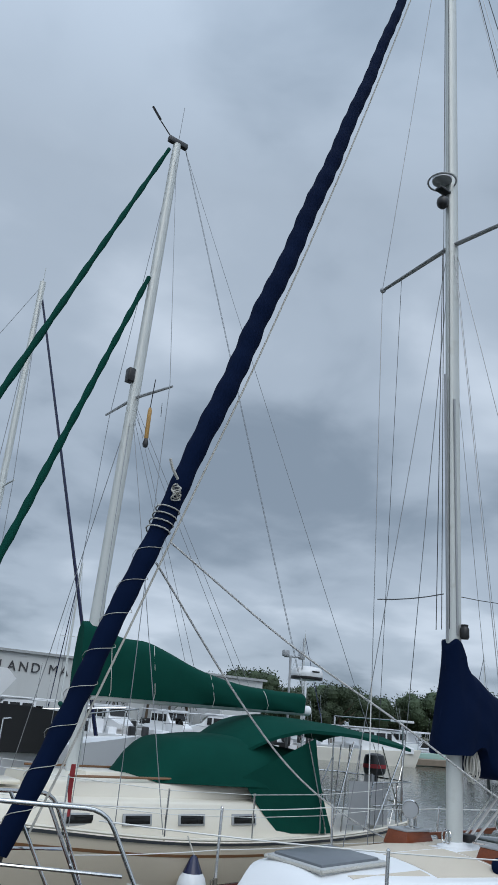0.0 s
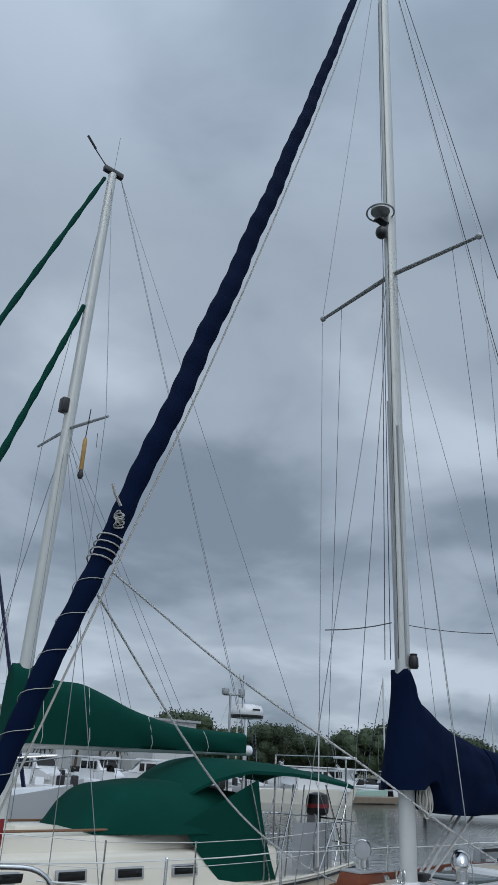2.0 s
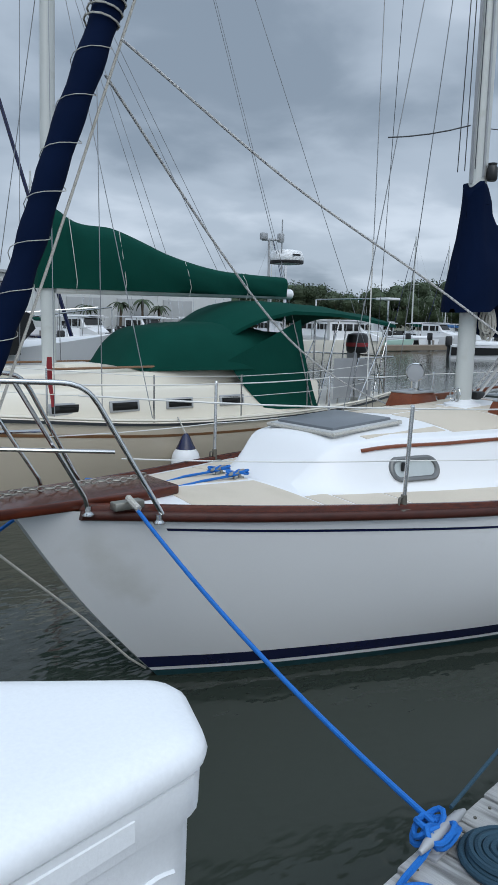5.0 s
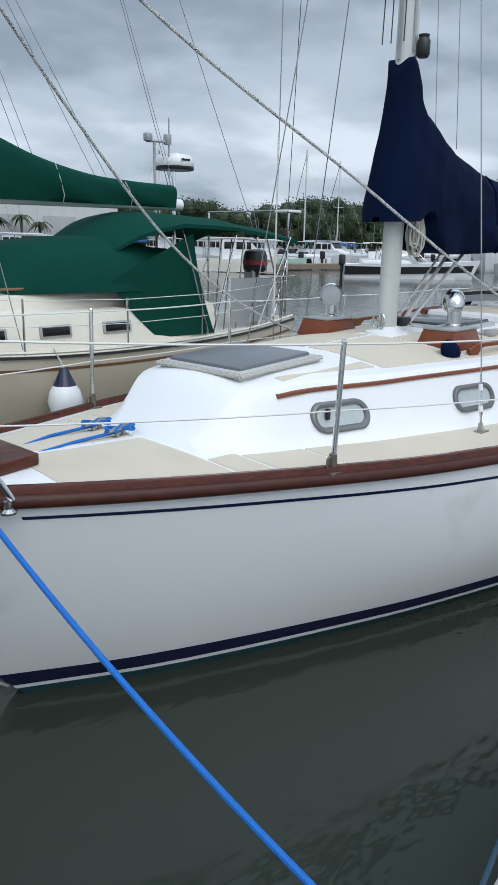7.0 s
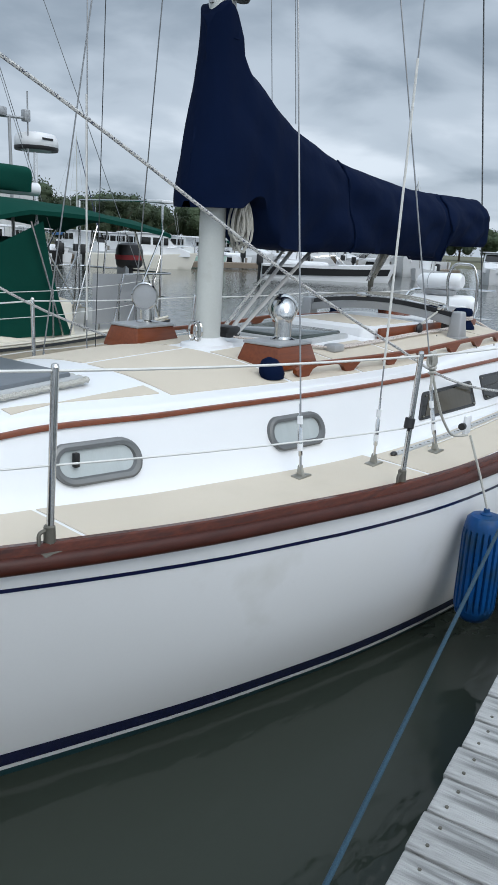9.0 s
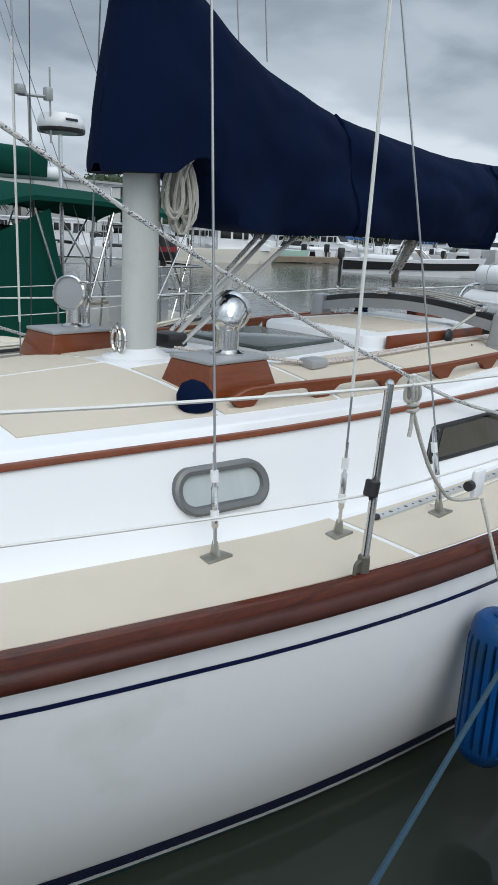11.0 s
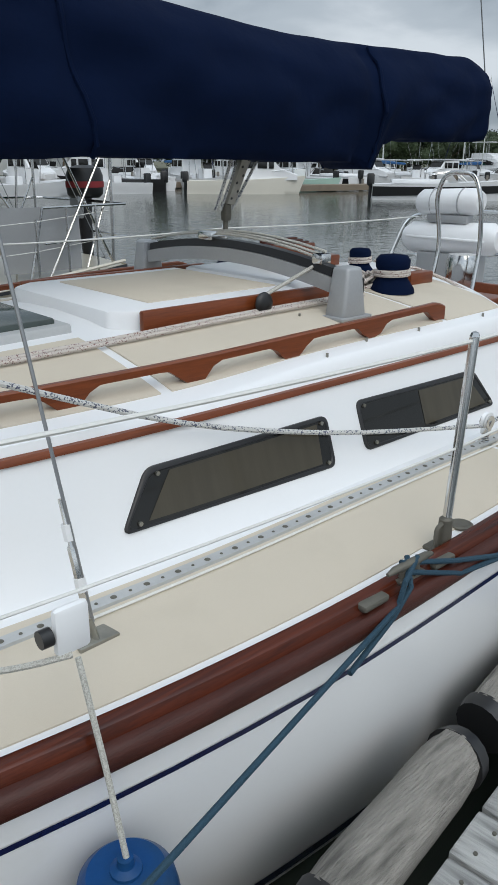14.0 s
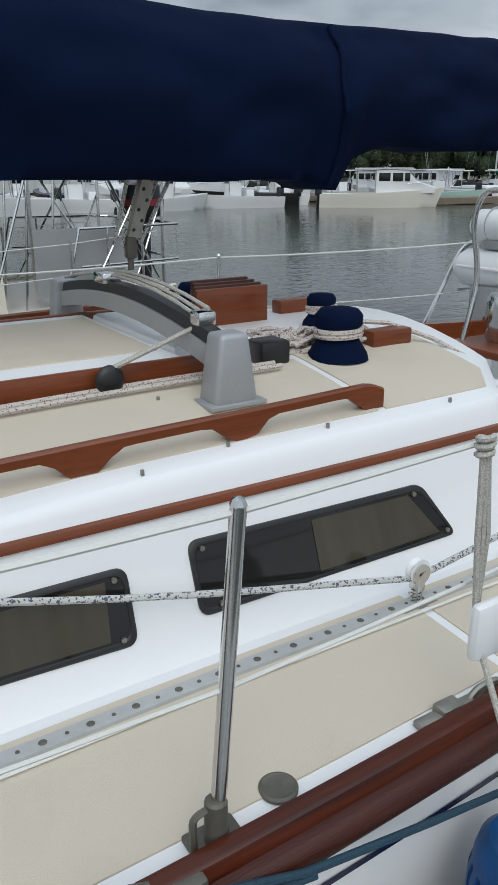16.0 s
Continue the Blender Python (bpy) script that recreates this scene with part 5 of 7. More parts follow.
# ---- fenders ----
def fender(x, y, top, r, length):
    f = root("fender", (x, y, top - length), "blue ribbed vinyl fender hanging against the hull", "fender", "fenders")
    prof = [(0.03, 0.0), (0.6, 0.015), (0.88, 0.05), (0.97, 0.085), (0.99, 0.1), (1.0, 0.12), (1.0, length - 0.13), (0.99, length - 0.1), (0.94, length - 0.075), (0.93, length - 0.06), (0.86, length - 0.025), (0.7, length - 0.006), (0.25, length)]
    rows = []
    for i, (k, h) in enumerate(prof):
        deep = 0.17 if 4 <= i <= 7 else 0.0
        row = []
        for q in range(180):
            a = math.tau * q / 180
            rr = r * k * (1 - deep * max(0.0, 1 - abs(math.sin(a * 10)) * 1.7) ** 0.7)
            row.append((x + rr * math.cos(a), y + rr * math.sin(a), top - length + h))
        rows.append(row)
    Geo().grid(rows, True, True).ob("body", FENDER, f, smooth=35)
    Geo().lathe([(0.034, 0), (0.032, 0.014), (0.018, 0.022), (0.016, 0.04)], 14, Matrix.Translation((x, y, top - 0.008))).ob("eye", FENDER, f, "moulded fender eye")
    return f


def fender_line(x, y, top, sx, sy, sz):
    ln = root("fender_line", (x, y, top), "weathered rope holding a fender from the lifeline", "rope", "fender lines")
    Geo().tube([(x, y, top + 0.03), ((x + sx) / 2, (y + sy) / 2 - 0.01, (top + sz) / 2), (sx, sy, sz)], 0.0068, 8).ob("line", OLD_ROPE, ln)
    return ln


fender(0.375, -1.685, 0.845, 0.112, 0.62)
ln = fender_line(0.377, -1.685, 0.845, 0.389, -1.535, 1.25)
g = Geo()
K = Vector((-0.028, -1.462, 1.622))
g.tube(bent([K, K + Vector((0.045, -0.01, -0.1)), K + Vector((0.13, -0.02, -0.24)), K + Vector((0.25, -0.03, -0.35)), K + Vector((0.34, -0.04, -0.37)), (0.385, -1.52, 1.25)], 5), 0.0068, 8)
g.tube([K, K + Vector((-0.008, -0.005, -0.05)), K + Vector((-0.018, -0.008, -0.085))], 0.007, 8)
for k in range(3):
    g.tube([K + Vector((-0.022 + 0.02 * k + 0.006 * math.sin(2 * t), 0.006 + 0.013 * math.cos(t), 0.062 + 0.034 * math.sin(t))) for t in lin(0, math.tau, 18)], 0.0068, 8)
g.tube([K + Vector((0.014 * math.cos(t), 0.014 * math.sin(t), 0.003 * t - 0.012)) for t in lin(0, 12, 30)], 0.0068, 8)
g.ob("tail", OLD_ROPE, ln, "tail knotted to the lifeline")
hg = root("fender_hanger", (0.39, -1.5, 1.29), "white plastic fender hanger clipped to the lifeline", "hanger", "fender hangers")
Geo().box(0.355, 0.432, -1.52, -1.497, 1.25, 1.355, 0.012).ob("plate", GEL, hg)
Geo().tube([(0.352, -1.505, 1.30), (0.328, -1.505, 1.30)], 0.019, 12).ob("roller", BLACK, hg, "black roller")
fender(2.16, -1.78, 0.94, 0.11, 0.62)
ln = fender_line(2.16, -1.77, 0.94, 2.19, -1.56, 1.3)
g = Geo()
for k in range(3):
    g.tube([(2.19 + 0.01 * k, -1.565 + 0.008 * k, 1.30), (2.17 + 0.014 * k, -1.565, 1.5), (2.165 + 0.006 * k, -1.56, 1.7)], 0.0065, 6)
g.tube([(2.17 + 0.014 * math.cos(t), -1.56 + 0.014 * math.sin(t), 1.665 + 0.0025 * t) for t in lin(0, 18, 40)], 0.0065, 6)
g.ob("tail", OLD_ROPE, ln, "hank of rope knotted to the lifeline")
hg = root("fender_hanger", (2.2, -1.57, 1.25), "white plastic fender hanger clipped to the lifeline", "hanger", "fender hangers")
Geo().box(2.16, 2.25, -1.6, -1.57, 1.23, 1.36, 0.014).ob("plate", GEL, hg)
clip = root("line_clip", (-0.21, -1.45, 1.4), "round black clip on the stanchion", "clip")
Geo().lathe([(0.02, -0.026), (0.024, -0.022), (0.024, 0.022), (0.02, 0.026)], 16, Matrix.Translation((-0.205, -1.455, 1.393)) @ Matrix.Rotation(radians(12), 4, "Y")).ob("clip_body", BLACK, clip)
Geo().tube([(-0.205, -1.455, 1.36), (-0.19, -1.45, 1.355), (-0.175, -1.447, 1.36)], 0.008, 6).ob("jaw", BLACK, clip, "black jaw round the tube")

# ---- mainsheet traveller and mast-base gear ----
TRAV_X = 2.13
tv = root("mainsheet_traveller", (TRAV_X, 0, 1.56), "arched grey aluminium traveller beam over the cabin top", "traveller")
ARCH = curve((-0.7, 1.70), (-0.5, 1.735), (0, 1.775), (0.5, 1.735), (0.7, 1.70))
g = Geo()
g.grid([[(TRAV_X + o, y, ARCH(y) + h) for o, h in ((-0.035, -0.06), (0.035, -0.06), (0.035, 0.0), (-0.035, 0.0))] for y in lin(-0.7, 0.7, 25)], True, True)
g.ob("beam", GREY_ALU, tv, smooth=30)
g = Geo()
g.grid([[(TRAV_X + o, y, ARCH(y) + h) for o, h in ((-0.03, 0.002), (0.03, 0.002), (0.022, 0.035), (-0.022, 0.035))] for y in lin(-0.62, 0.62, 25)], True, True)
g.ob("track", BLACK, tv, "black traveller track", smooth=30)
for s in (-1, 1):
    z = roof_z(TRAV_X, 0.68)
    g = Geo()
    bm = bmesh.new()
    a = [bm.verts.new((TRAV_X + x, s * 0.68 + y, z - 0.004)) for x, y in ((-0.07, -0.055), (0.07, -0.055), (0.07, 0.055), (-0.07, 0.055))]
    b = [bm.verts.new((TRAV_X + x, s * 0.68 + y, z + 0.20)) for x, y in ((-0.045, -0.042), (0.045, -0.042), (0.045, 0.042), (-0.045, 0.042))]
    bm.faces.new(a[::-1]), bm.faces.new(b)
    for i in range(4):
        bm.faces.new((a[i], a[(i + 1) % 4], b[(i + 1) % 4], b[i]))
    bmesh.ops.bevel(bm, geom=bm.edges[:], offset=0.016, segments=3, profile=0.5, affect="EDGES")
    g.bm(bm)
    g.box(TRAV_X - 0.09, TRAV_X + 0.09, s * 0.68 - 0.065, s * 0.68 + 0.065, z - 0.004, z + 0.01, 0.004)
    g.ob("foot", GREY_ALU, tv, "grey cast traveller foot")
g = Geo()
g.box(TRAV_X - 0.05, TRAV_X + 0.05, 0.1, 0.2, 1.80, 1.84, 0.01)
g.ob("traveller_car", STEEL, tv, "steel traveller car")
g = Geo()
g.box(TRAV_X - 0.03, TRAV_X + 0.03, -0.57, -0.51, 1.755, 1.80, 0.01)
g.ob("traveller_car", STEEL, tv, "steel traveller car")
g = Geo()
for o in (-0.012, 0.0, 0.014):
    g.tube(sag((TRAV_X + o, -0.55, 1.79 + o), (TRAV_X + o, 0.62, 1.77), -0.06, 9), 0.006, 6)
g.ob("control_line", OLD_ROPE, tv, "worn control lines along the traveller")
ms = root("mainsheet", (2.2, 0.13, 1.85), "mainsheet tackle of blocks and flecked rope below the boom", "tackle")
g = Geo()
for o in (-0.05, -0.02, 0.02, 0.05):
    g.tube([(2.2 + o, 0.15, 1.93), (2.3 + o * 2.0, 0.02, 2.3)], 0.0075, 6)
g.ob("fall", FLECK_ROPE, ms)
g = Geo()
g.box(2.19, 2.23, 0.125, 0.165, 1.88, 1.97, 0.01)
g.tube([(2.21, 0.15, 1.84), (2.21, 0.15, 1.9)], 0.012, 8)
g.ob("block", OLD_BRONZE, ms, "grey lower block")
sm = Matrix.Translation((2.215, 0.135, 1.96)) @ Matrix.Rotation(radians(20), 4, "X") @ Matrix.Rotation(radians(9), 4, "Y")
strap = Geo().box(-0.026, 0.026, -0.02, 0.02, 0.0, 0.36, 0.008, sm).ob("strap", DULL, ms, "grey perforated metal strap")
g = Geo()
for k in range(9):
    g.lathe([(0.007, 0), (0.005, 0.002)], 8, sm @ Matrix.Translation((0.012 if k % 2 else -0.01, -0.02, 0.03 + 0.037 * k)) @ Matrix.Rotation(radians(90), 4, "X"))
tagged(g.ob("strap_holes", BLACK, strap, "dark holes"), kind="stuff")

# winches under navy covers
for x, y, h, r in ((2.66, -0.50, 0.17, 0.078), (2.86, -0.14, 0.13, 0.055), (2.8, 0.82, 0.14, 0.06)):
    w = root("covered_winch", (x, y, roof_z(x, y)), "winch under a navy canvas cover with rope round it", "winch", "covered winches")
    z = roof_z(x, y) - 0.004
    rows = []
    for k, hh in ((1.35, 0.0), (1.3, 0.02), (0.95, h * 0.35), (0.82, h * 0.5), (1.0, h * 0.68), (1.0, h * 0.85), (0.8, h * 0.97), (0.3, h)):
        rows.append([(x + r * k * math.cos(a) * (1 + 0.05 * math.sin(4 * a + hh * 30)), y + r * k * math.sin(a), z + hh) for a in (math.tau * i / 20 for i in range(20))])
    Geo().grid(rows, True, True).ob("cover", CANVAS, w, "navy canvas cover", smooth=60)
    if y < 0:
        g = Geo()
        g.tube([(x + r * 0.97 * math.cos(t), y + r * 0.97 * math.sin(t), z + h * 0.42 + 0.0024 * t) for t in lin(0, 14, 48)], 0.009, 6)
        g.ob("rope_wrap", RED_ROPE, w, "red-flecked rope wound round it")

# rope clutch, spilled halyards, cleat blocks
cl = root("rope_clutch", (2.42, -0.45, 1.6), "dark grey rope clutch on the cabin top", "clutch")
Geo().box(2.36, 2.47, -0.50, -0.40, roof_z(2.42, 0.45) - 0.003, roof_z(2.42, 0.45) + 0.075, 0.012).ob("housing", BLACK, cl)
hal = root("halyard_tails", (2.55, -0.4, 1.6), "tangle of red-flecked halyard tails on the cabin top", "rope")
rh = random.Random(12)
for k in range(16):
    cx, cy = 2.48 + 0.018 * k, -0.33 + rh.uniform(-0.07, 0.07)
    z = roof_z(cx, cy) + 0.014 + 0.008 * (k % 4)
    a0, rr = rh.uniform(0, 6), rh.uniform(0.05, 0.1)
    Geo().tube([(cx + rr * 1.3 * math.cos(t + a0), cy + rr * 0.6 * math.sin(t + a0), z + 0.02 * math.sin(t * 2 + k)) for t in lin(0, 6.0, 16)], 0.009, 6).ob("loop", RED_ROPE, hal)
g = Geo()
g.tube([(2.63, -0.42, 1.72), (2.8, -0.4, 1.68), (2.95, -0.42, 1.66), (3.1, -0.5, 1.6), (3.2, -0.6, 1.53)], 0.009, 6)
g.ob("tail", RED_ROPE, hal)
hl = root("halyard_run", (1.2, -0.55, 1.6), "pair of red-flecked halyards led aft along the cabin top", "rope")
for o in (0.0, 0.035):
    Geo().tube([(0.12, -0.14 + o, 1.625), (0.62, -0.52 + o, roof_z(0.62, 0.5) + 0.02)] + [(x, -0.52 - 0.03 * (x - 0.6) / 1.8 + o * 1.2, roof_z(x, 0.54) + 0.02) for x in lin(0.8, 2.4, 14)], 0.008, 6).ob("halyard", RED_ROPE, hl)
tb = root("turning_block", (0.62, -0.52, 1.6), "grey turning block on the cabin top", "block", "deck blocks")
Geo().box(0.57, 0.69, -0.55, -0.46, roof_z(0.62, 0.5) - 0.003, roof_z(0.62, 0.5) + 0.045, 0.014).ob("block_body", GREY_ALU, tb)
tb = root("turning_block", (1.85, -0.5, 1.6), "small black block with a control line", "block", "deck blocks")
Geo().ball(1.85, -0.50, roof_z(1.85, 0.5) + 0.04, 0.045, 0.02, 0.045).ob("block_body", BLACK, tb)
Geo().tube([(1.85, -0.5, roof_z(1.85, 0.5) + 0.07), (2.18, -0.52, 1.77)], 0.008, 6).ob("control_tail", OLD_ROPE, tb)
for x, y in ((2.85, -0.45), (2.9, 0.2)):
    cb = root("teak_block", (x, y, roof_z(x, y)), "small varnished wooden block", "block", "wooden blocks")
    Geo().box(x - 0.02, x + 0.16, y - 0.035, y + 0.035, roof_z(x, y) - 0.003, roof_z(x, y) + 0.055, 0.008).ob("block_body", TEAK, cb)
g = Geo()
for x, y in ((1.75, 0.93), (2.0, 0.9), (2.3, 0.92), (2.75, 0.93), (1.95, 0.6), (2.15, 0.83)):
    z = roof_z(x, y)
    g.box(x - 0.004, x + 0.004, -y - 0.004, -y + 0.004, z - 0.002, z + 0.014, 0.001)
tagged(g.ob("snap_studs", DULL, yacht, "small canvas snap studs"), kind="stuff")

# washboards stacked on the far side, cockpit coamings
wb = root("washboards", (2.6, 0.12, 1.6), "stack of varnished mahogany washboards", "boards")
for k in range(4):
    Geo().box(2.44 + 0.01 * k, 2.76 - 0.012 * k, 0.08 + 0.03 * k, 0.104 + 0.03 * k, 1.585, 1.755 + 0.008 * k, 0.005).ob("washboard", TEAK if k == 0 else WOOD, wb)

g = Geo()
for s in (-1, 1):
    g.grid([[(x, s * (0.98 - 0.12 * (x - 3.2) + o), z) for o, z in ((-0.02, 1.08), (0.02, 1.08), (0.02, 1.36 - 0.04 * (x - 3.2)), (-0.02, 1.36 - 0.04 * (x - 3.2)))] for x in lin(3.2, 4.9, 8)], True, True)
g.box(4.85, 4.9, -0.8, 0.8, 1.08, 1.32, 0.01)
g.ob("cockpit_coaming", TEAK, yacht, "varnished mahogany cockpit coaming", smooth=30)
g = Geo()
g.box(3.3, 4.85, -0.8, 0.8, 0.55, 0.6)
for s in (-1, 1):
    g.box(3.3, 4.85, s * 0.86 - 0.03, s * 0.86 + 0.03, 0.55, 1.09)
    g.box(3.35, 4.85, s * 0.62 - 0.2, s * 0.62 + 0.2, 0.6, 0.92, 0.02)
g.box(4.85, 4.92, -0.85, 0.85, 0.55, 1.08)
g.box(3.24, 3.3, -0.9, 0.9, 0.55, 1.45)
g.ob("cockpit", GEL, yacht, "white cockpit well and seats", smooth=0)
for s in (-1,):
    Geo().box(3.45, 4.7, s * 0.62 - 0.18, s * 0.62 + 0.18, 0.92, 0.98, 0.025).ob("seat_cushion", CANVAS, yacht, "navy seat cushion")

# steering pedestal with its guard, and white canisters on the stern
pd = root("steering_pedestal", (4.25, 0.15, 0.6), "polished steel steering pedestal with a wooden drink shelf and hoop guard", "pedestal")
Geo().lathe([(0.12, 0.6), (0.1, 0.65), (0.085, 1.34), (0.1, 1.36), (0.105, 1.54), (0.09, 1.58)], 20, Matrix.Translation((4.3, 0.17, 0))).ob("column", STEEL, pd)
Geo().box(4.05, 4.4, -0.13, 0.36, 1.29, 1.335, 0.015).ob("shelf", TEAK, pd, "varnished shelf with cup holes")
g = Geo()
g.tube(bent([(4.15, 0.31, 1.33), (4.22, 0.30, 1.65), (4.15, 0.315, 1.95), (4.15, 0.26, 2.09), (4.15, 0.05, 2.09), (4.15, -0.01, 1.95), (4.22, 0.0, 1.65), (4.15, -0.01, 1.33)], 4), 0.0145, 10)
g.ob("guard", STEEL, pd, "stainless hoop guard")
cn = root("liferaft_canister", (5.0, 0.7, 1.5), "white fibreglass canister lashed to the stern rail", "canister", "stern canisters")
Geo().tube([(4.95, 1.0, 1.86), (4.95, 0.96, 1.86), (4.97, 0.52, 1.88), (4.97, 0.48, 1.88)], [0.07, 0.098, 0.098, 0.07], 18).ob("shell", GEL, cn)
for y in (0.62, 0.86):
    Geo().tube([(4.96 + 0.101 * math.cos(t), y, 1.87 + 0.101 * math.sin(t)) for t in lin(0, math.tau, 21)], 0.006, 5).ob("strap", GREY_ALU, cn, "grey strap")
Geo().box(4.9, 5.0, 0.55, 0.9, 1.72, 1.78, 0.01).ob("chock", GREY_ALU, cn, "grey chock between the canisters")
cn2 = root("liferaft_canister", (5.0, 0.7, 1.4), "long white canister below another on the stern rail", "canister", "stern canisters")
Geo().tube([(4.95, 1.1, 1.595), (4.95, 1.04, 1.595), (4.98, 0.36, 1.62), (4.98, 0.30, 1.62)], [0.08, 0.118, 0.118, 0.08], 18).ob("shell", GEL, cn2)
Geo().box(4.83, 5.1, 0.36, 1.04, 1.60, 1.62, 0.008).ob("seam", GEL, cn2, "raised flange round the middle")
Geo().box(4.87, 5.08, 0.45, 0.95, 1.12, 1.5, 0.02).ob("cradle", GREY_ALU, cn2, "grey cradle")

# halyard hank on the mast, and the boom vang ropes
hk = root("halyard_hank", (0.1, -0.08, 2.1), "coiled pale halyards hanging on the mast", "rope")
g = Geo()
rk = random.Random(4)
for k in range(13):
    x0, y0, ln_ = 0.10 + rk.uniform(-0.03, 0.07), -0.1 + rk.uniform(-0.03, 0.05), rk.uniform(0.1, 0.16)
    Geo().tube([(x0 + 0.032 * math.sin(t) + 0.01 * k / 6, y0 + 0.02 * math.cos(t * 1.5), 2.43 - ln_ + ln_ * math.cos(t)) for t in lin(0, math.tau, 14)], 0.0075, 5).ob("loop", OLD_ROPE, hk)
vg = root("boom_vang", (0.25, -0.05, 1.62), "boom vang of flecked rope from the mast foot to the boom", "tackle")
for a, b in (((0.16, -0.03, 1.64), (1.3, 0.02, 2.5)), ((0.2, -0.06, 1.63), (1.42, -0.03, 2.42))):
    Geo().tube([a, b], 0.017, 8, 0.45).ob("vang_strap", WEBBING, vg, "pale grey webbing strap")
for a, b in (((0.17, 0.03, 1.64), (1.15, 0.08, 2.40)), ((0.18, 0.05, 1.64), (1.2, 0.1, 2.4))):
    Geo().tube([a, b], 0.008, 6).ob("vang_fall", FLECK_ROPE, vg)
Geo().box(0.12, 0.24, -0.07, 0.07, 1.61, 1.68, 0.02).ob("vang_block", BLACK, vg, "black vang block")
pad = Geo()
for s in (-1, 1):
    pad.tube([(-0.11, s * 0.02 - 0.03 * math.cos(t), 1.66 + 0.055 * math.sin(t)) for t in lin(0, math.tau, 15)], 0.008, 6)
pad.ob("mast_ring", STEEL, mast, "steel ring at the mast foot")

# ---- dock box ----
db = root("dock_box", (-5.0, -2.5, DOCK_Z), "white fibreglass corner dock box with a rounded lid", "dock box")
FOOT = [(-4.52, -2.42), (-4.62, -2.69), (-5.247, -2.79), (-5.93, -2.38), (-5.88, -2.0), (-5.24, -1.90)]


def inset(poly, d):
    c = Vector((sum(p[0] for p in poly) / len(poly), sum(p[1] for p in poly) / len(poly)))
    return [tuple(Vector(p) + (c - Vector(p)).normalized() * d) for p in poly]


def soft_poly(poly, r, n=5):
    """The polygon with its corners rounded."""
    out = []
    for i in range(len(poly)):
        a, b, c = Vector(poly[i - 1]), Vector(poly[i]), Vector(poly[(i + 1) % len(poly)])
        p, q = b + (a - b).normalized() * r, b + (c - b).normalized() * r
        out += [tuple(p * (1 - t) ** 2 + b * 2 * t * (1 - t) + q * t * t) for t in lin(0, 1, n)]
    return out


def stack(profile, r=0.06):
    """Rows of the rounded footprint, from (inset, z)."""
    return [[(x, y, z) for x, y in soft_poly(inset(FOOT, d), r)] for d, z in profile]


Geo().grid(stack([(0.05, DOCK_Z + 0.005), (0.042, 0.9), (0.035, 1.18), (0.012, 1.2), (0.008, 1.29), (0.03, 1.297)]), True, True).ob("body", BOXWHITE, db, "white moulded body", smooth=40)
Geo().grid(stack([(0.03, 1.296), (-0.004, 1.303), (-0.010, 1.322), (-0.002, 1.345), (0.022, 1.363), (0.06, 1.373), (0.14, 1.379)], 0.07), True, True).ob("lid", BOXWHITE, db, "softly domed white lid", smooth=50)
a, b = Vector((*FOOT[1], 0)), Vector((*FOOT[2], 0))
d = (b - a).normalized()
nrm = Vector((d.y, -d.x, 0))
nrm = nrm if nrm.y < 0 else -nrm
for k in range(9):
    z0 = 1.08 - 0.055 * k
    Geo().tube([a + d * (0.08 + 0.40 * t) + nrm * (-0.028 - 0.008 * (1.17 - z0) / 0.67) + Vector((0, 0, z0 - 0.05 * t + 0.02 * math.sin(9 * t + 0.5 * k))) for t in lin(0, 1, 18)], 0.011, 6, 0.6).ob("moulded_wave", BOXWHITE, db, "wavy moulded relief")
Geo().grid([[a + d * t + nrm * o + Vector((0, 0, z)) for o, z in ((-0.03, 1.215), (-0.004, 1.225), (-0.003, 1.27), (-0.03, 1.285))] for t in (0.2, 0.24, 0.53, 0.56)], True, True).ob("hand_grip", BOXWHITE, db, "raised grip under the lid")
lm = Matrix.Translation(b + nrm * -0.004 - d * 0.035) @ Matrix.Rotation(math.atan2(d.y, d.x), 4, "Z")
latch = Geo().box(-0.016, 0.016, -0.006, 0.012, 1.17, 1.29, 0.004, lm).ob("latch", GREY_ALU, db, "grey rubber lid latch")
Geo().tube([lm @ Vector((-0.012, 0.016, 1.2)), lm @ Vector((-0.016, 0.02, 1.25)), lm @ Vector((-0.004, 0.016, 1.31)), lm @ Vector((0.012, 0.012, 1.3))], 0.005, 6).ob("wire", STEEL, latch, "bent wire loop")
Geo().lathe([(0.012, 0), (0.012, 0.006), (0.007, 0.009)], 10, Matrix.Translation((b.x - 0.03, b.y + 0.05, 1.3645))).ob("lid_screw", OLD_BRONZE, db, "small screw on the lid")
pb = root("pedestal_cabinet", (-5.5, -2.75, DOCK_Z), "small white plastic outlet cabinet standing against the dock box", "cabinet")
m = Matrix.Translation((*FOOT[2], 0)) @ Matrix.Rotation(math.atan2(0.41, -0.683) - math.pi, 4, "Z")
Geo().box(-0.56, -0.07, -0.115, -0.012, DOCK_Z, 1.2, 0.018, m).ob("cabinet_body", BOXWHITE, pb, "white plastic body")
Geo().grid([[m @ Vector((x, y, z)) for y, z in ((-0.012, 1.205), (-0.012, 1.232), (-0.10, 1.222), (-0.135, 1.195), (-0.14, 1.14), (-0.118, 1.14), (-0.112, 1.19))] for x in (-0.575, -0.565, -0.08, -0.07)], True, True).ob("flip_cover", BOXWHITE, pb, "hinged white cover with a lip", smooth=30)
Geo().box(-0.085, -0.06, -0.12, -0.085, 1.155, 1.21, 0.006, m).ob("hinge_ear", BOXWHITE, pb)
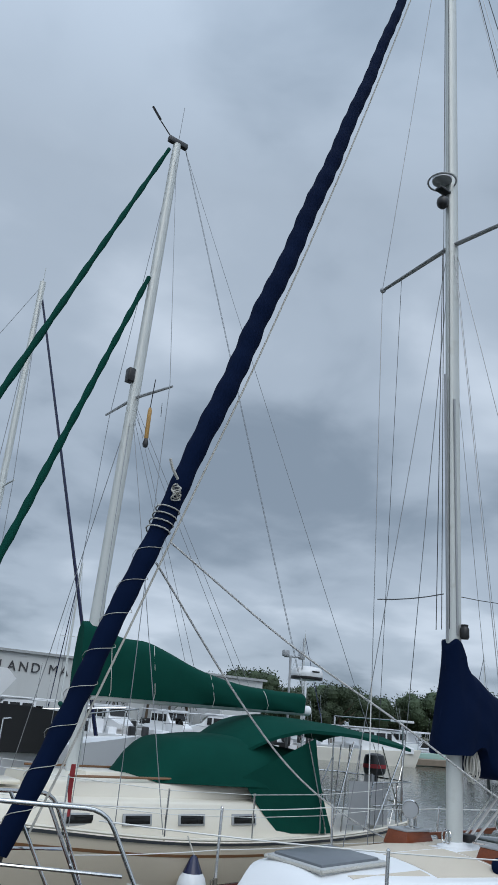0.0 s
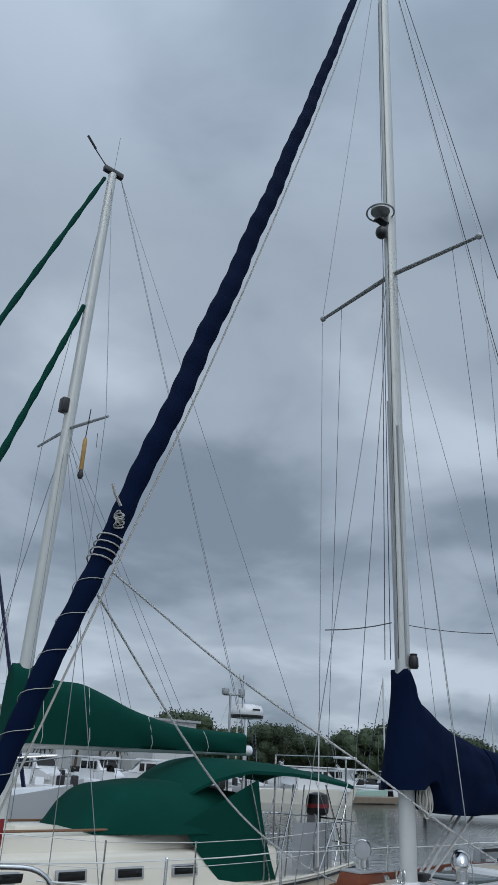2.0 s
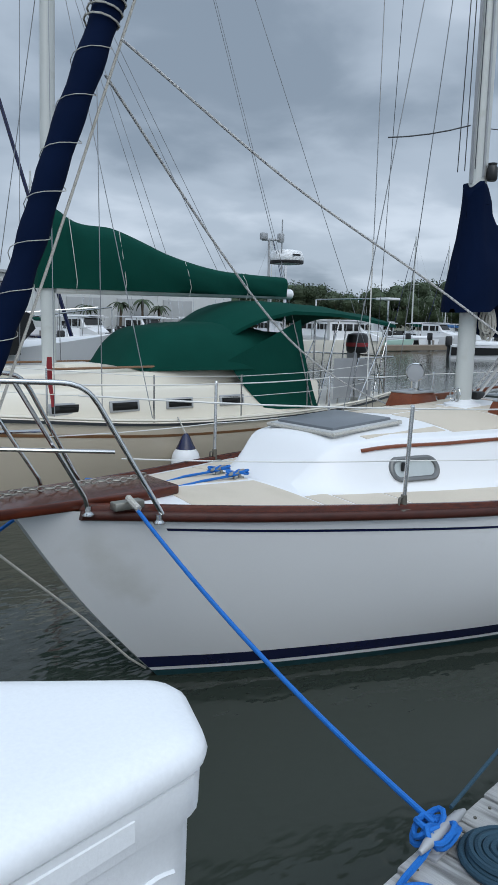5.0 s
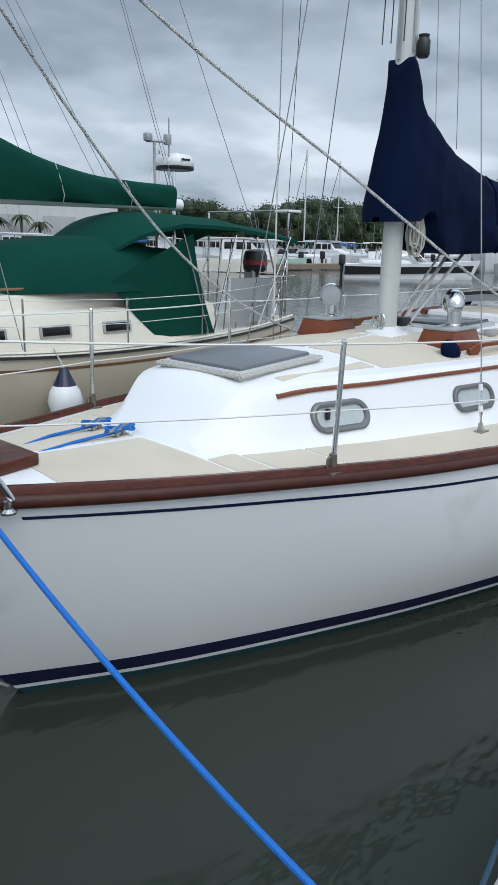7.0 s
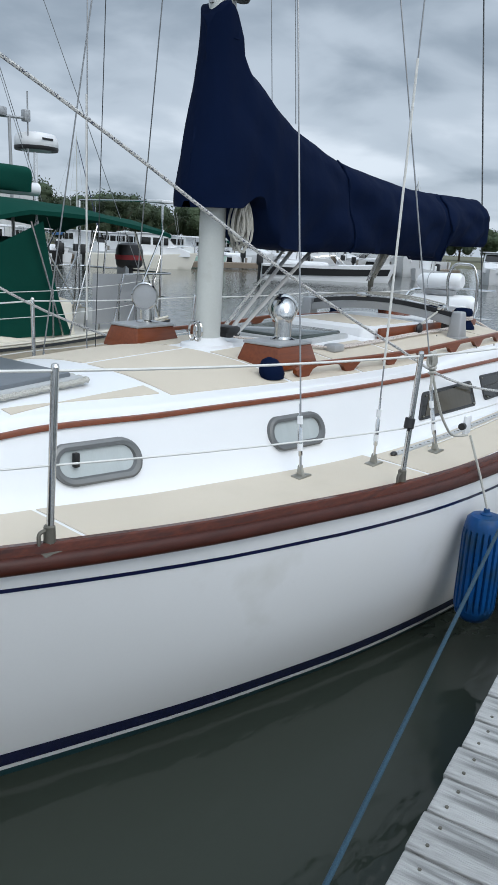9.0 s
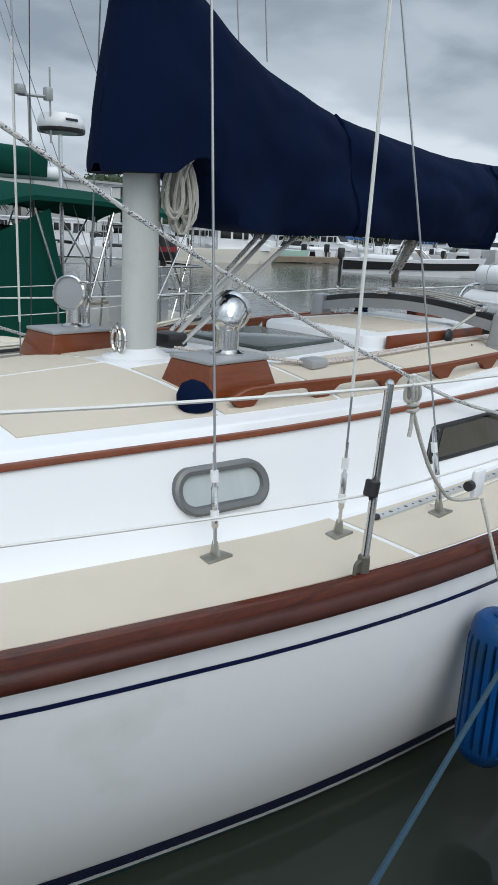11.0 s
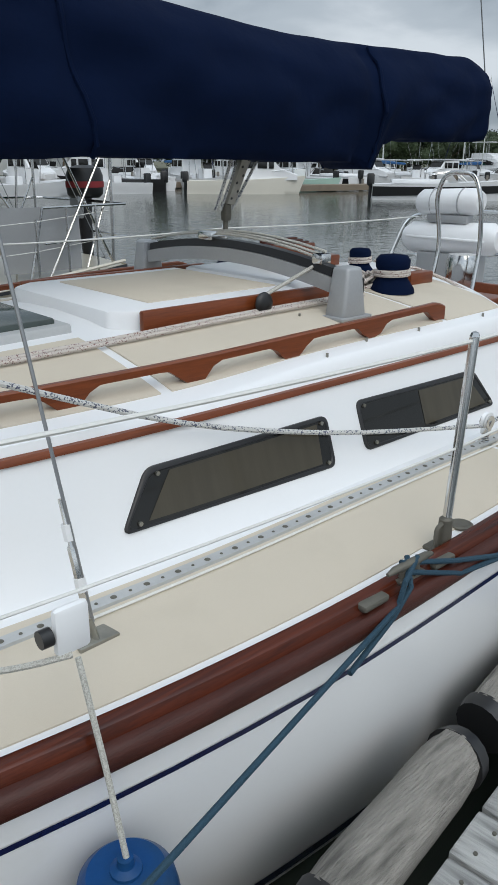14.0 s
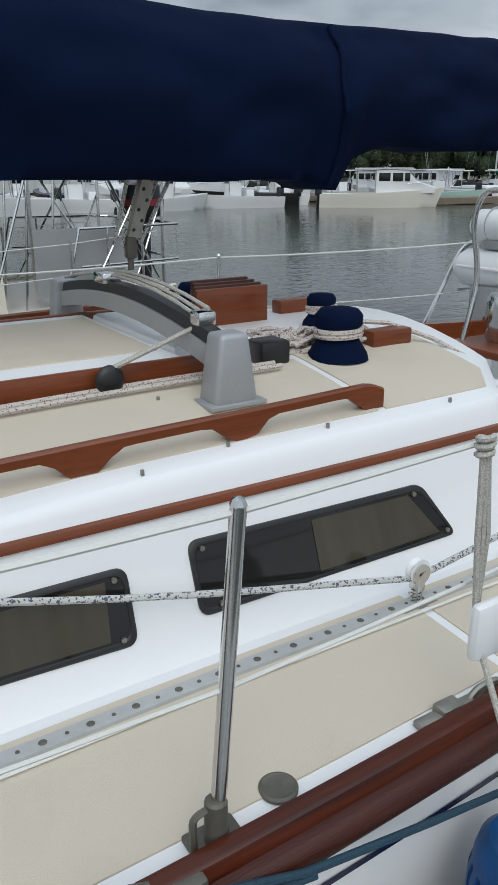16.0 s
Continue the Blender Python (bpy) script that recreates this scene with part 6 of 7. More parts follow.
Geo().box(-0.52, -0.12, -0.121, -0.116, 0.72, 1.12, 0.004, m).ob("front_panel", BOXWHITE, pb, "flat front panel")
Geo().box(-0.22, -0.15, -0.1235, -0.1212, 1.085, 1.11, 0.0, m).ob("sticker", YELLOW, pb, "faded yellow sticker")
Geo().box(-0.22, -0.16, -0.125, -0.1236, 1.093, 1.101, 0.0, m).ob("lettering", BLACK, pb, "dark bar of lettering")

# ---- the green-canvas sailboat in the next berth ----
gb = root("cruising_sailboat", (0, 5.8, -0.3), "cream sailing cruiser with green canvas moored in the next berth", "sailboat")
GY = 5.8
GS = curve((-5.6, 0.05), (-5.0, 0.45), (-4.0, 0.85), (-2.5, 1.22), (-1, 1.42), (0.5, 1.5), (2, 1.48), (3.5, 1.3), (4.7, 1.0))
GZ = curve((-5.6, 1.42), (-4, 1.30), (-2, 1.12), (-0.4, 0.99), (1.7, 0.96), (3.5, 1.02), (4.7, 1.1))


def gside(x, k, out=0.0):
    """k: 0 at the sheer, 1 at the water."""
    z = GZ(x) * (1 - k) - 0.25 * max(0, k - 1) * 4
    taper = 1 - 0.22 * k**1.6 - 0.5 * max(0.0, min(1.0, (-3.2 - x) / 2.4)) * k
    xx = x + 0.5 * k * max(0.0, min(1.0, (-2 - x) / 3.6)) ** 2 * 1.6
    return (xx, max(GS(x) * taper, 0.02) + out, z)


gx = lin(-5.6, 4.7, 46)
for name, k0, k1, n, out, mat, lab in (("hull", 0, 1.0, 10, 0, TAN_HULL, "tan hull"), ("bottom", 1.0, 1.3, 3, 0, NAVY_PAINT, "dark bottom paint"), ("rub_strake", 0.0, 0.035, 2, 0.025, DARK_WIRE, "dark rub strake"), ("cove_stripe", 0.15, 0.185, 2, 0.004, BROWN, "brown cove stripe"), ("boot_stripe", 0.87, 0.95, 2, 0.004, BROWN, "brown boot stripe")):
    g = Geo()
    for s in (-1, 1):
        g.grid([[(p[0], GY + s * p[1], p[2]) for p in (gside(x, k, out) for k in lin(k0, k1, n))] for x in gx])
    if name == "hull":
        e = [gside(4.7, k) for k in lin(0, 1, 6)]
        g.grid([[(p[0], GY + s * p[1], p[2]) for s in (-1, 0, 1)] for p in e])
    g.ob(name, mat, gb, lab, smooth=60)
g = Geo()
g.grid([[(x, GY + GS(x) * s, GZ(x) - 0.02 + 0.05 * (1 - s * s)) for s in lin(-0.99, 0.99, 9)] for x in gx])
g.ob("deck", CREAM, gb, "cream deck", smooth=50)
g = Geo()
g.tube([(x, GY - GS(x) + 0.03, GZ(x) + 0.03) for x in gx], 0.02, 6)
g.tube([(x, GY + GS(x) - 0.03, GZ(x) + 0.03) for x in gx], 0.02, 6)
g.ob("toe_rail", CREAM, gb, "cream toe rail")


def gcab(x, step):
    w = min(GS(x) - 0.38, 1.08) - 0.04 * step
    z0 = GZ(x) - 0.02
    top = (1.42, 1.62)[step] - (0.0 if x > -2.6 else (-2.6 - x) * 0.18)
    r = [(w + 0.05, z0), (w + 0.02, z0 + 0.1), (w - 0.02, top - 0.05), (w - 0.06, top - 0.01), (w * 0.6, top + 0.035), (0, top + 0.05)]
    return [(x, GY - y, z) for y, z in r] + [(x, GY + y, z) for y, z in r[-2::-1]]


for x0, x1, step, lab in ((-3.4, 2.9, 0, "cream lower cabin trunk"), (-1.9, 2.1, 1, "cream raised cabin top")):
    g = Geo()
    rows = [gcab(x, step) if step == 0 else [(p[0], GY + (p[1] - GY) * 0.82, p[2]) for p in gcab(x, 1)] for x in lin(x0, x1, 22)]
    g.grid(rows, False, True)
    g.ob("cabin", CREAM, gb, lab, smooth=40)
for x in (-1.45, -0.65, 0.2, 1.1):
    w = min(GS(x) - 0.38, 1.08)
    y = GY - w - 0.012
    m = Matrix.Translation((x, y, 1.19)) @ Matrix.Rotation(radians(-8), 4, "X")
    f = Geo().box(-0.22, 0.22, -0.012, 0.02, -0.075, 0.075, 0.012, m).ob("window", GREY_ALU, gb, "small grey-framed window")
    Geo().box(-0.185, 0.185, -0.018, -0.01, -0.05, 0.05, 0.004, m).ob("pane", DARKGLASS, f, "dark pane")
for s in (-1, 1):
    Geo().tube([(x, GY + s * 0.80, 1.70 if 0 else 1.675) for x in lin(-1.6, 1.6, 8)], 0.018, 6).ob("grab_rail", BROWN, gb, "wooden grab rail")
for x, y, w in ((-0.9, GY - 0.15, 0.28), (0.25, GY, 0.26), (-2.3, GY, 0.28)):
    Geo().box(x - w, x + w, y - w, y + w, 1.50, 1.71 if x > -2 else 1.56, 0.03).ob("hatch", CREAM, gb, "cream deck hatch")

# mast and rig
def gmx(z):
    return -1.2 + 0.024 * (z - 2.7) if z > 2.7 else -1.2


g = Geo()
g.grid([oval(gmx(z), GY, z, 0.1 * k, 0.075 * k, 14) for z, k in ((1.6, 1), (2.7, 1), (8, 1), (12, 0.9), (12.95, 0.8))], True, True)
gm = g.ob("mast", ALU, gb, "pale aluminium mast")
g = Geo()
g.tube([(gmx(7.5) + 0.02, GY - 0.02, 7.5), (gmx(7.5) + 0.14, GY - 1.06, 7.42)], [0.03, 0.02], 8)
g.tube([(gmx(7.5) + 0.02, GY + 0.02, 7.5), (gmx(7.5) + 0.02, GY + 1.1, 7.5)], [0.03, 0.02], 8)
g.ob("spreader", GREY_ALU, gm, "grey spreaders")
g = Geo()
h = gmx(12.95)
g.box(h - 0.2, h + 0.22, GY - 0.05, GY + 0.05, 12.93, 13.05, 0.02)
g.tube([(h - 0.1, GY, 13.0), (h - 0.5, GY, 13.35)], 0.012, 5)
g.tube([(h - 0.62, GY, 13.5), (h - 0.42, GY, 13.3)], 0.025, 5)
g.tube([(h + 0.02, GY, 13.0), (h + 0.05, GY, 13.9)], 0.004, 4)
g.ob("masthead_fitting", BLACK, gm, "dark masthead wind gear")
Geo().box(gmx(8.0) - 0.2, gmx(8) - 0.08, GY - 0.08, GY + 0.08, 7.75, 8.0, 0.02).ob("steaming_light", BLACK, gm, "dark steaming light")
g = Geo()
g.tube([(-1.1, GY, 2.72), (3.15, GY, 2.78)], 0.085, 12)
g.ob("boom", GEL, gb, "white boom")
gc = root("green_sail_cover", (0.8, GY, 2.75), "green canvas sail cover on the boom and mast", "sail cover")
GT = curve((-1.38, 3.74), (-1.05, 3.735), (-0.9, 3.64), (-0.2, 3.55), (0.2, 3.43), (0.605, 3.29), (1.1, 3.17), (1.53, 3.10), (2.27, 3.06), (2.98, 3.05))
rows = []
for x in lin(-1.38, 2.98, 46):
    zt, zb = GT(x), 2.70 + 0.03 * (x + 1.2) / 4
    r = []
    for s in (-1, 1):
        col = []
        for k in lin(0, 1, 10):
            w = (0.11 + 0.08 * math.sin(math.pi * min(1, (x + 1.4) / 3.5))) * (0.85 + 0.3 * math.sin(math.pi * k)) * (1 if k < 0.8 else math.sqrt(max(0.02, 1 - ((k - 0.8) / 0.2) ** 2)))
            col.append((x, GY + s * (w + 0.015 * math.sin(5 * x + 6 * k) * (1 - k)), zb + (zt - zb) * k))
        r += col if s < 0 else col[::-1]
    rows.append(r)
Geo().grid(rows, True, True).ob("canvas", GREEN, gc, smooth=70)
for x in (-0.95, -0.2, 0.9, 2.0):
    zt = GT(x)
    Geo().tube([(x, GY - 0.16, zt - 0.04), (x + 0.03, GY - 0.21, (zt + 2.8) / 2), (x + 0.09, GY - 0.2, 2.8), (x + 0.12, GY - 0.1, 2.66)], 0.005, 5).ob("tie", WHITE_WIRE, gc, "thin white tie")
for a, b, r0, r1, lab in (((-5.25, GY, 1.5), (gmx(12.8) - 0.15, GY, 12.75), 0.075, 0.04, "headsail furled under green canvas"), ((-3.72, GY, 1.5), (gmx(9.7) - 0.1, GY, 9.85), 0.075, 0.045, "staysail furled under green canvas")):
    j = root("furled_sail", a, lab, "sail", "furled green sails")
    A, B = Vector(a), Vector(b)
    pts = [A.lerp(B, t) for t in lin(0, 1, 60)]
    Geo().tube(pts, [r0 + (r1 - r0) * i / 59 + 0.008 * math.sin(i * 1.7) for i in range(60)], 9).ob("roll", GREEN, j, smooth=60)


def gline(a, b, r=0.006, mat=WIRE, name="rigging_wire"):
    return Geo().tube([a, b], r, 5).ob(name, mat, gb, "")


for s in (-1, 1):
    gline((-1.1, GY + s * 1.32, 1.05), (gmx(7.5) + 0.08, GY + s * 1.08, 7.46))
    gline((gmx(7.5) + 0.08, GY + s * 1.08, 7.46), (gmx(12.9), GY, 12.85))
    gline((-1.7, GY + s * 1.25, 1.1), (gmx(7.3), GY, 7.35))
    gline((-0.4, GY + s * 1.36, 1.05), (gmx(7.3), GY, 7.35))
    gline((gmx(7.4), GY + s * 0.06, 7.4), (0.6, GY + s * 0.12, 3.25), 0.004)
    gline((gmx(7.4), GY + s * 0.06, 7.4), (1.7, GY + s * 0.12, 3.1), 0.004)
    gline((4.5, GY + s * 0.9, 1.15), (gmx(12.9) + 0.2, GY, 12.9), 0.005)
gline((3.1, GY, 2.85), (gmx(12.9) + 0.2, GY, 12.95), 0.004)
gline((-0.85, GY - 0.6, 7.3), (-0.85, GY - 0.62, 7.05), 0.005, DARK_WIRE)
yb = root("wind_float", (-1.25, GY - 1.0, 6.2), "slim yellow foam marker hanging from a spreader", "marker")
Geo().lathe([(0.02, 6.44), (0.033, 6.48), (0.033, 6.92), (0.02, 6.97)], 10, Matrix.Translation((-1.25, GY - 1.0, 0))).ob("foam", YELLOW, yb)
g = Geo()
g.tube([(-1.25, GY - 1.0, 6.96), (-1.25, GY - 1.05, 7.44)], 0.008, 5)
g.lathe([(0.03, 6.32), (0.05, 6.37), (0.02, 6.48)], 8, Matrix.Translation((-1.25, GY - 1.0, 0)))
g.ob("cord", BLACK, yb, "dark cord and weight")

# dodger and bimini
dg = root("dodger", (1.3, GY, 1.6), "green canvas dodger over the companionway", "canvas top")
g = Geo()
P = curve((-0.35, 0.0), (-0.12, 0.36), (0.05, 0.49), (0.5, 0.58), (1.0, 0.63), (1.6, 0.62), (2.3, 0.5))
rows = []
for x in lin(-0.35, 2.5, 26):
    w = 0.8 + 0.3 * min(1, (x + 0.35) / 1.2)
    top = 1.66 + P(min(x, 2.3))
    lo = 1.62 if x < 1.4 else 1.62 - (x - 1.4) * 0.55
    r = []
    for a in lin(-90, 90, 17):
        k = math.sin(radians(a))
        zz = top - (top - max(lo, 1.0)) * abs(k) ** 5
        r.append((x + 0.12 * abs(k) ** 4, GY + w * (k if abs(k) < 0.9 else math.copysign(0.9 + (abs(k) - 0.9) * 0.8, k)) + 0.01 * noise.noise((x * 3, a / 20, 1)), zz))
    rows.append(r)
g.grid(rows)
g.ob("canopy", GREEN, dg, smooth=70)
for s in (-1, 1):
    g = Geo()
    g.grid([[(xb + (xt - xb) * k - 0.06 * math.sin(math.pi * k), GY + s * (1.12 + 0.02 * math.sin(3 * xb) - 0.06 * k), 1.0 + (zt - 1.0) * k) for k in lin(0, 1, 7)] for xb, xt, zt in zip(lin(1.75, 2.78, 9), lin(1.05, 2.42, 9), lin(1.75, 2.36, 9))])
    g.ob("side_curtain", GREEN, dg, "green side curtain", smooth=70)
bmn = root("bimini", (3.3, GY, 2.45), "green canvas bimini over the cockpit on a steel frame", "canvas top")
g = Geo()
rows = []
BT = curve((0.95, 2.16), (1.3, 2.40), (1.86, 2.62), (2.4, 2.655), (2.85, 2.64), (3.9, 2.55), (4.55, 2.46))
for x in lin(0.95, 4.55, 24):
    drop = 0.15 + 0.1 * max(0.0, 1 - (x - 0.95) / 1.75)
    half = 0.68 + 0.47 * min(1.0, (x - 0.95) / 1.1)
    r = []
    for k in lin(-1, 1, 15):
        r.append((x, GY + half * k, BT(x) - drop * abs(k) ** 2.6 + 0.018 * noise.noise((x * 2, k * 4, 2)) - 0.02 * abs(math.sin(2.9 * x)) ** 0.5))
    rows.append(r)
g.grid(rows).grid([[(p[0], p[1], p[2] - 0.02) for p in r] for r in rows])
for q in (-1, 0):
    g.grid([[p, (p[0], p[1], p[2] - 0.05)] for p in [r[q] for r in rows]])
g.ob("canopy", GREEN, bmn, smooth=70)
for x0, x1 in ((2.6, 2.2), (2.7, 3.2), (3.6, 4.4)):
    for s in (-1, 1):
        Geo().tube([(x0, GY + s * 1.2, 1.0), (x1, GY + s * 1.14, 2.35)], 0.014, 6).ob("frame_tube", STEEL, bmn, "stainless frame tube")

# rails, davits, wind gear at the stern
st_x = [-4.6, -3.2, -1.8, -0.4, 1.0, 2.3, 3.5]
for s in (-1, 1):
    for x in st_x:
        y = GY + s * (GS(x) - 0.07)
        Geo().tube([(x, y, GZ(x)), (x, y, GZ(x) + 0.62)], 0.013, 6).ob("stanchion", STEEL, gb, "")
    for hgt in (0.6, 0.31):
        Geo().tube([(x, GY + s * (GS(x) - 0.07), GZ(x) + hgt) for x in [-5.4] + st_x + [4.5]], 0.005, 5).ob("lifeline", WHITE_WIRE, gb, "")
for s in (-1, 1):
    Geo().tube([(3.4, GY + s * 1.2, 1.0), (3.6, GY + s * 1.2, 1.75), (4.75, GY + s * 0.95, 1.75), (4.8, GY, 1.75)], 0.016, 6).ob("stern_rail", STEEL, gb, "")
    Geo().tube([(3.6, GY + s * 1.2, 1.4), (4.75, GY + s * 0.95, 1.4), (4.8, GY, 1.4)], 0.013, 6).ob("stern_rail", STEEL, gb, "")
    Geo().tube([(4.6, GY + s * 0.9, 1.1), (4.62, GY + s * 0.9, 2.75)], 0.018, 6).ob("stern_rail", STEEL, gb, "")
    Geo().tube([(4.6, GY + s * 0.9, 1.1), (3.9, GY + s * 1.1, 2.3)], 0.014, 6).ob("stern_rail", STEEL, gb, "")
    Geo().tube([(4.2, GY + s * 1.0, 1.1), (4.6, GY + s * 0.9, 2.0)], 0.012, 6).ob("stern_rail", STEEL, gb, "")
    for x in (3.9, 4.3):
        Geo().tube([(x, GY + s * (1.2 - 0.2 * (x - 3.6)), 1.05), (x, GY + s * (1.2 - 0.2 * (x - 3.6)), 1.75)], 0.012, 6).ob("stern_rail", STEEL, gb, "")
Geo().tube([(4.62, GY - 0.9, 2.75), (4.62, GY + 0.9, 2.75)], 0.016, 6).ob("stern_rail", STEEL, gb, "")
g = Geo()
for x in (2.9, 3.1, 3.35):
    Geo().tube([(x, GY - 1.0, 1.0), (x + 0.1, GY - 1.05, 2.3)], 0.012, 6).ob("stern_rail", STEEL, gb, "")
g.grid([[(3.2 + 0.9 * t, GY - 1.05 + 0.01 * math.sin(9 * t), z) for z in (1.1, 1.4, 1.75)] for t in lin(0, 1, 8)])
g.ob("weather_cloth", GREY_ALU, gb, "grey weather cloth")
om = root("outboard_motor", (4.7, GY - 0.05, 1.2), "black outboard motor with a red band clamped to the stern rail", "outboard")
OY = GY - 0.05
Geo().grid([[(4.74 + r * 0.24 * math.cos(a) + 0.05, OY + r * 0.17 * math.sin(a), z) for a in (math.tau * k / 20 for k in range(20))] for r, z in ((0.75, 1.78), (0.95, 1.82), (1.0, 1.92), (0.98, 2.04), (0.85, 2.12), (0.4, 2.15))], True, True).ob("cowling", BLACK, om, smooth=50)
Geo().grid([[(4.79 + 0.243 * math.cos(a), OY + 0.174 * math.sin(a), z) for a in (math.tau * k / 20 for k in range(20))] for z in (1.9, 1.97)], True).ob("band", RED, om, "red band round the cowling")
Geo().tube([(4.76, OY, 1.8), (4.77, OY, 1.3), (4.78, OY, 1.02)], [0.075, 0.055, 0.05], 10, 1.4).ob("leg", BLACK, om, "black drive leg")
Geo().ball(4.8, OY, 0.98, 0.16, 0.05, 0.05).ob("gearcase", BLACK, om, "torpedo-shaped gearcase")
for k in range(3):
    a_k = math.tau * k / 3
    Geo().tube([(4.95, OY, 0.98), (4.96, OY + 0.1 * math.cos(a_k), 0.98 + 0.1 * math.sin(a_k))], [0.02, 0.045], 8, 0.25).ob("propeller_blade", BLACK, om)
Geo().box(4.62, 4.7, OY - 0.1, OY + 0.1, 1.55, 1.82, 0.015).ob("clamp_bracket", GREY_ALU, om, "grey clamp bracket")
sp = Geo()
sp.box(4.45, 4.75, GY - 1.05, GY - 0.75, 2.72, 2.76, 0.01, Matrix.Translation((0, 0, 0)))
sp.ob("solar_panel", GEL, gb, "small white panel on the frame")
rp = root("radar_pole", (3.73, GY + 0.75, 1.0), "pole with a white radar dome and antennas", "radar")
Geo().tube([(3.73, 6.6, 1.0), (3.73, 6.6, 3.35)], 0.03, 8).ob("pole", STEEL, rp)
Geo().lathe([(0.10, 3.34), (0.28, 3.37), (0.31, 3.42), (0.31, 3.5), (0.27, 3.58), (0.1, 3.61)], 24, Matrix.Translation((3.75, 6.6, 0))).ob("dome", GEL, rp, "white radar dome")
Geo().lathe([(0.305, 3.36), (0.312, 3.38), (0.312, 3.41)], 24, Matrix.Translation((3.75, 6.6, 0))).ob("dome_base", BLACK, rp, "dark dome base")
Geo().box(3.62, 3.8, 6.285, 6.291, 3.485, 3.515).ob("lettering", BLACK, rp, "dark bar of lettering")
g = Geo()
g.tube([(3.2, 6.4, 1.2), (3.2, 6.45, 3.75)], 0.022, 6)
g.tube([(3.05, 6.45, 3.72), (3.5, 6.45, 3.75)], 0.02, 6)
g.box(3.02, 3.14, 6.4, 6.5, 3.72, 3.84, 0.02)
g.box(3.42, 3.52, 6.4, 6.5, 3.7, 3.86, 0.02)
g.tube([(3.5, 6.45, 3.2), (3.5, 6.45, 4.1)], 0.012, 5)
g.ob("antenna_mast", GREY_ALU, rp, "grey antenna bracket")
fl = root("ensign", (-1.35, GY - 1.2, 1.4), "folded red flag on the rail", "flag")
Geo().grid([[(-1.75 + 0.06 * t + 0.02 * math.sin(6 * z), GY - 1.2 + 0.03 * math.sin(9 * z + t), z) for t in (0, 0.5, 1)] for z in lin(1.25, 1.85, 9)]).ob("cloth", RED, fl)
bf = root("round_fender", (-0.08, 4.22, 0.35), "white ball fender with a navy top hanging on the hull", "fender")
Geo().lathe([(0.02, 0.3), (0.17, 0.36), (0.2, 0.48), (0.17, 0.6), (0.1, 0.7)], 18, Matrix.Translation((-0.08, 4.14, 0))).ob("ball", GEL, bf)
Geo().lathe([(0.13, 0.66), (0.1, 0.72), (0.05, 0.83), (0.02, 0.86)], 18, Matrix.Translation((-0.08, 4.14, 0))).ob("top", NAVY_PAINT, bf, "navy top")
Geo().tube([(-0.08, 4.14, 0.85), (-0.08, 4.33, 1.05)], 0.01, 6).ob("lanyard", OLD_ROPE, bf, "pale lanyard")
bp = Geo()
for s in (-1, 1):
    bp.tube(bent([(-5.6, GY + s * 0.05, 2.02), (-5.2, GY + s * 0.3, 2.0), (-4.5, GY + s * 0.62, 1.95), (-4.3, GY + s * 0.66, 1.35)]), 0.015, 6)
    bp.tube([(-5.0, GY + s * 0.4, 1.98), (-5.0, GY + s * 0.4, 1.4)], 0.013, 6)
bp.ob("pulpit", STEEL, gb, "stainless pulpit")
bz = Geo()
bz.box(-3.2, -2.6, GY - 0.3, GY + 0.3, 1.3, 1.42, 0.05)
bz.ob("fore_hatch", GREEN, gb, "green hatch cover")

# the neighbour floats at its own waterline
for ob in list(bpy.data.objects):
    if ob.parent is None and ob.type == "EMPTY" and ob.name.split(".")[0] in ("cruising_sailboat", "green_sail_cover", "furled_sail", "wind_float", "dodger", "bimini", "outboard_motor", "radar_pole", "ensign", "round_fender"):
        ob.matrix_basis = Matrix.Translation((0, 0, -0.06)) @ ob.matrix_basis

# ---- other boats of the marina ----
def far_hull(L, B, F, mat, parent, label, chine=0.75, name="hull"):
    """A boat's hull with its bow towards +x, its middle at the origin."""
    g = Geo()
    xs = lin(-L / 2, L / 2, 18)
    for s in (-1, 1):
        rows = []
        for x in xs:
            t = (x + L / 2) / L
            b = B / 2 * (1 - max(0, (t - 0.45) / 0.55) ** 2.4) * (0.94 + 0.06 * min(1, t * 4))
            f = F * (0.85 + 0.35 * t * t)
            rows.append([(x - 0.14 * L * max(0, t - 0.6) * (f - z) / f, s * max(b * w, 0.01), z) for z, w in ((f, 1.0), (f * 0.6, 0.96), (f * 0.25, 0.88), (0.0, chine), (-0.25, chine * 0.5))])
        g.grid(rows)
    e = [(F * 0.85, 1.0), (F * 0.5, 0.96), (0.0, chine), (-0.25, chine * 0.5)]
    g.grid([[(-L / 2, s * B / 2 * 0.94 * w, z) for s in (-1, 1)] for z, w in e])
    rows = []
    for x in xs:
        t = (x + L / 2) / L
        b = B / 2 * (1 - max(0, (t - 0.45) / 0.55) ** 2.4) * (0.94 + 0.06 * min(1, t * 4))
        rows.append([(x, max(b, 0.01) * k, F * (0.85 + 0.35 * t * t) - 0.02) for k in (-1, 0, 1)])
    g.grid(rows)
    return g.ob(name, mat, parent, label, smooth=40)


def outboard(x, y, z, parent):
    g = Geo()
    g.box(x - 0.35, x + 0.12, y - 0.2, y + 0.2, z, z + 0.75, 0.1)
    g.tube([(x - 0.1, y, z + 0.1), (x - 0.15, y, z - 0.9)], [0.12, 0.09], 8)
    g.ob("outboard", BLACK, parent, "dark outboard motor")


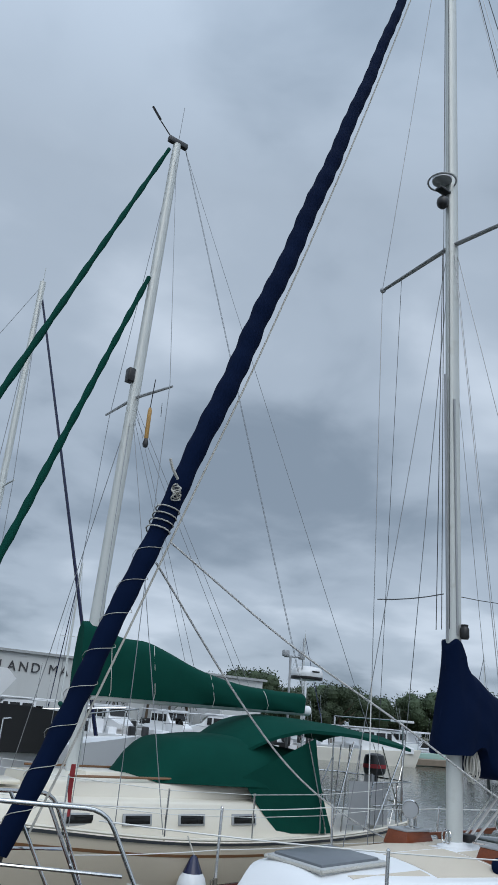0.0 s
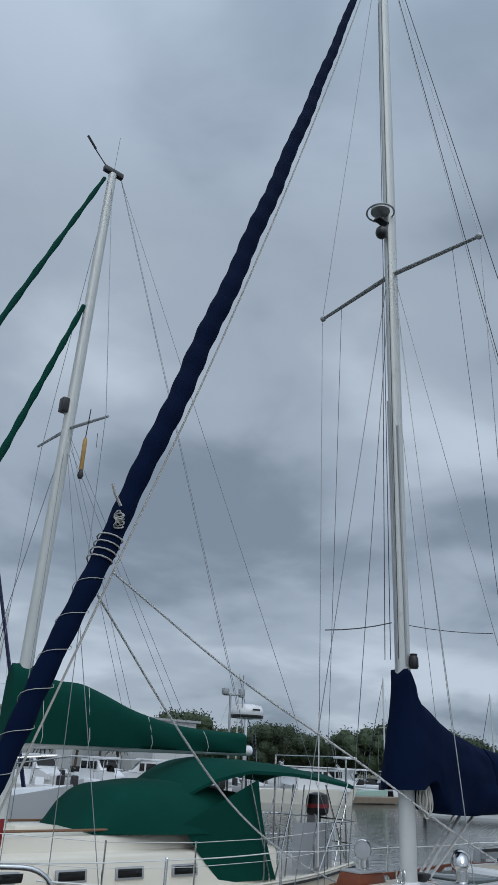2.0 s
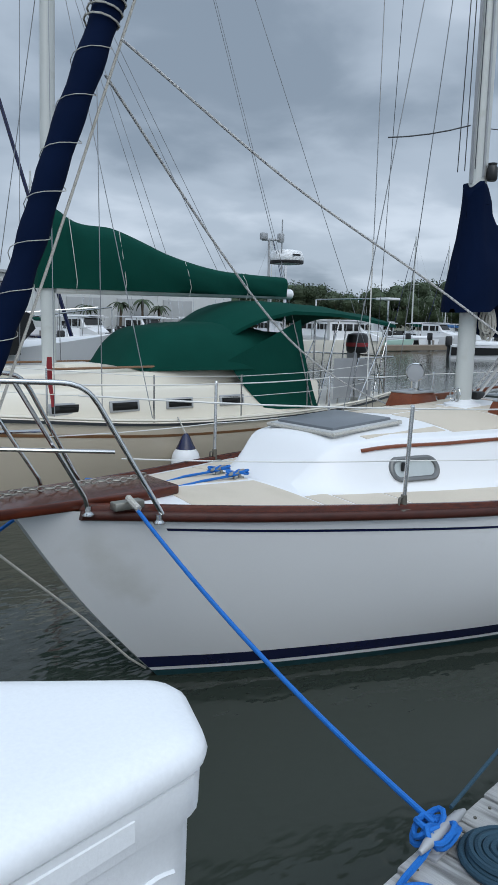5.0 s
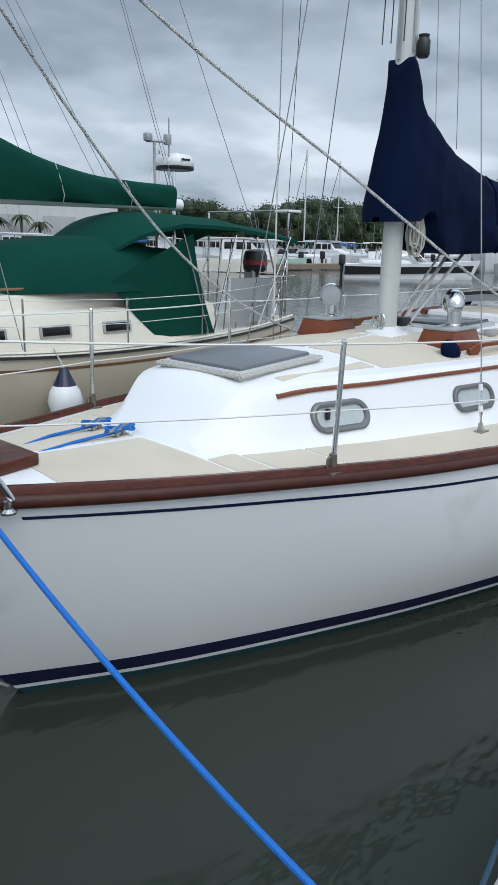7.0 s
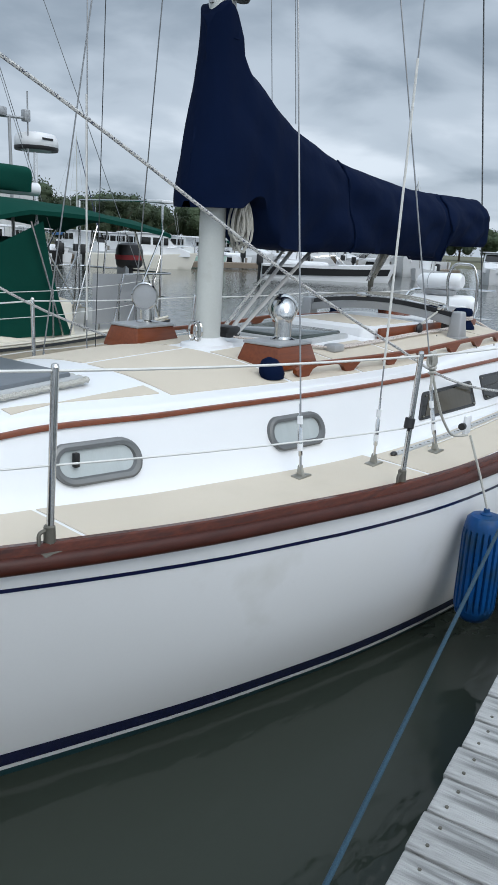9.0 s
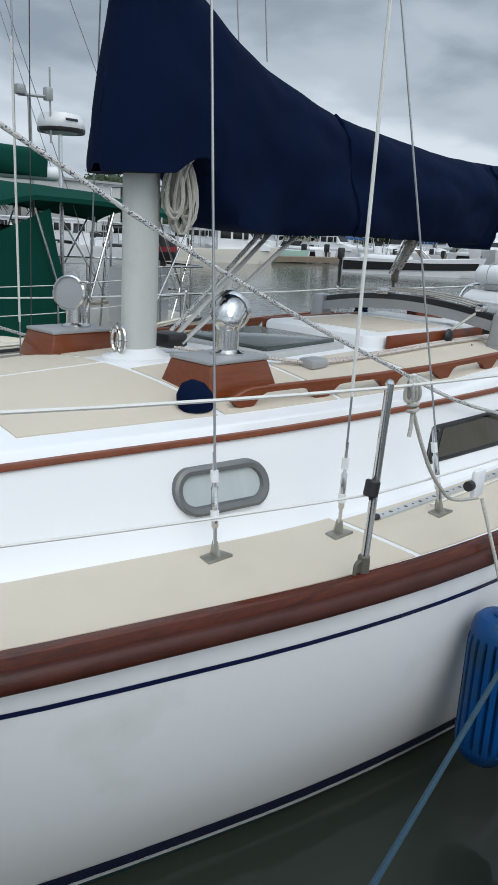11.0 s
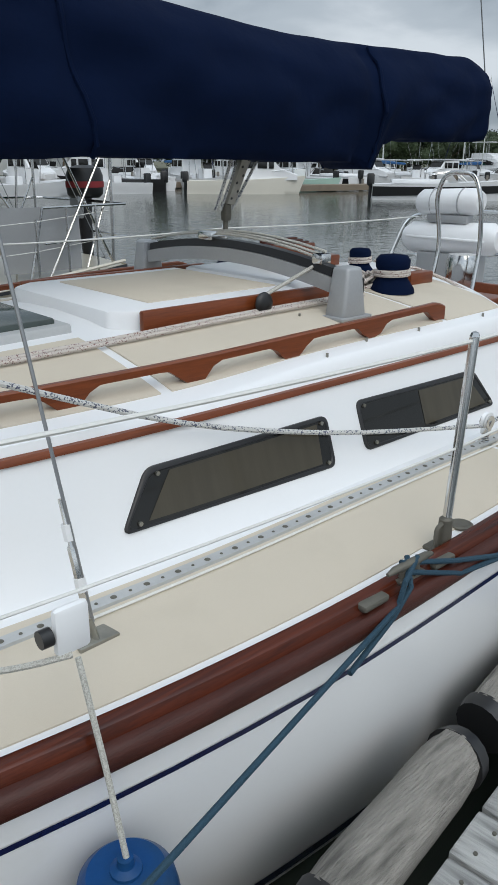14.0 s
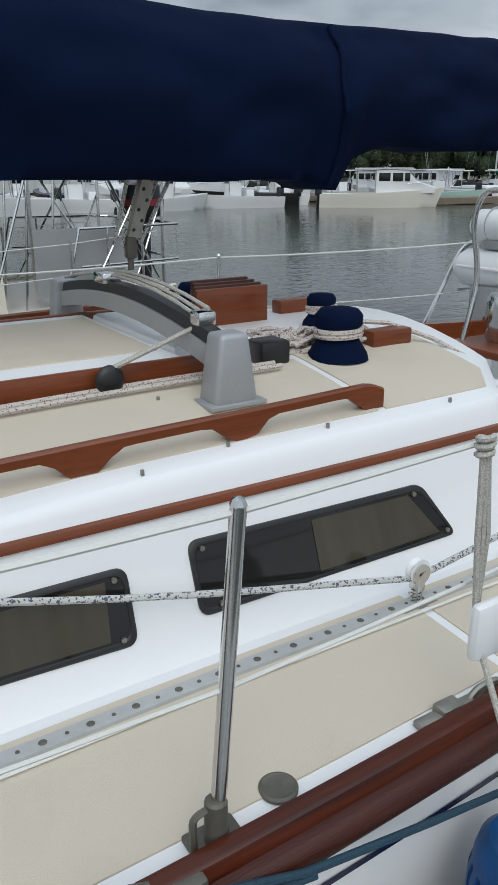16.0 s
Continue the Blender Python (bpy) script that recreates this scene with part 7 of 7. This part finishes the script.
def cabin_boat(hullmat, label, L=8.5):
    r = root("cabin_boat", (0, 0, -0.2), label, "motorboat", "moored motorboats")
    far_hull(L, 2.7, 1.05, hullmat, r, "", 0.85)
    g = Geo()
    rows = []
    for x, w, z in ((-0.05 * L, 1.0, 2.45), (0.02 * L, 1.02, 2.5), (0.20 * L, 0.95, 2.45), (0.27 * L, 0.92, 1.75), (0.42 * L, 0.6, 1.35)):
        rows.append([(x, -w, 0.95), (x, -w * 0.96, z - 0.08), (x, -w * 0.85, z), (x, w * 0.85, z), (x, w * 0.96, z - 0.08), (x, w, 0.95)])
    g.grid(rows, False, True)
    g.ob("cabin", FARWHITE, r, "white wheelhouse", smooth=30)
    for s in (-1, 1):
        for x0, x1 in ((-0.03 * L, 0.06 * L), (0.08 * L, 0.16 * L), (0.175 * L, 0.215 * L)):
            Geo().box(x0, x1, s * 0.985 - 0.02, s * 0.985 + 0.02, 1.72, 2.25, 0.015).ob("window", DARKGLASS, r, "dark side window")
    g = Geo()
    g.grid([[(0.212 * L + 0.08 * 0, y, 2.36), (0.268 * L, y, 1.82)] for y in lin(-0.8, 0.8, 4)])
    Geo().grid([[(0.217 * L, y, 2.36), (0.27 * L, y, 1.83)] for y in lin(-0.78, 0.78, 4)]).ob("windscreen", DARKGLASS, r, "raked windscreen")
    Geo().box(-0.22 * L, 0.24 * L, -1.05, 1.05, 2.5, 2.58, 0.03).ob("hardtop", FARWHITE, r, "white hardtop")
    for s in (-1, 1):
        Geo().tube([(-0.2 * L, s * 0.95, 1.0), (-0.2 * L, s * 0.95, 2.5)], 0.03, 6).ob("hardtop_leg", STEEL, r, "steel hardtop leg")
        Geo().tube([(0.2 * L, s * 1.05, 1.55), (0.4 * L, s * 0.75, 1.7), (0.485 * L, s * 0.1, 1.75)], 0.02, 5).ob("rail", STEEL, r, "thin steel rail")
    outboard(-L / 2, 0, 0.75, r)
    return r


def console_boat(hullmat, label, L=7.0):
    r = root("console_boat", (0, 0, -0.2), label, "motorboat", "moored motorboats")
    far_hull(L, 2.3, 0.85, hullmat, r, "", 0.85)
    Geo().box(-0.5, 0.5, -0.4, 0.4, 0.7, 1.65, 0.08).ob("console", FARWHITE, r, "white console")
    Geo().grid([[(0.5, y, 1.6), (0.3, y, 2.05)] for y in lin(-0.4, 0.4, 4)]).ob("windscreen", DARKGLASS, r, "small windscreen")
    Geo().box(-1.0, 0.9, -0.85, 0.85, 2.42, 2.5, 0.03).ob("t_top", FARWHITE, r, "white canvas T-top")
    g = Geo()
    for sx in (-0.7, 0.55):
        for s in (-1, 1):
            Geo().tube([(sx * 0.8, s * 0.45, 0.75), (sx, s * 0.6, 2.43)], 0.03, 5).ob("t_top_leg", STEEL, r, "steel T-top leg")
    Geo().tube([(-0.9, 0.5, 2.45), (-1.4, 0.6, 5.0)], 0.012, 4).ob("antenna", STEEL, r, "thin antenna")
    Geo().tube([(-0.9, -0.5, 2.45), (-1.2, -0.6, 4.4)], 0.012, 4).ob("antenna", STEEL, r, "thin antenna")
    Geo().box(-1.4, -0.8, -0.5, 0.5, 0.7, 1.2, 0.06).ob("seat", FARWHITE, r, "leaning seat")
    outboard(-L / 2, 0, 0.6, r)
    return r


def bowrider(label, L=9.5):
    r = root("bowrider", (0, 0, -0.2), label, "motorboat", "moored motorboats")
    far_hull(L, 2.9, 1.1, FARWHITE, r, "white hull", 0.85)
    g = Geo()
    for s in (-1, 1):
        rows = []
        for x in lin(-L / 2, L / 2 - 0.35, 18):
            t = (x + L / 2) / L
            b = 2.9 / 2 * (1 - max(0, (t - 0.45) / 0.55) ** 2.4) * (0.94 + 0.06 * min(1, t * 4))
            f = 1.1 * (0.85 + 0.35 * t * t)
            z0, z1 = 0.22 + 0.3 * t, f * (0.86 - 0.12 * t)
            if z1 < z0 + 0.05:
                z1 = z0 + 0.05
            rows.append([(x - 0.14 * L * max(0, t - 0.6) * (f - z) / f, s * (b * (0.88 + 0.12 * z / f) + 0.03), z) for z in (z0, (z0 + z1) / 2, z1)])
        g.grid(rows)
    g.ob("side_band", BLACK, r, "black band along the topsides", smooth=40)
    Geo().grid([[(0.6 - 0.5 * t, -1.25 + 2.5 * k, 1.12 + 0.55 * t) for t in (0, 1)] for k in lin(0, 1, 5)]).ob("windscreen", DARKGLASS, r, "raked windscreen")
    g = Geo()
    for s in (-1, 1):
        g.tube([(0.9, s * 1.2, 1.15), (0.2, s * 1.2, 1.7), (-1.2, s * 1.25, 1.5)], 0.03, 6)
    g.ob("screen_frame", STEEL, r, "windscreen frame")
    Geo().box(-3.6, -0.2, -1.05, 1.05, 0.95, 1.22, 0.1).ob("cockpit", FARWHITE, r, "white seats")
    outboard(-L / 2, 0, 0.8, r)
    return r


def cruiser(label, L=12.0, flybridge=True, name="motor_yacht", up=0.0):
    r = root(name, (0, 0, -0.3), label, "motor yacht", "motor yachts")
    far_hull(L, 3.9, 1.5, FARWHITE, r, "white hull", 0.85)
    g = Geo()
    rows = []
    lift = up
    for x, w, z in ((-0.33 * L, 1.6, 2.9), (0.02 * L, 1.65, 3.0), (0.12 * L, 1.55, 2.9), (0.24 * L, 1.35, 1.95), (0.42 * L, 0.6, 1.75)):
        rows.append([(x, -w, 1.3), (x, -w * 0.96, 2.0 if z > 2.5 else z - 0.1), (x, -w * 0.88, z - 0.08), (x, -w * 0.8, z), (x, w * 0.8, z), (x, w * 0.88, z - 0.08), (x, w * 0.96, 2.0 if z > 2.5 else z - 0.1), (x, w, 1.3)])
    g.grid(rows, False, True)
    g.ob("superstructure", FARWHITE, r, "white superstructure", smooth=30)
    g = Geo()
    for s in (-1, 1):
        g.grid([[(x, s * (1.615 + 0.03), 1.9 + 0.1 * k0), (x, s * 1.56, 2.72 - 0.35 * k0)] for x, k0 in zip(lin(-0.3 * L, 0.12 * L, 8), (0, 0, 0, 0, 0, 0.2, 0.6, 1.2))])
        g.grid([[(x, s * (1.9 * (1 - max(0, (x / L + 0.5 - 0.45) / 0.55) ** 2.4) + 0.012), z) for z in (0.95, 1.2)] for x in lin(-0.05 * L, 0.25 * L, 8)])
    g.ob("side_window", DARKGLASS, r, "long dark side windows")
    Geo().grid([[(0.125 * L, y, 2.84), (0.236 * L, y, 2.0)] for y in lin(-1.25, 1.25, 5)]).ob("windscreen", DARKGLASS, r, "dark raked windscreen")
    if flybridge:
        g = Geo()
        rows = [[(x, -w, 2.95), (x, -w, z), (x, w, z), (x, w, 2.95)] for x, w, z in ((-0.25 * L, 1.35, 3.6), (-0.02 * L, 1.35, 3.65), (0.08 * L, 1.2, 3.2))]
        g.grid(rows, False, True)
        g.ob("flybridge", FARWHITE, r, "white flybridge", smooth=30)
        for s in (-1, 1):
            for x in (-0.2 * L, 0.0):
                Geo().tube([(x, s * 1.2, 3.6), (x, s * 1.2, 5.1)], 0.03, 5).ob("hardtop_leg", STEEL, r, "steel hardtop leg")
        Geo().box(-0.26 * L, 0.05 * L, -1.4, 1.4, 5.1, 5.2, 0.04).ob("hardtop", FARWHITE, r, "white hardtop")
    g = Geo()
    for s in (-1, 1):
        g.tube([(0.1 * L, s * 1.75, 2.2), (0.3 * L, s * 1.4, 2.35), (0.48 * L, s * 0.15, 2.5)], 0.022, 5)
        for x, y, z in ((0.1 * L, 1.75, 1.55), (0.2 * L, 1.6, 1.6), (0.3 * L, 1.38, 1.65), (0.4 * L, 0.85, 1.7)):
            g.tube([(x, s * y, z), (x, s * y, z + 0.65)], 0.015, 4)
    g.ob("bow_rail", STEEL, r, "steel bow rail")
    return r


def far_sail(label, hullmat, L=9.0, H=12.0, canvas=BLUETARP):
    r = root("moored_sailboat", (0, 0, -0.3), label, "sailboat", "moored sailboats")
    far_hull(L, 2.9, 1.0, hullmat, r, "", 0.8)
    g = Geo()
    g.grid([[(x, -w, 0.9), (x, -w * 0.9, z), (x, w * 0.9, z), (x, w, 0.9)] for x, w, z in ((-0.15 * L, 0.9, 1.5), (0.15 * L, 0.85, 1.45), (0.3 * L, 0.5, 1.1))], False, True)
    g.ob("cabin", FARWHITE, r, "white cabin", smooth=30)
    g = Geo()
    g.tube([(0.1 * L, 0, 1.3), (0.1 * L, 0, H)], [0.105, 0.09] if H > 13 else [0.075, 0.055], 8)
    g.tube([(0.1 * L + 0.02, -0.9, H * 0.55), (0.1 * L + 0.02, 0.9, H * 0.55)], 0.025, 5)
    g.tube([(0.1 * L, 0, H), (0.1 * L, 0, H + 0.5)], 0.01, 4)
    g.ob("mast", ALU, r, "aluminium mast and spreaders")
    g = Geo()
    g.tube([(0.1 * L, 0, H - 0.1), (-0.49 * L, 0, 1.0)], 0.01, 4)
    for s in (-1, 1):
        g.tube([(0.1 * L, 0, H - 0.1), (0.1 * L, s * 0.9, H * 0.55), (0.1 * L, s * 1.25, 1.0)], 0.01, 4)
    g.ob("rigging", WIRE, r, "wire rigging")
    Geo().tube([(0.1 * L, 0, H - 0.3), (0.49 * L, 0, 1.25)], [0.03, 0.055], 6).ob("furled_jib", NAVY_PAINT, r, "dark furled jib")
    g = Geo()
    g.tube([(0.1 * L, 0, 2.3), (0.06 * L, 0, 2.2), (-0.3 * L, 0, 2.05)], [0.2, 0.2, 0.1], 8)
    g.ob("sail_cover", canvas, r, "canvas-covered boom")
    return r


def near_yacht():
    """The white express cruiser beyond the green-canvas sailboat."""
    r = root("express_cruiser", (-3.5, 10.6, -0.2), "white express cruiser with a raked arch and black cockpit cover", "motor yacht", "motor yachts")
    far_hull(12.0, 3.6, 1.8, FARWHITE, r, "white hull", 0.85)
    for ob in r.children:
        ob.matrix_basis = pose(-3.5, 10.6, -0.2)

    def slab(name, pts, y0, y1, mat, label):
        Geo().grid([[(x, y, z) for x, z in pts] for y in (y0, y0 + 0.06, y1 - 0.06, y1)], True, True).ob(name, mat, r, label, smooth=20)

    arch = [(-6.8, 1.4), (-6.8, 3.1), (-2.4, 3.06), (-1.3, 3.0), (-1.12, 2.84), (-1.3, 2.6), (-1.76, 2.15), (-1.95, 1.85), (-1.9, 1.4)]
    slab("superstructure", arch, 8.9, 12.3, FARWHITE, "white raked superstructure")
    win = [(-6.0, 2.9), (-1.85, 2.93), (-1.75, 2.8), (-2.05, 2.52), (-2.5, 2.4), (-6.0, 2.36)]
    slab("side_window", win, 8.88, 8.9, DARKGLASS, "dark side window")
    slab("cockpit_cover", [(-2.05, 1.6), (-1.95, 1.86), (-1.76, 2.14), (-1.4, 2.41), (-0.7, 2.39), (-0.13, 2.34), (-0.02, 2.06), (-0.34, 1.74), (-0.3, 1.6)], 9.0, 12.2, BLACK, "black canvas cockpit cover")
    for s in (-1, 1):
        pts = [(-1.2, 10.6 + s * 1.62, 2.15), (0.3, 10.6 + s * 1.3, 2.3), (2.2, 10.6 + s * 0.3, 2.5)]
        Geo().tube(pts, 0.016, 6).ob("bow_rail", STEEL, r, "stainless bow rail")
        for x, y, z in pts:
            Geo().tube([(x, y, z - 0.62), (x, y, z)], 0.014, 6).ob("rail_post", STEEL, r, "rail post")
    return r


protos = {
    "cabin": cabin_boat(FARCREAM, "cream cabin motorboat with an outboard"),
    "cabin2": cabin_boat(FARWHITE, "white cabin motorboat with an outboard", 7.5),
    "mint": console_boat(MINT, "mint-green centre console boat with a T-top"),
    "console": console_boat(FARWHITE, "white centre console boat with a T-top"),
    "dark": cabin_boat(BLACK, "dark-hulled cabin motorboat with an outboard", 9.0),
    "bow": bowrider("white and black bowrider with an outboard"),
    "cruise": cruiser("white motor yacht with dark windows and a flybridge"),
    "sedan": cruiser("low white motor yacht with a long dark window", 12.5, False),
    "sail": far_sail("white sailboat with a blue boom cover", FARWHITE),
    "sail2": far_sail("dark-hulled sailboat with a tall mast", NAVY_PAINT, 10.0, 14.0, GREEN),
}
used = set()


def moor(kind, x, y, heading, size=1.0):
    m = pose(x, y, -0.25 if kind in ("cruise", "sedan", "sail", "sail2") else -0.2, 0, 0, heading)
    if kind not in used:
        used.add(kind)
        protos[kind].matrix_basis = m
        return protos[kind]
    c = copy_thing(protos[kind], m)
    return c


# boats that stand near the fairway
moor("cabin", 38.0, 39.5, -38)
moor("bow", 42.5, 25.6, -50)
moor("mint", 47.0, 43.0, -40)
moor("dark", 30.5, 47.0, 150)
moor("cruise", 66.0, 31.0, 200)
near_yacht()
moor("sail2", -1.41, 14.6, 0)
# rows along the far pontoons
rb = random.Random(21)
kinds = ["cabin2", "console", "sail", "cruise", "console", "cabin2", "sedan", "cabin", "sail2", "bow"]
k = 0
for row, (y0, x0, x1, step, slope) in enumerate(((43, 12, 30, 5.2, 0.1), (50, 16, 100, 5.0, -0.05), (57, 14, 112, 5.6, -0.05), (64, 26, 120, 6.2, -0.03))):
    x = x0
    while x < x1:
        kd = kinds[(k * 7 + row * 3 + rb.randrange(3)) % len(kinds)]
        if kd in ("cruise", "sedan") and x < 78:
            kd = "cabin2" if kd == "cruise" else "console"
        if row < 2 and kd == "sail2":
            kd = "console"
        moor(kd, x, y0 + slope * (x - x0) + rb.uniform(-1, 1), rb.choice([82, 98, 262, 278]) if row else rb.choice([8, 172]))
        x += step + rb.uniform(-0.6, 0.8)
        k += 1
for x, y, kd in ((62, 42, "console"), (70, 44, "cabin2"), (57, 25, "console"), (80, 38, "cruise"), (60, 20, "cabin2"), (68, 14, "sail"), (78, 22, "cruise"), (92, 30, "sedan")):
    moor(kd, x, y, rb.choice([170, 190, 10]))

# floating docks of the basin
def pontoon(x0, y0, x1, y1, w, top=1.3):
    a, b = Vector((x0, y0, 0)), Vector((x1, y1, 0))
    d = (b - a).normalized()
    n = Vector((-d.y, d.x, 0)) * w / 2
    p = root("pontoon", (x0, y0, 0), "low brown timber pontoon of the basin", "dock", "far pontoons")
    g = Geo()
    q = [a + n, b + n, b - n, a - n]
    g.prism([(v.x, v.y) for v in q], 0.05, 0.5, 0.02)
    g.ob("deck", DOCKWOOD, p, smooth=0)
    ln = (b - a).length
    for i in range(int(ln / 9) + 1):
        c = a + d * (i * 9 + 0.5) + n * 1.1
        Geo().tube([(c.x, c.y, -0.3), (c.x, c.y, top)], 0.11, 8).ob("pile", TIMBER, p, "grey timber pile")


pontoon(43, 40.5, 62, 39.0, 2.0, 0.9)
pontoon(10, 53.5, 110, 48.5, 2.0)
pontoon(10, 61, 120, 56.5, 2.0)
pontoon(48, 30, 84, 34, 1.6)
pontoon(8, 46.5, 34, 48.0, 1.6, 0.9)

# ---- shore, shed and trees ----
g = Geo()
rows = []
for x in lin(-300, 420, 50):
    e = 70 + 3 * noise.noise((x * 0.03, 0, 0)) - 0.0006 * max(0, x - 40) ** 2 * 3
    rows.append([(x, e, -0.3), (x, e + 1.5, 0.7), (x, e + 20, 1.2), (x, e + 500, 2.0)])
tagged(g.grid(rows).ob("ground", MUD), "low grassy shore behind the marina", "ground", kind="structure")

shed = root("boat_shed", (25, 72, 0.8), "long pale boat shed with dark lettering on its wall", "building")
Geo().box(4, 52, 71.5, 90, 0.6, 6.75).ob("wall", SHED, shed, "pale metal cladding", smooth=0)
g = Geo()
g.prism([(3.6, 71.1), (52.4, 71.1), (52.4, 90.4), (3.6, 90.4)], 6.75, 7.0)
g.ob("roof", SHEDROOF, shed, "grey roof edge", smooth=0)
for x in (30, 36, 42):
    Geo().box(x, x + 4, 71.35, 71.5, 0.7, 4.6, 0.02).ob("shed_door", SHEDROOF, shed, "grey roller door")
txt = bpy.data.curves.new("sign", "FONT")
txt.body, txt.size, txt.extrude, txt.space_character = "ISLAND MARI", 1.35, 0.03, 1.35
sign = new("sign", txt)
sign.matrix_basis = pose(0, 0, 0)
dg_ = bpy.context.evaluated_depsgraph_get()
me = bpy.data.meshes.new_from_object(sign.evaluated_get(dg_))
bpy.data.objects.remove(sign)
me.materials.clear()
me.materials.append(LETTER)
so = new("lettering", me)
so.parent = shed
so.matrix_parent_inverse = shed.matrix_basis.inverted()
so.matrix_basis = pose(17.9, 71.42, 4.98, 90, 0, 0)
so["label"] = "dark raised sign letters"


def tree(kind, H, W, seed):
    r = random.Random(seed)
    t = root("tree", (0, 0, 0), "broad dark green tree on the shore" if kind < 2 else "tall uneven green tree on the shore", "tree", "shore trees")
    g = Geo()
    g.tube([(0, 0, -0.4), (0.1, 0.05, H * 0.3), (0.05, 0.2, H * 0.55)], [0.3, 0.22, 0.1], 8)
    for i in range(7):
        a = r.uniform(0, math.tau)
        z = H * r.uniform(0.22, 0.45)
        g.tube([(0.05, 0.05, z), (math.cos(a) * W * 0.25, math.sin(a) * W * 0.25, z + H * 0.15), (math.cos(a) * W * 0.42, math.sin(a) * W * 0.42, z + H * 0.28)], [0.12, 0.08, 0.03], 5)
    g.ob("trunk", BARK, t, "dark trunk and limbs")
    v, f = [], []
    blobs = [(r.uniform(-1, 1) * W * 0.36, r.uniform(-1, 1) * W * 0.36, H * r.uniform(0.3, 0.86), r.uniform(0.14, 0.24) * W) for _ in range(22)]
    for bx, by, bz, br in blobs:
        for _ in range(230):
            d = Vector((r.gauss(0, 1), r.gauss(0, 1), r.gauss(0, 0.8))).normalized() * br * r.uniform(0.55, 1.08)
            c = Vector((bx, by, bz)) + d
            n = Vector((r.gauss(0, 1), r.gauss(0, 1), r.gauss(0, 1))).normalized()
            u = n.orthogonal().normalized()
            w = n.cross(u)
            s = r.uniform(0.1, 0.22)
            i = len(v)
            v += [c + u * s, c + w * s * 0.6, c - u * s, c - w * s * 0.6]
            f.append((i, i + 1, i + 2, i + 3))
    q = Geo()
    q.v, q.f = [tuple(p) for p in v], f
    for bx, by, bz, br in blobs:
        q.ball(bx, by, bz, br * 0.68)
    q.ob("crown", LEAF, t, "leafy crown", smooth=0, fix=False)
    return t


trees = [tree(0, 6.8, 8.4, 1), tree(1, 5.6, 7.6, 2), tree(2, 8.0, 7.8, 3)]
rt = random.Random(9)
placed = set()
spots = []
x = 56.0
while x < 150:
    spots.append((x, 88 + rt.uniform(-7, 9) - 0.0012 * max(0, x - 40) ** 2 * 1.2))
    x += rt.uniform(2.6, 4.2)
for x in lin(150, 230, 16):
    spots.append((x, 60 - 0.3 * (x - 150) + rt.uniform(-4, 4)))
for x in (-20, -8, 54, 58):
    spots.append((x, 96))
for i, (x, y) in enumerate(spots):
    kd = rt.randrange(3)
    m = pose(x, y, 0.9, 0, 0, rt.uniform(0, 360))
    if kd not in placed:
        placed.add(kd)
        trees[kd].matrix_basis = m
        continue
    trees[kd].scale = (1, 1, 1)
    c = copy_thing(trees[kd], m)
    c.scale = (rt.uniform(0.85, 1.2),) * 3


def palm(x, y, H):
    t = root("palm", (x, y, 0.8), "small palm with drooping fronds on the shore", "tree", "shore palms")
    Geo().tube([(x, y, 0.6), (x + 0.1, y, H * 0.6), (x + 0.15, y, H)], [0.18, 0.14, 0.12], 8).ob("trunk", BARK, t)
    g = Geo()
    for k in range(16):
        a = k * math.tau / 16
        ln, up = rt.uniform(1.1, 1.6), rt.uniform(0.1, 1.0)
        rows = []
        for s in lin(0, 1, 6):
            c = Vector((x + 0.15 + math.cos(a) * ln * s, y + math.sin(a) * ln * s, H + up * s - 1.3 * s * s))
            w = 0.16 * math.sin(math.pi * (0.15 + 0.85 * s))
            o = Vector((-math.sin(a), math.cos(a), 0)) * w
            rows.append([c + o - Vector((0, 0, 0.08)), c, c - o - Vector((0, 0, 0.08))])
        g.grid(rows)
    g.ob("fronds", LEAF, t, "green fronds", smooth=0)


for x, y, h in ((35, 69, 4.0), (38, 69.5, 4.4), (40.5, 70, 3.8), (31, 69, 3.6)):
    palm(x, y, h)

# berth sign on a pile
SIGN_X, SIGN_Z = 59.97, 1.53
bs = root("berth_sign", (SIGN_X, 20, 0.0), "small blue berth sign on a grey pile", "sign")
Geo().tube([(SIGN_X, 20.1, -0.4), (SIGN_X, 20.1, 1.6)], 0.12, 8).ob("pile", TIMBER, bs)
Geo().box(SIGN_X - 0.3, SIGN_X + 0.3, 19.9, 19.94, SIGN_Z - 0.3, SIGN_Z + 0.3, 0.01).ob("board", BLUETARP, bs, "blue board")
g = Geo()
g.box(SIGN_X - 0.12, SIGN_X - 0.06, 19.885, 19.898, SIGN_Z - 0.18, SIGN_Z + 0.18)
for dz in (-0.18, -0.03, 0.12):
    g.box(SIGN_X - 0.06, SIGN_X + 0.12, 19.885, 19.898, SIGN_Z + dz, SIGN_Z + dz + 0.06)
g.ob("letter_e", GEL, bs, "white letter E")
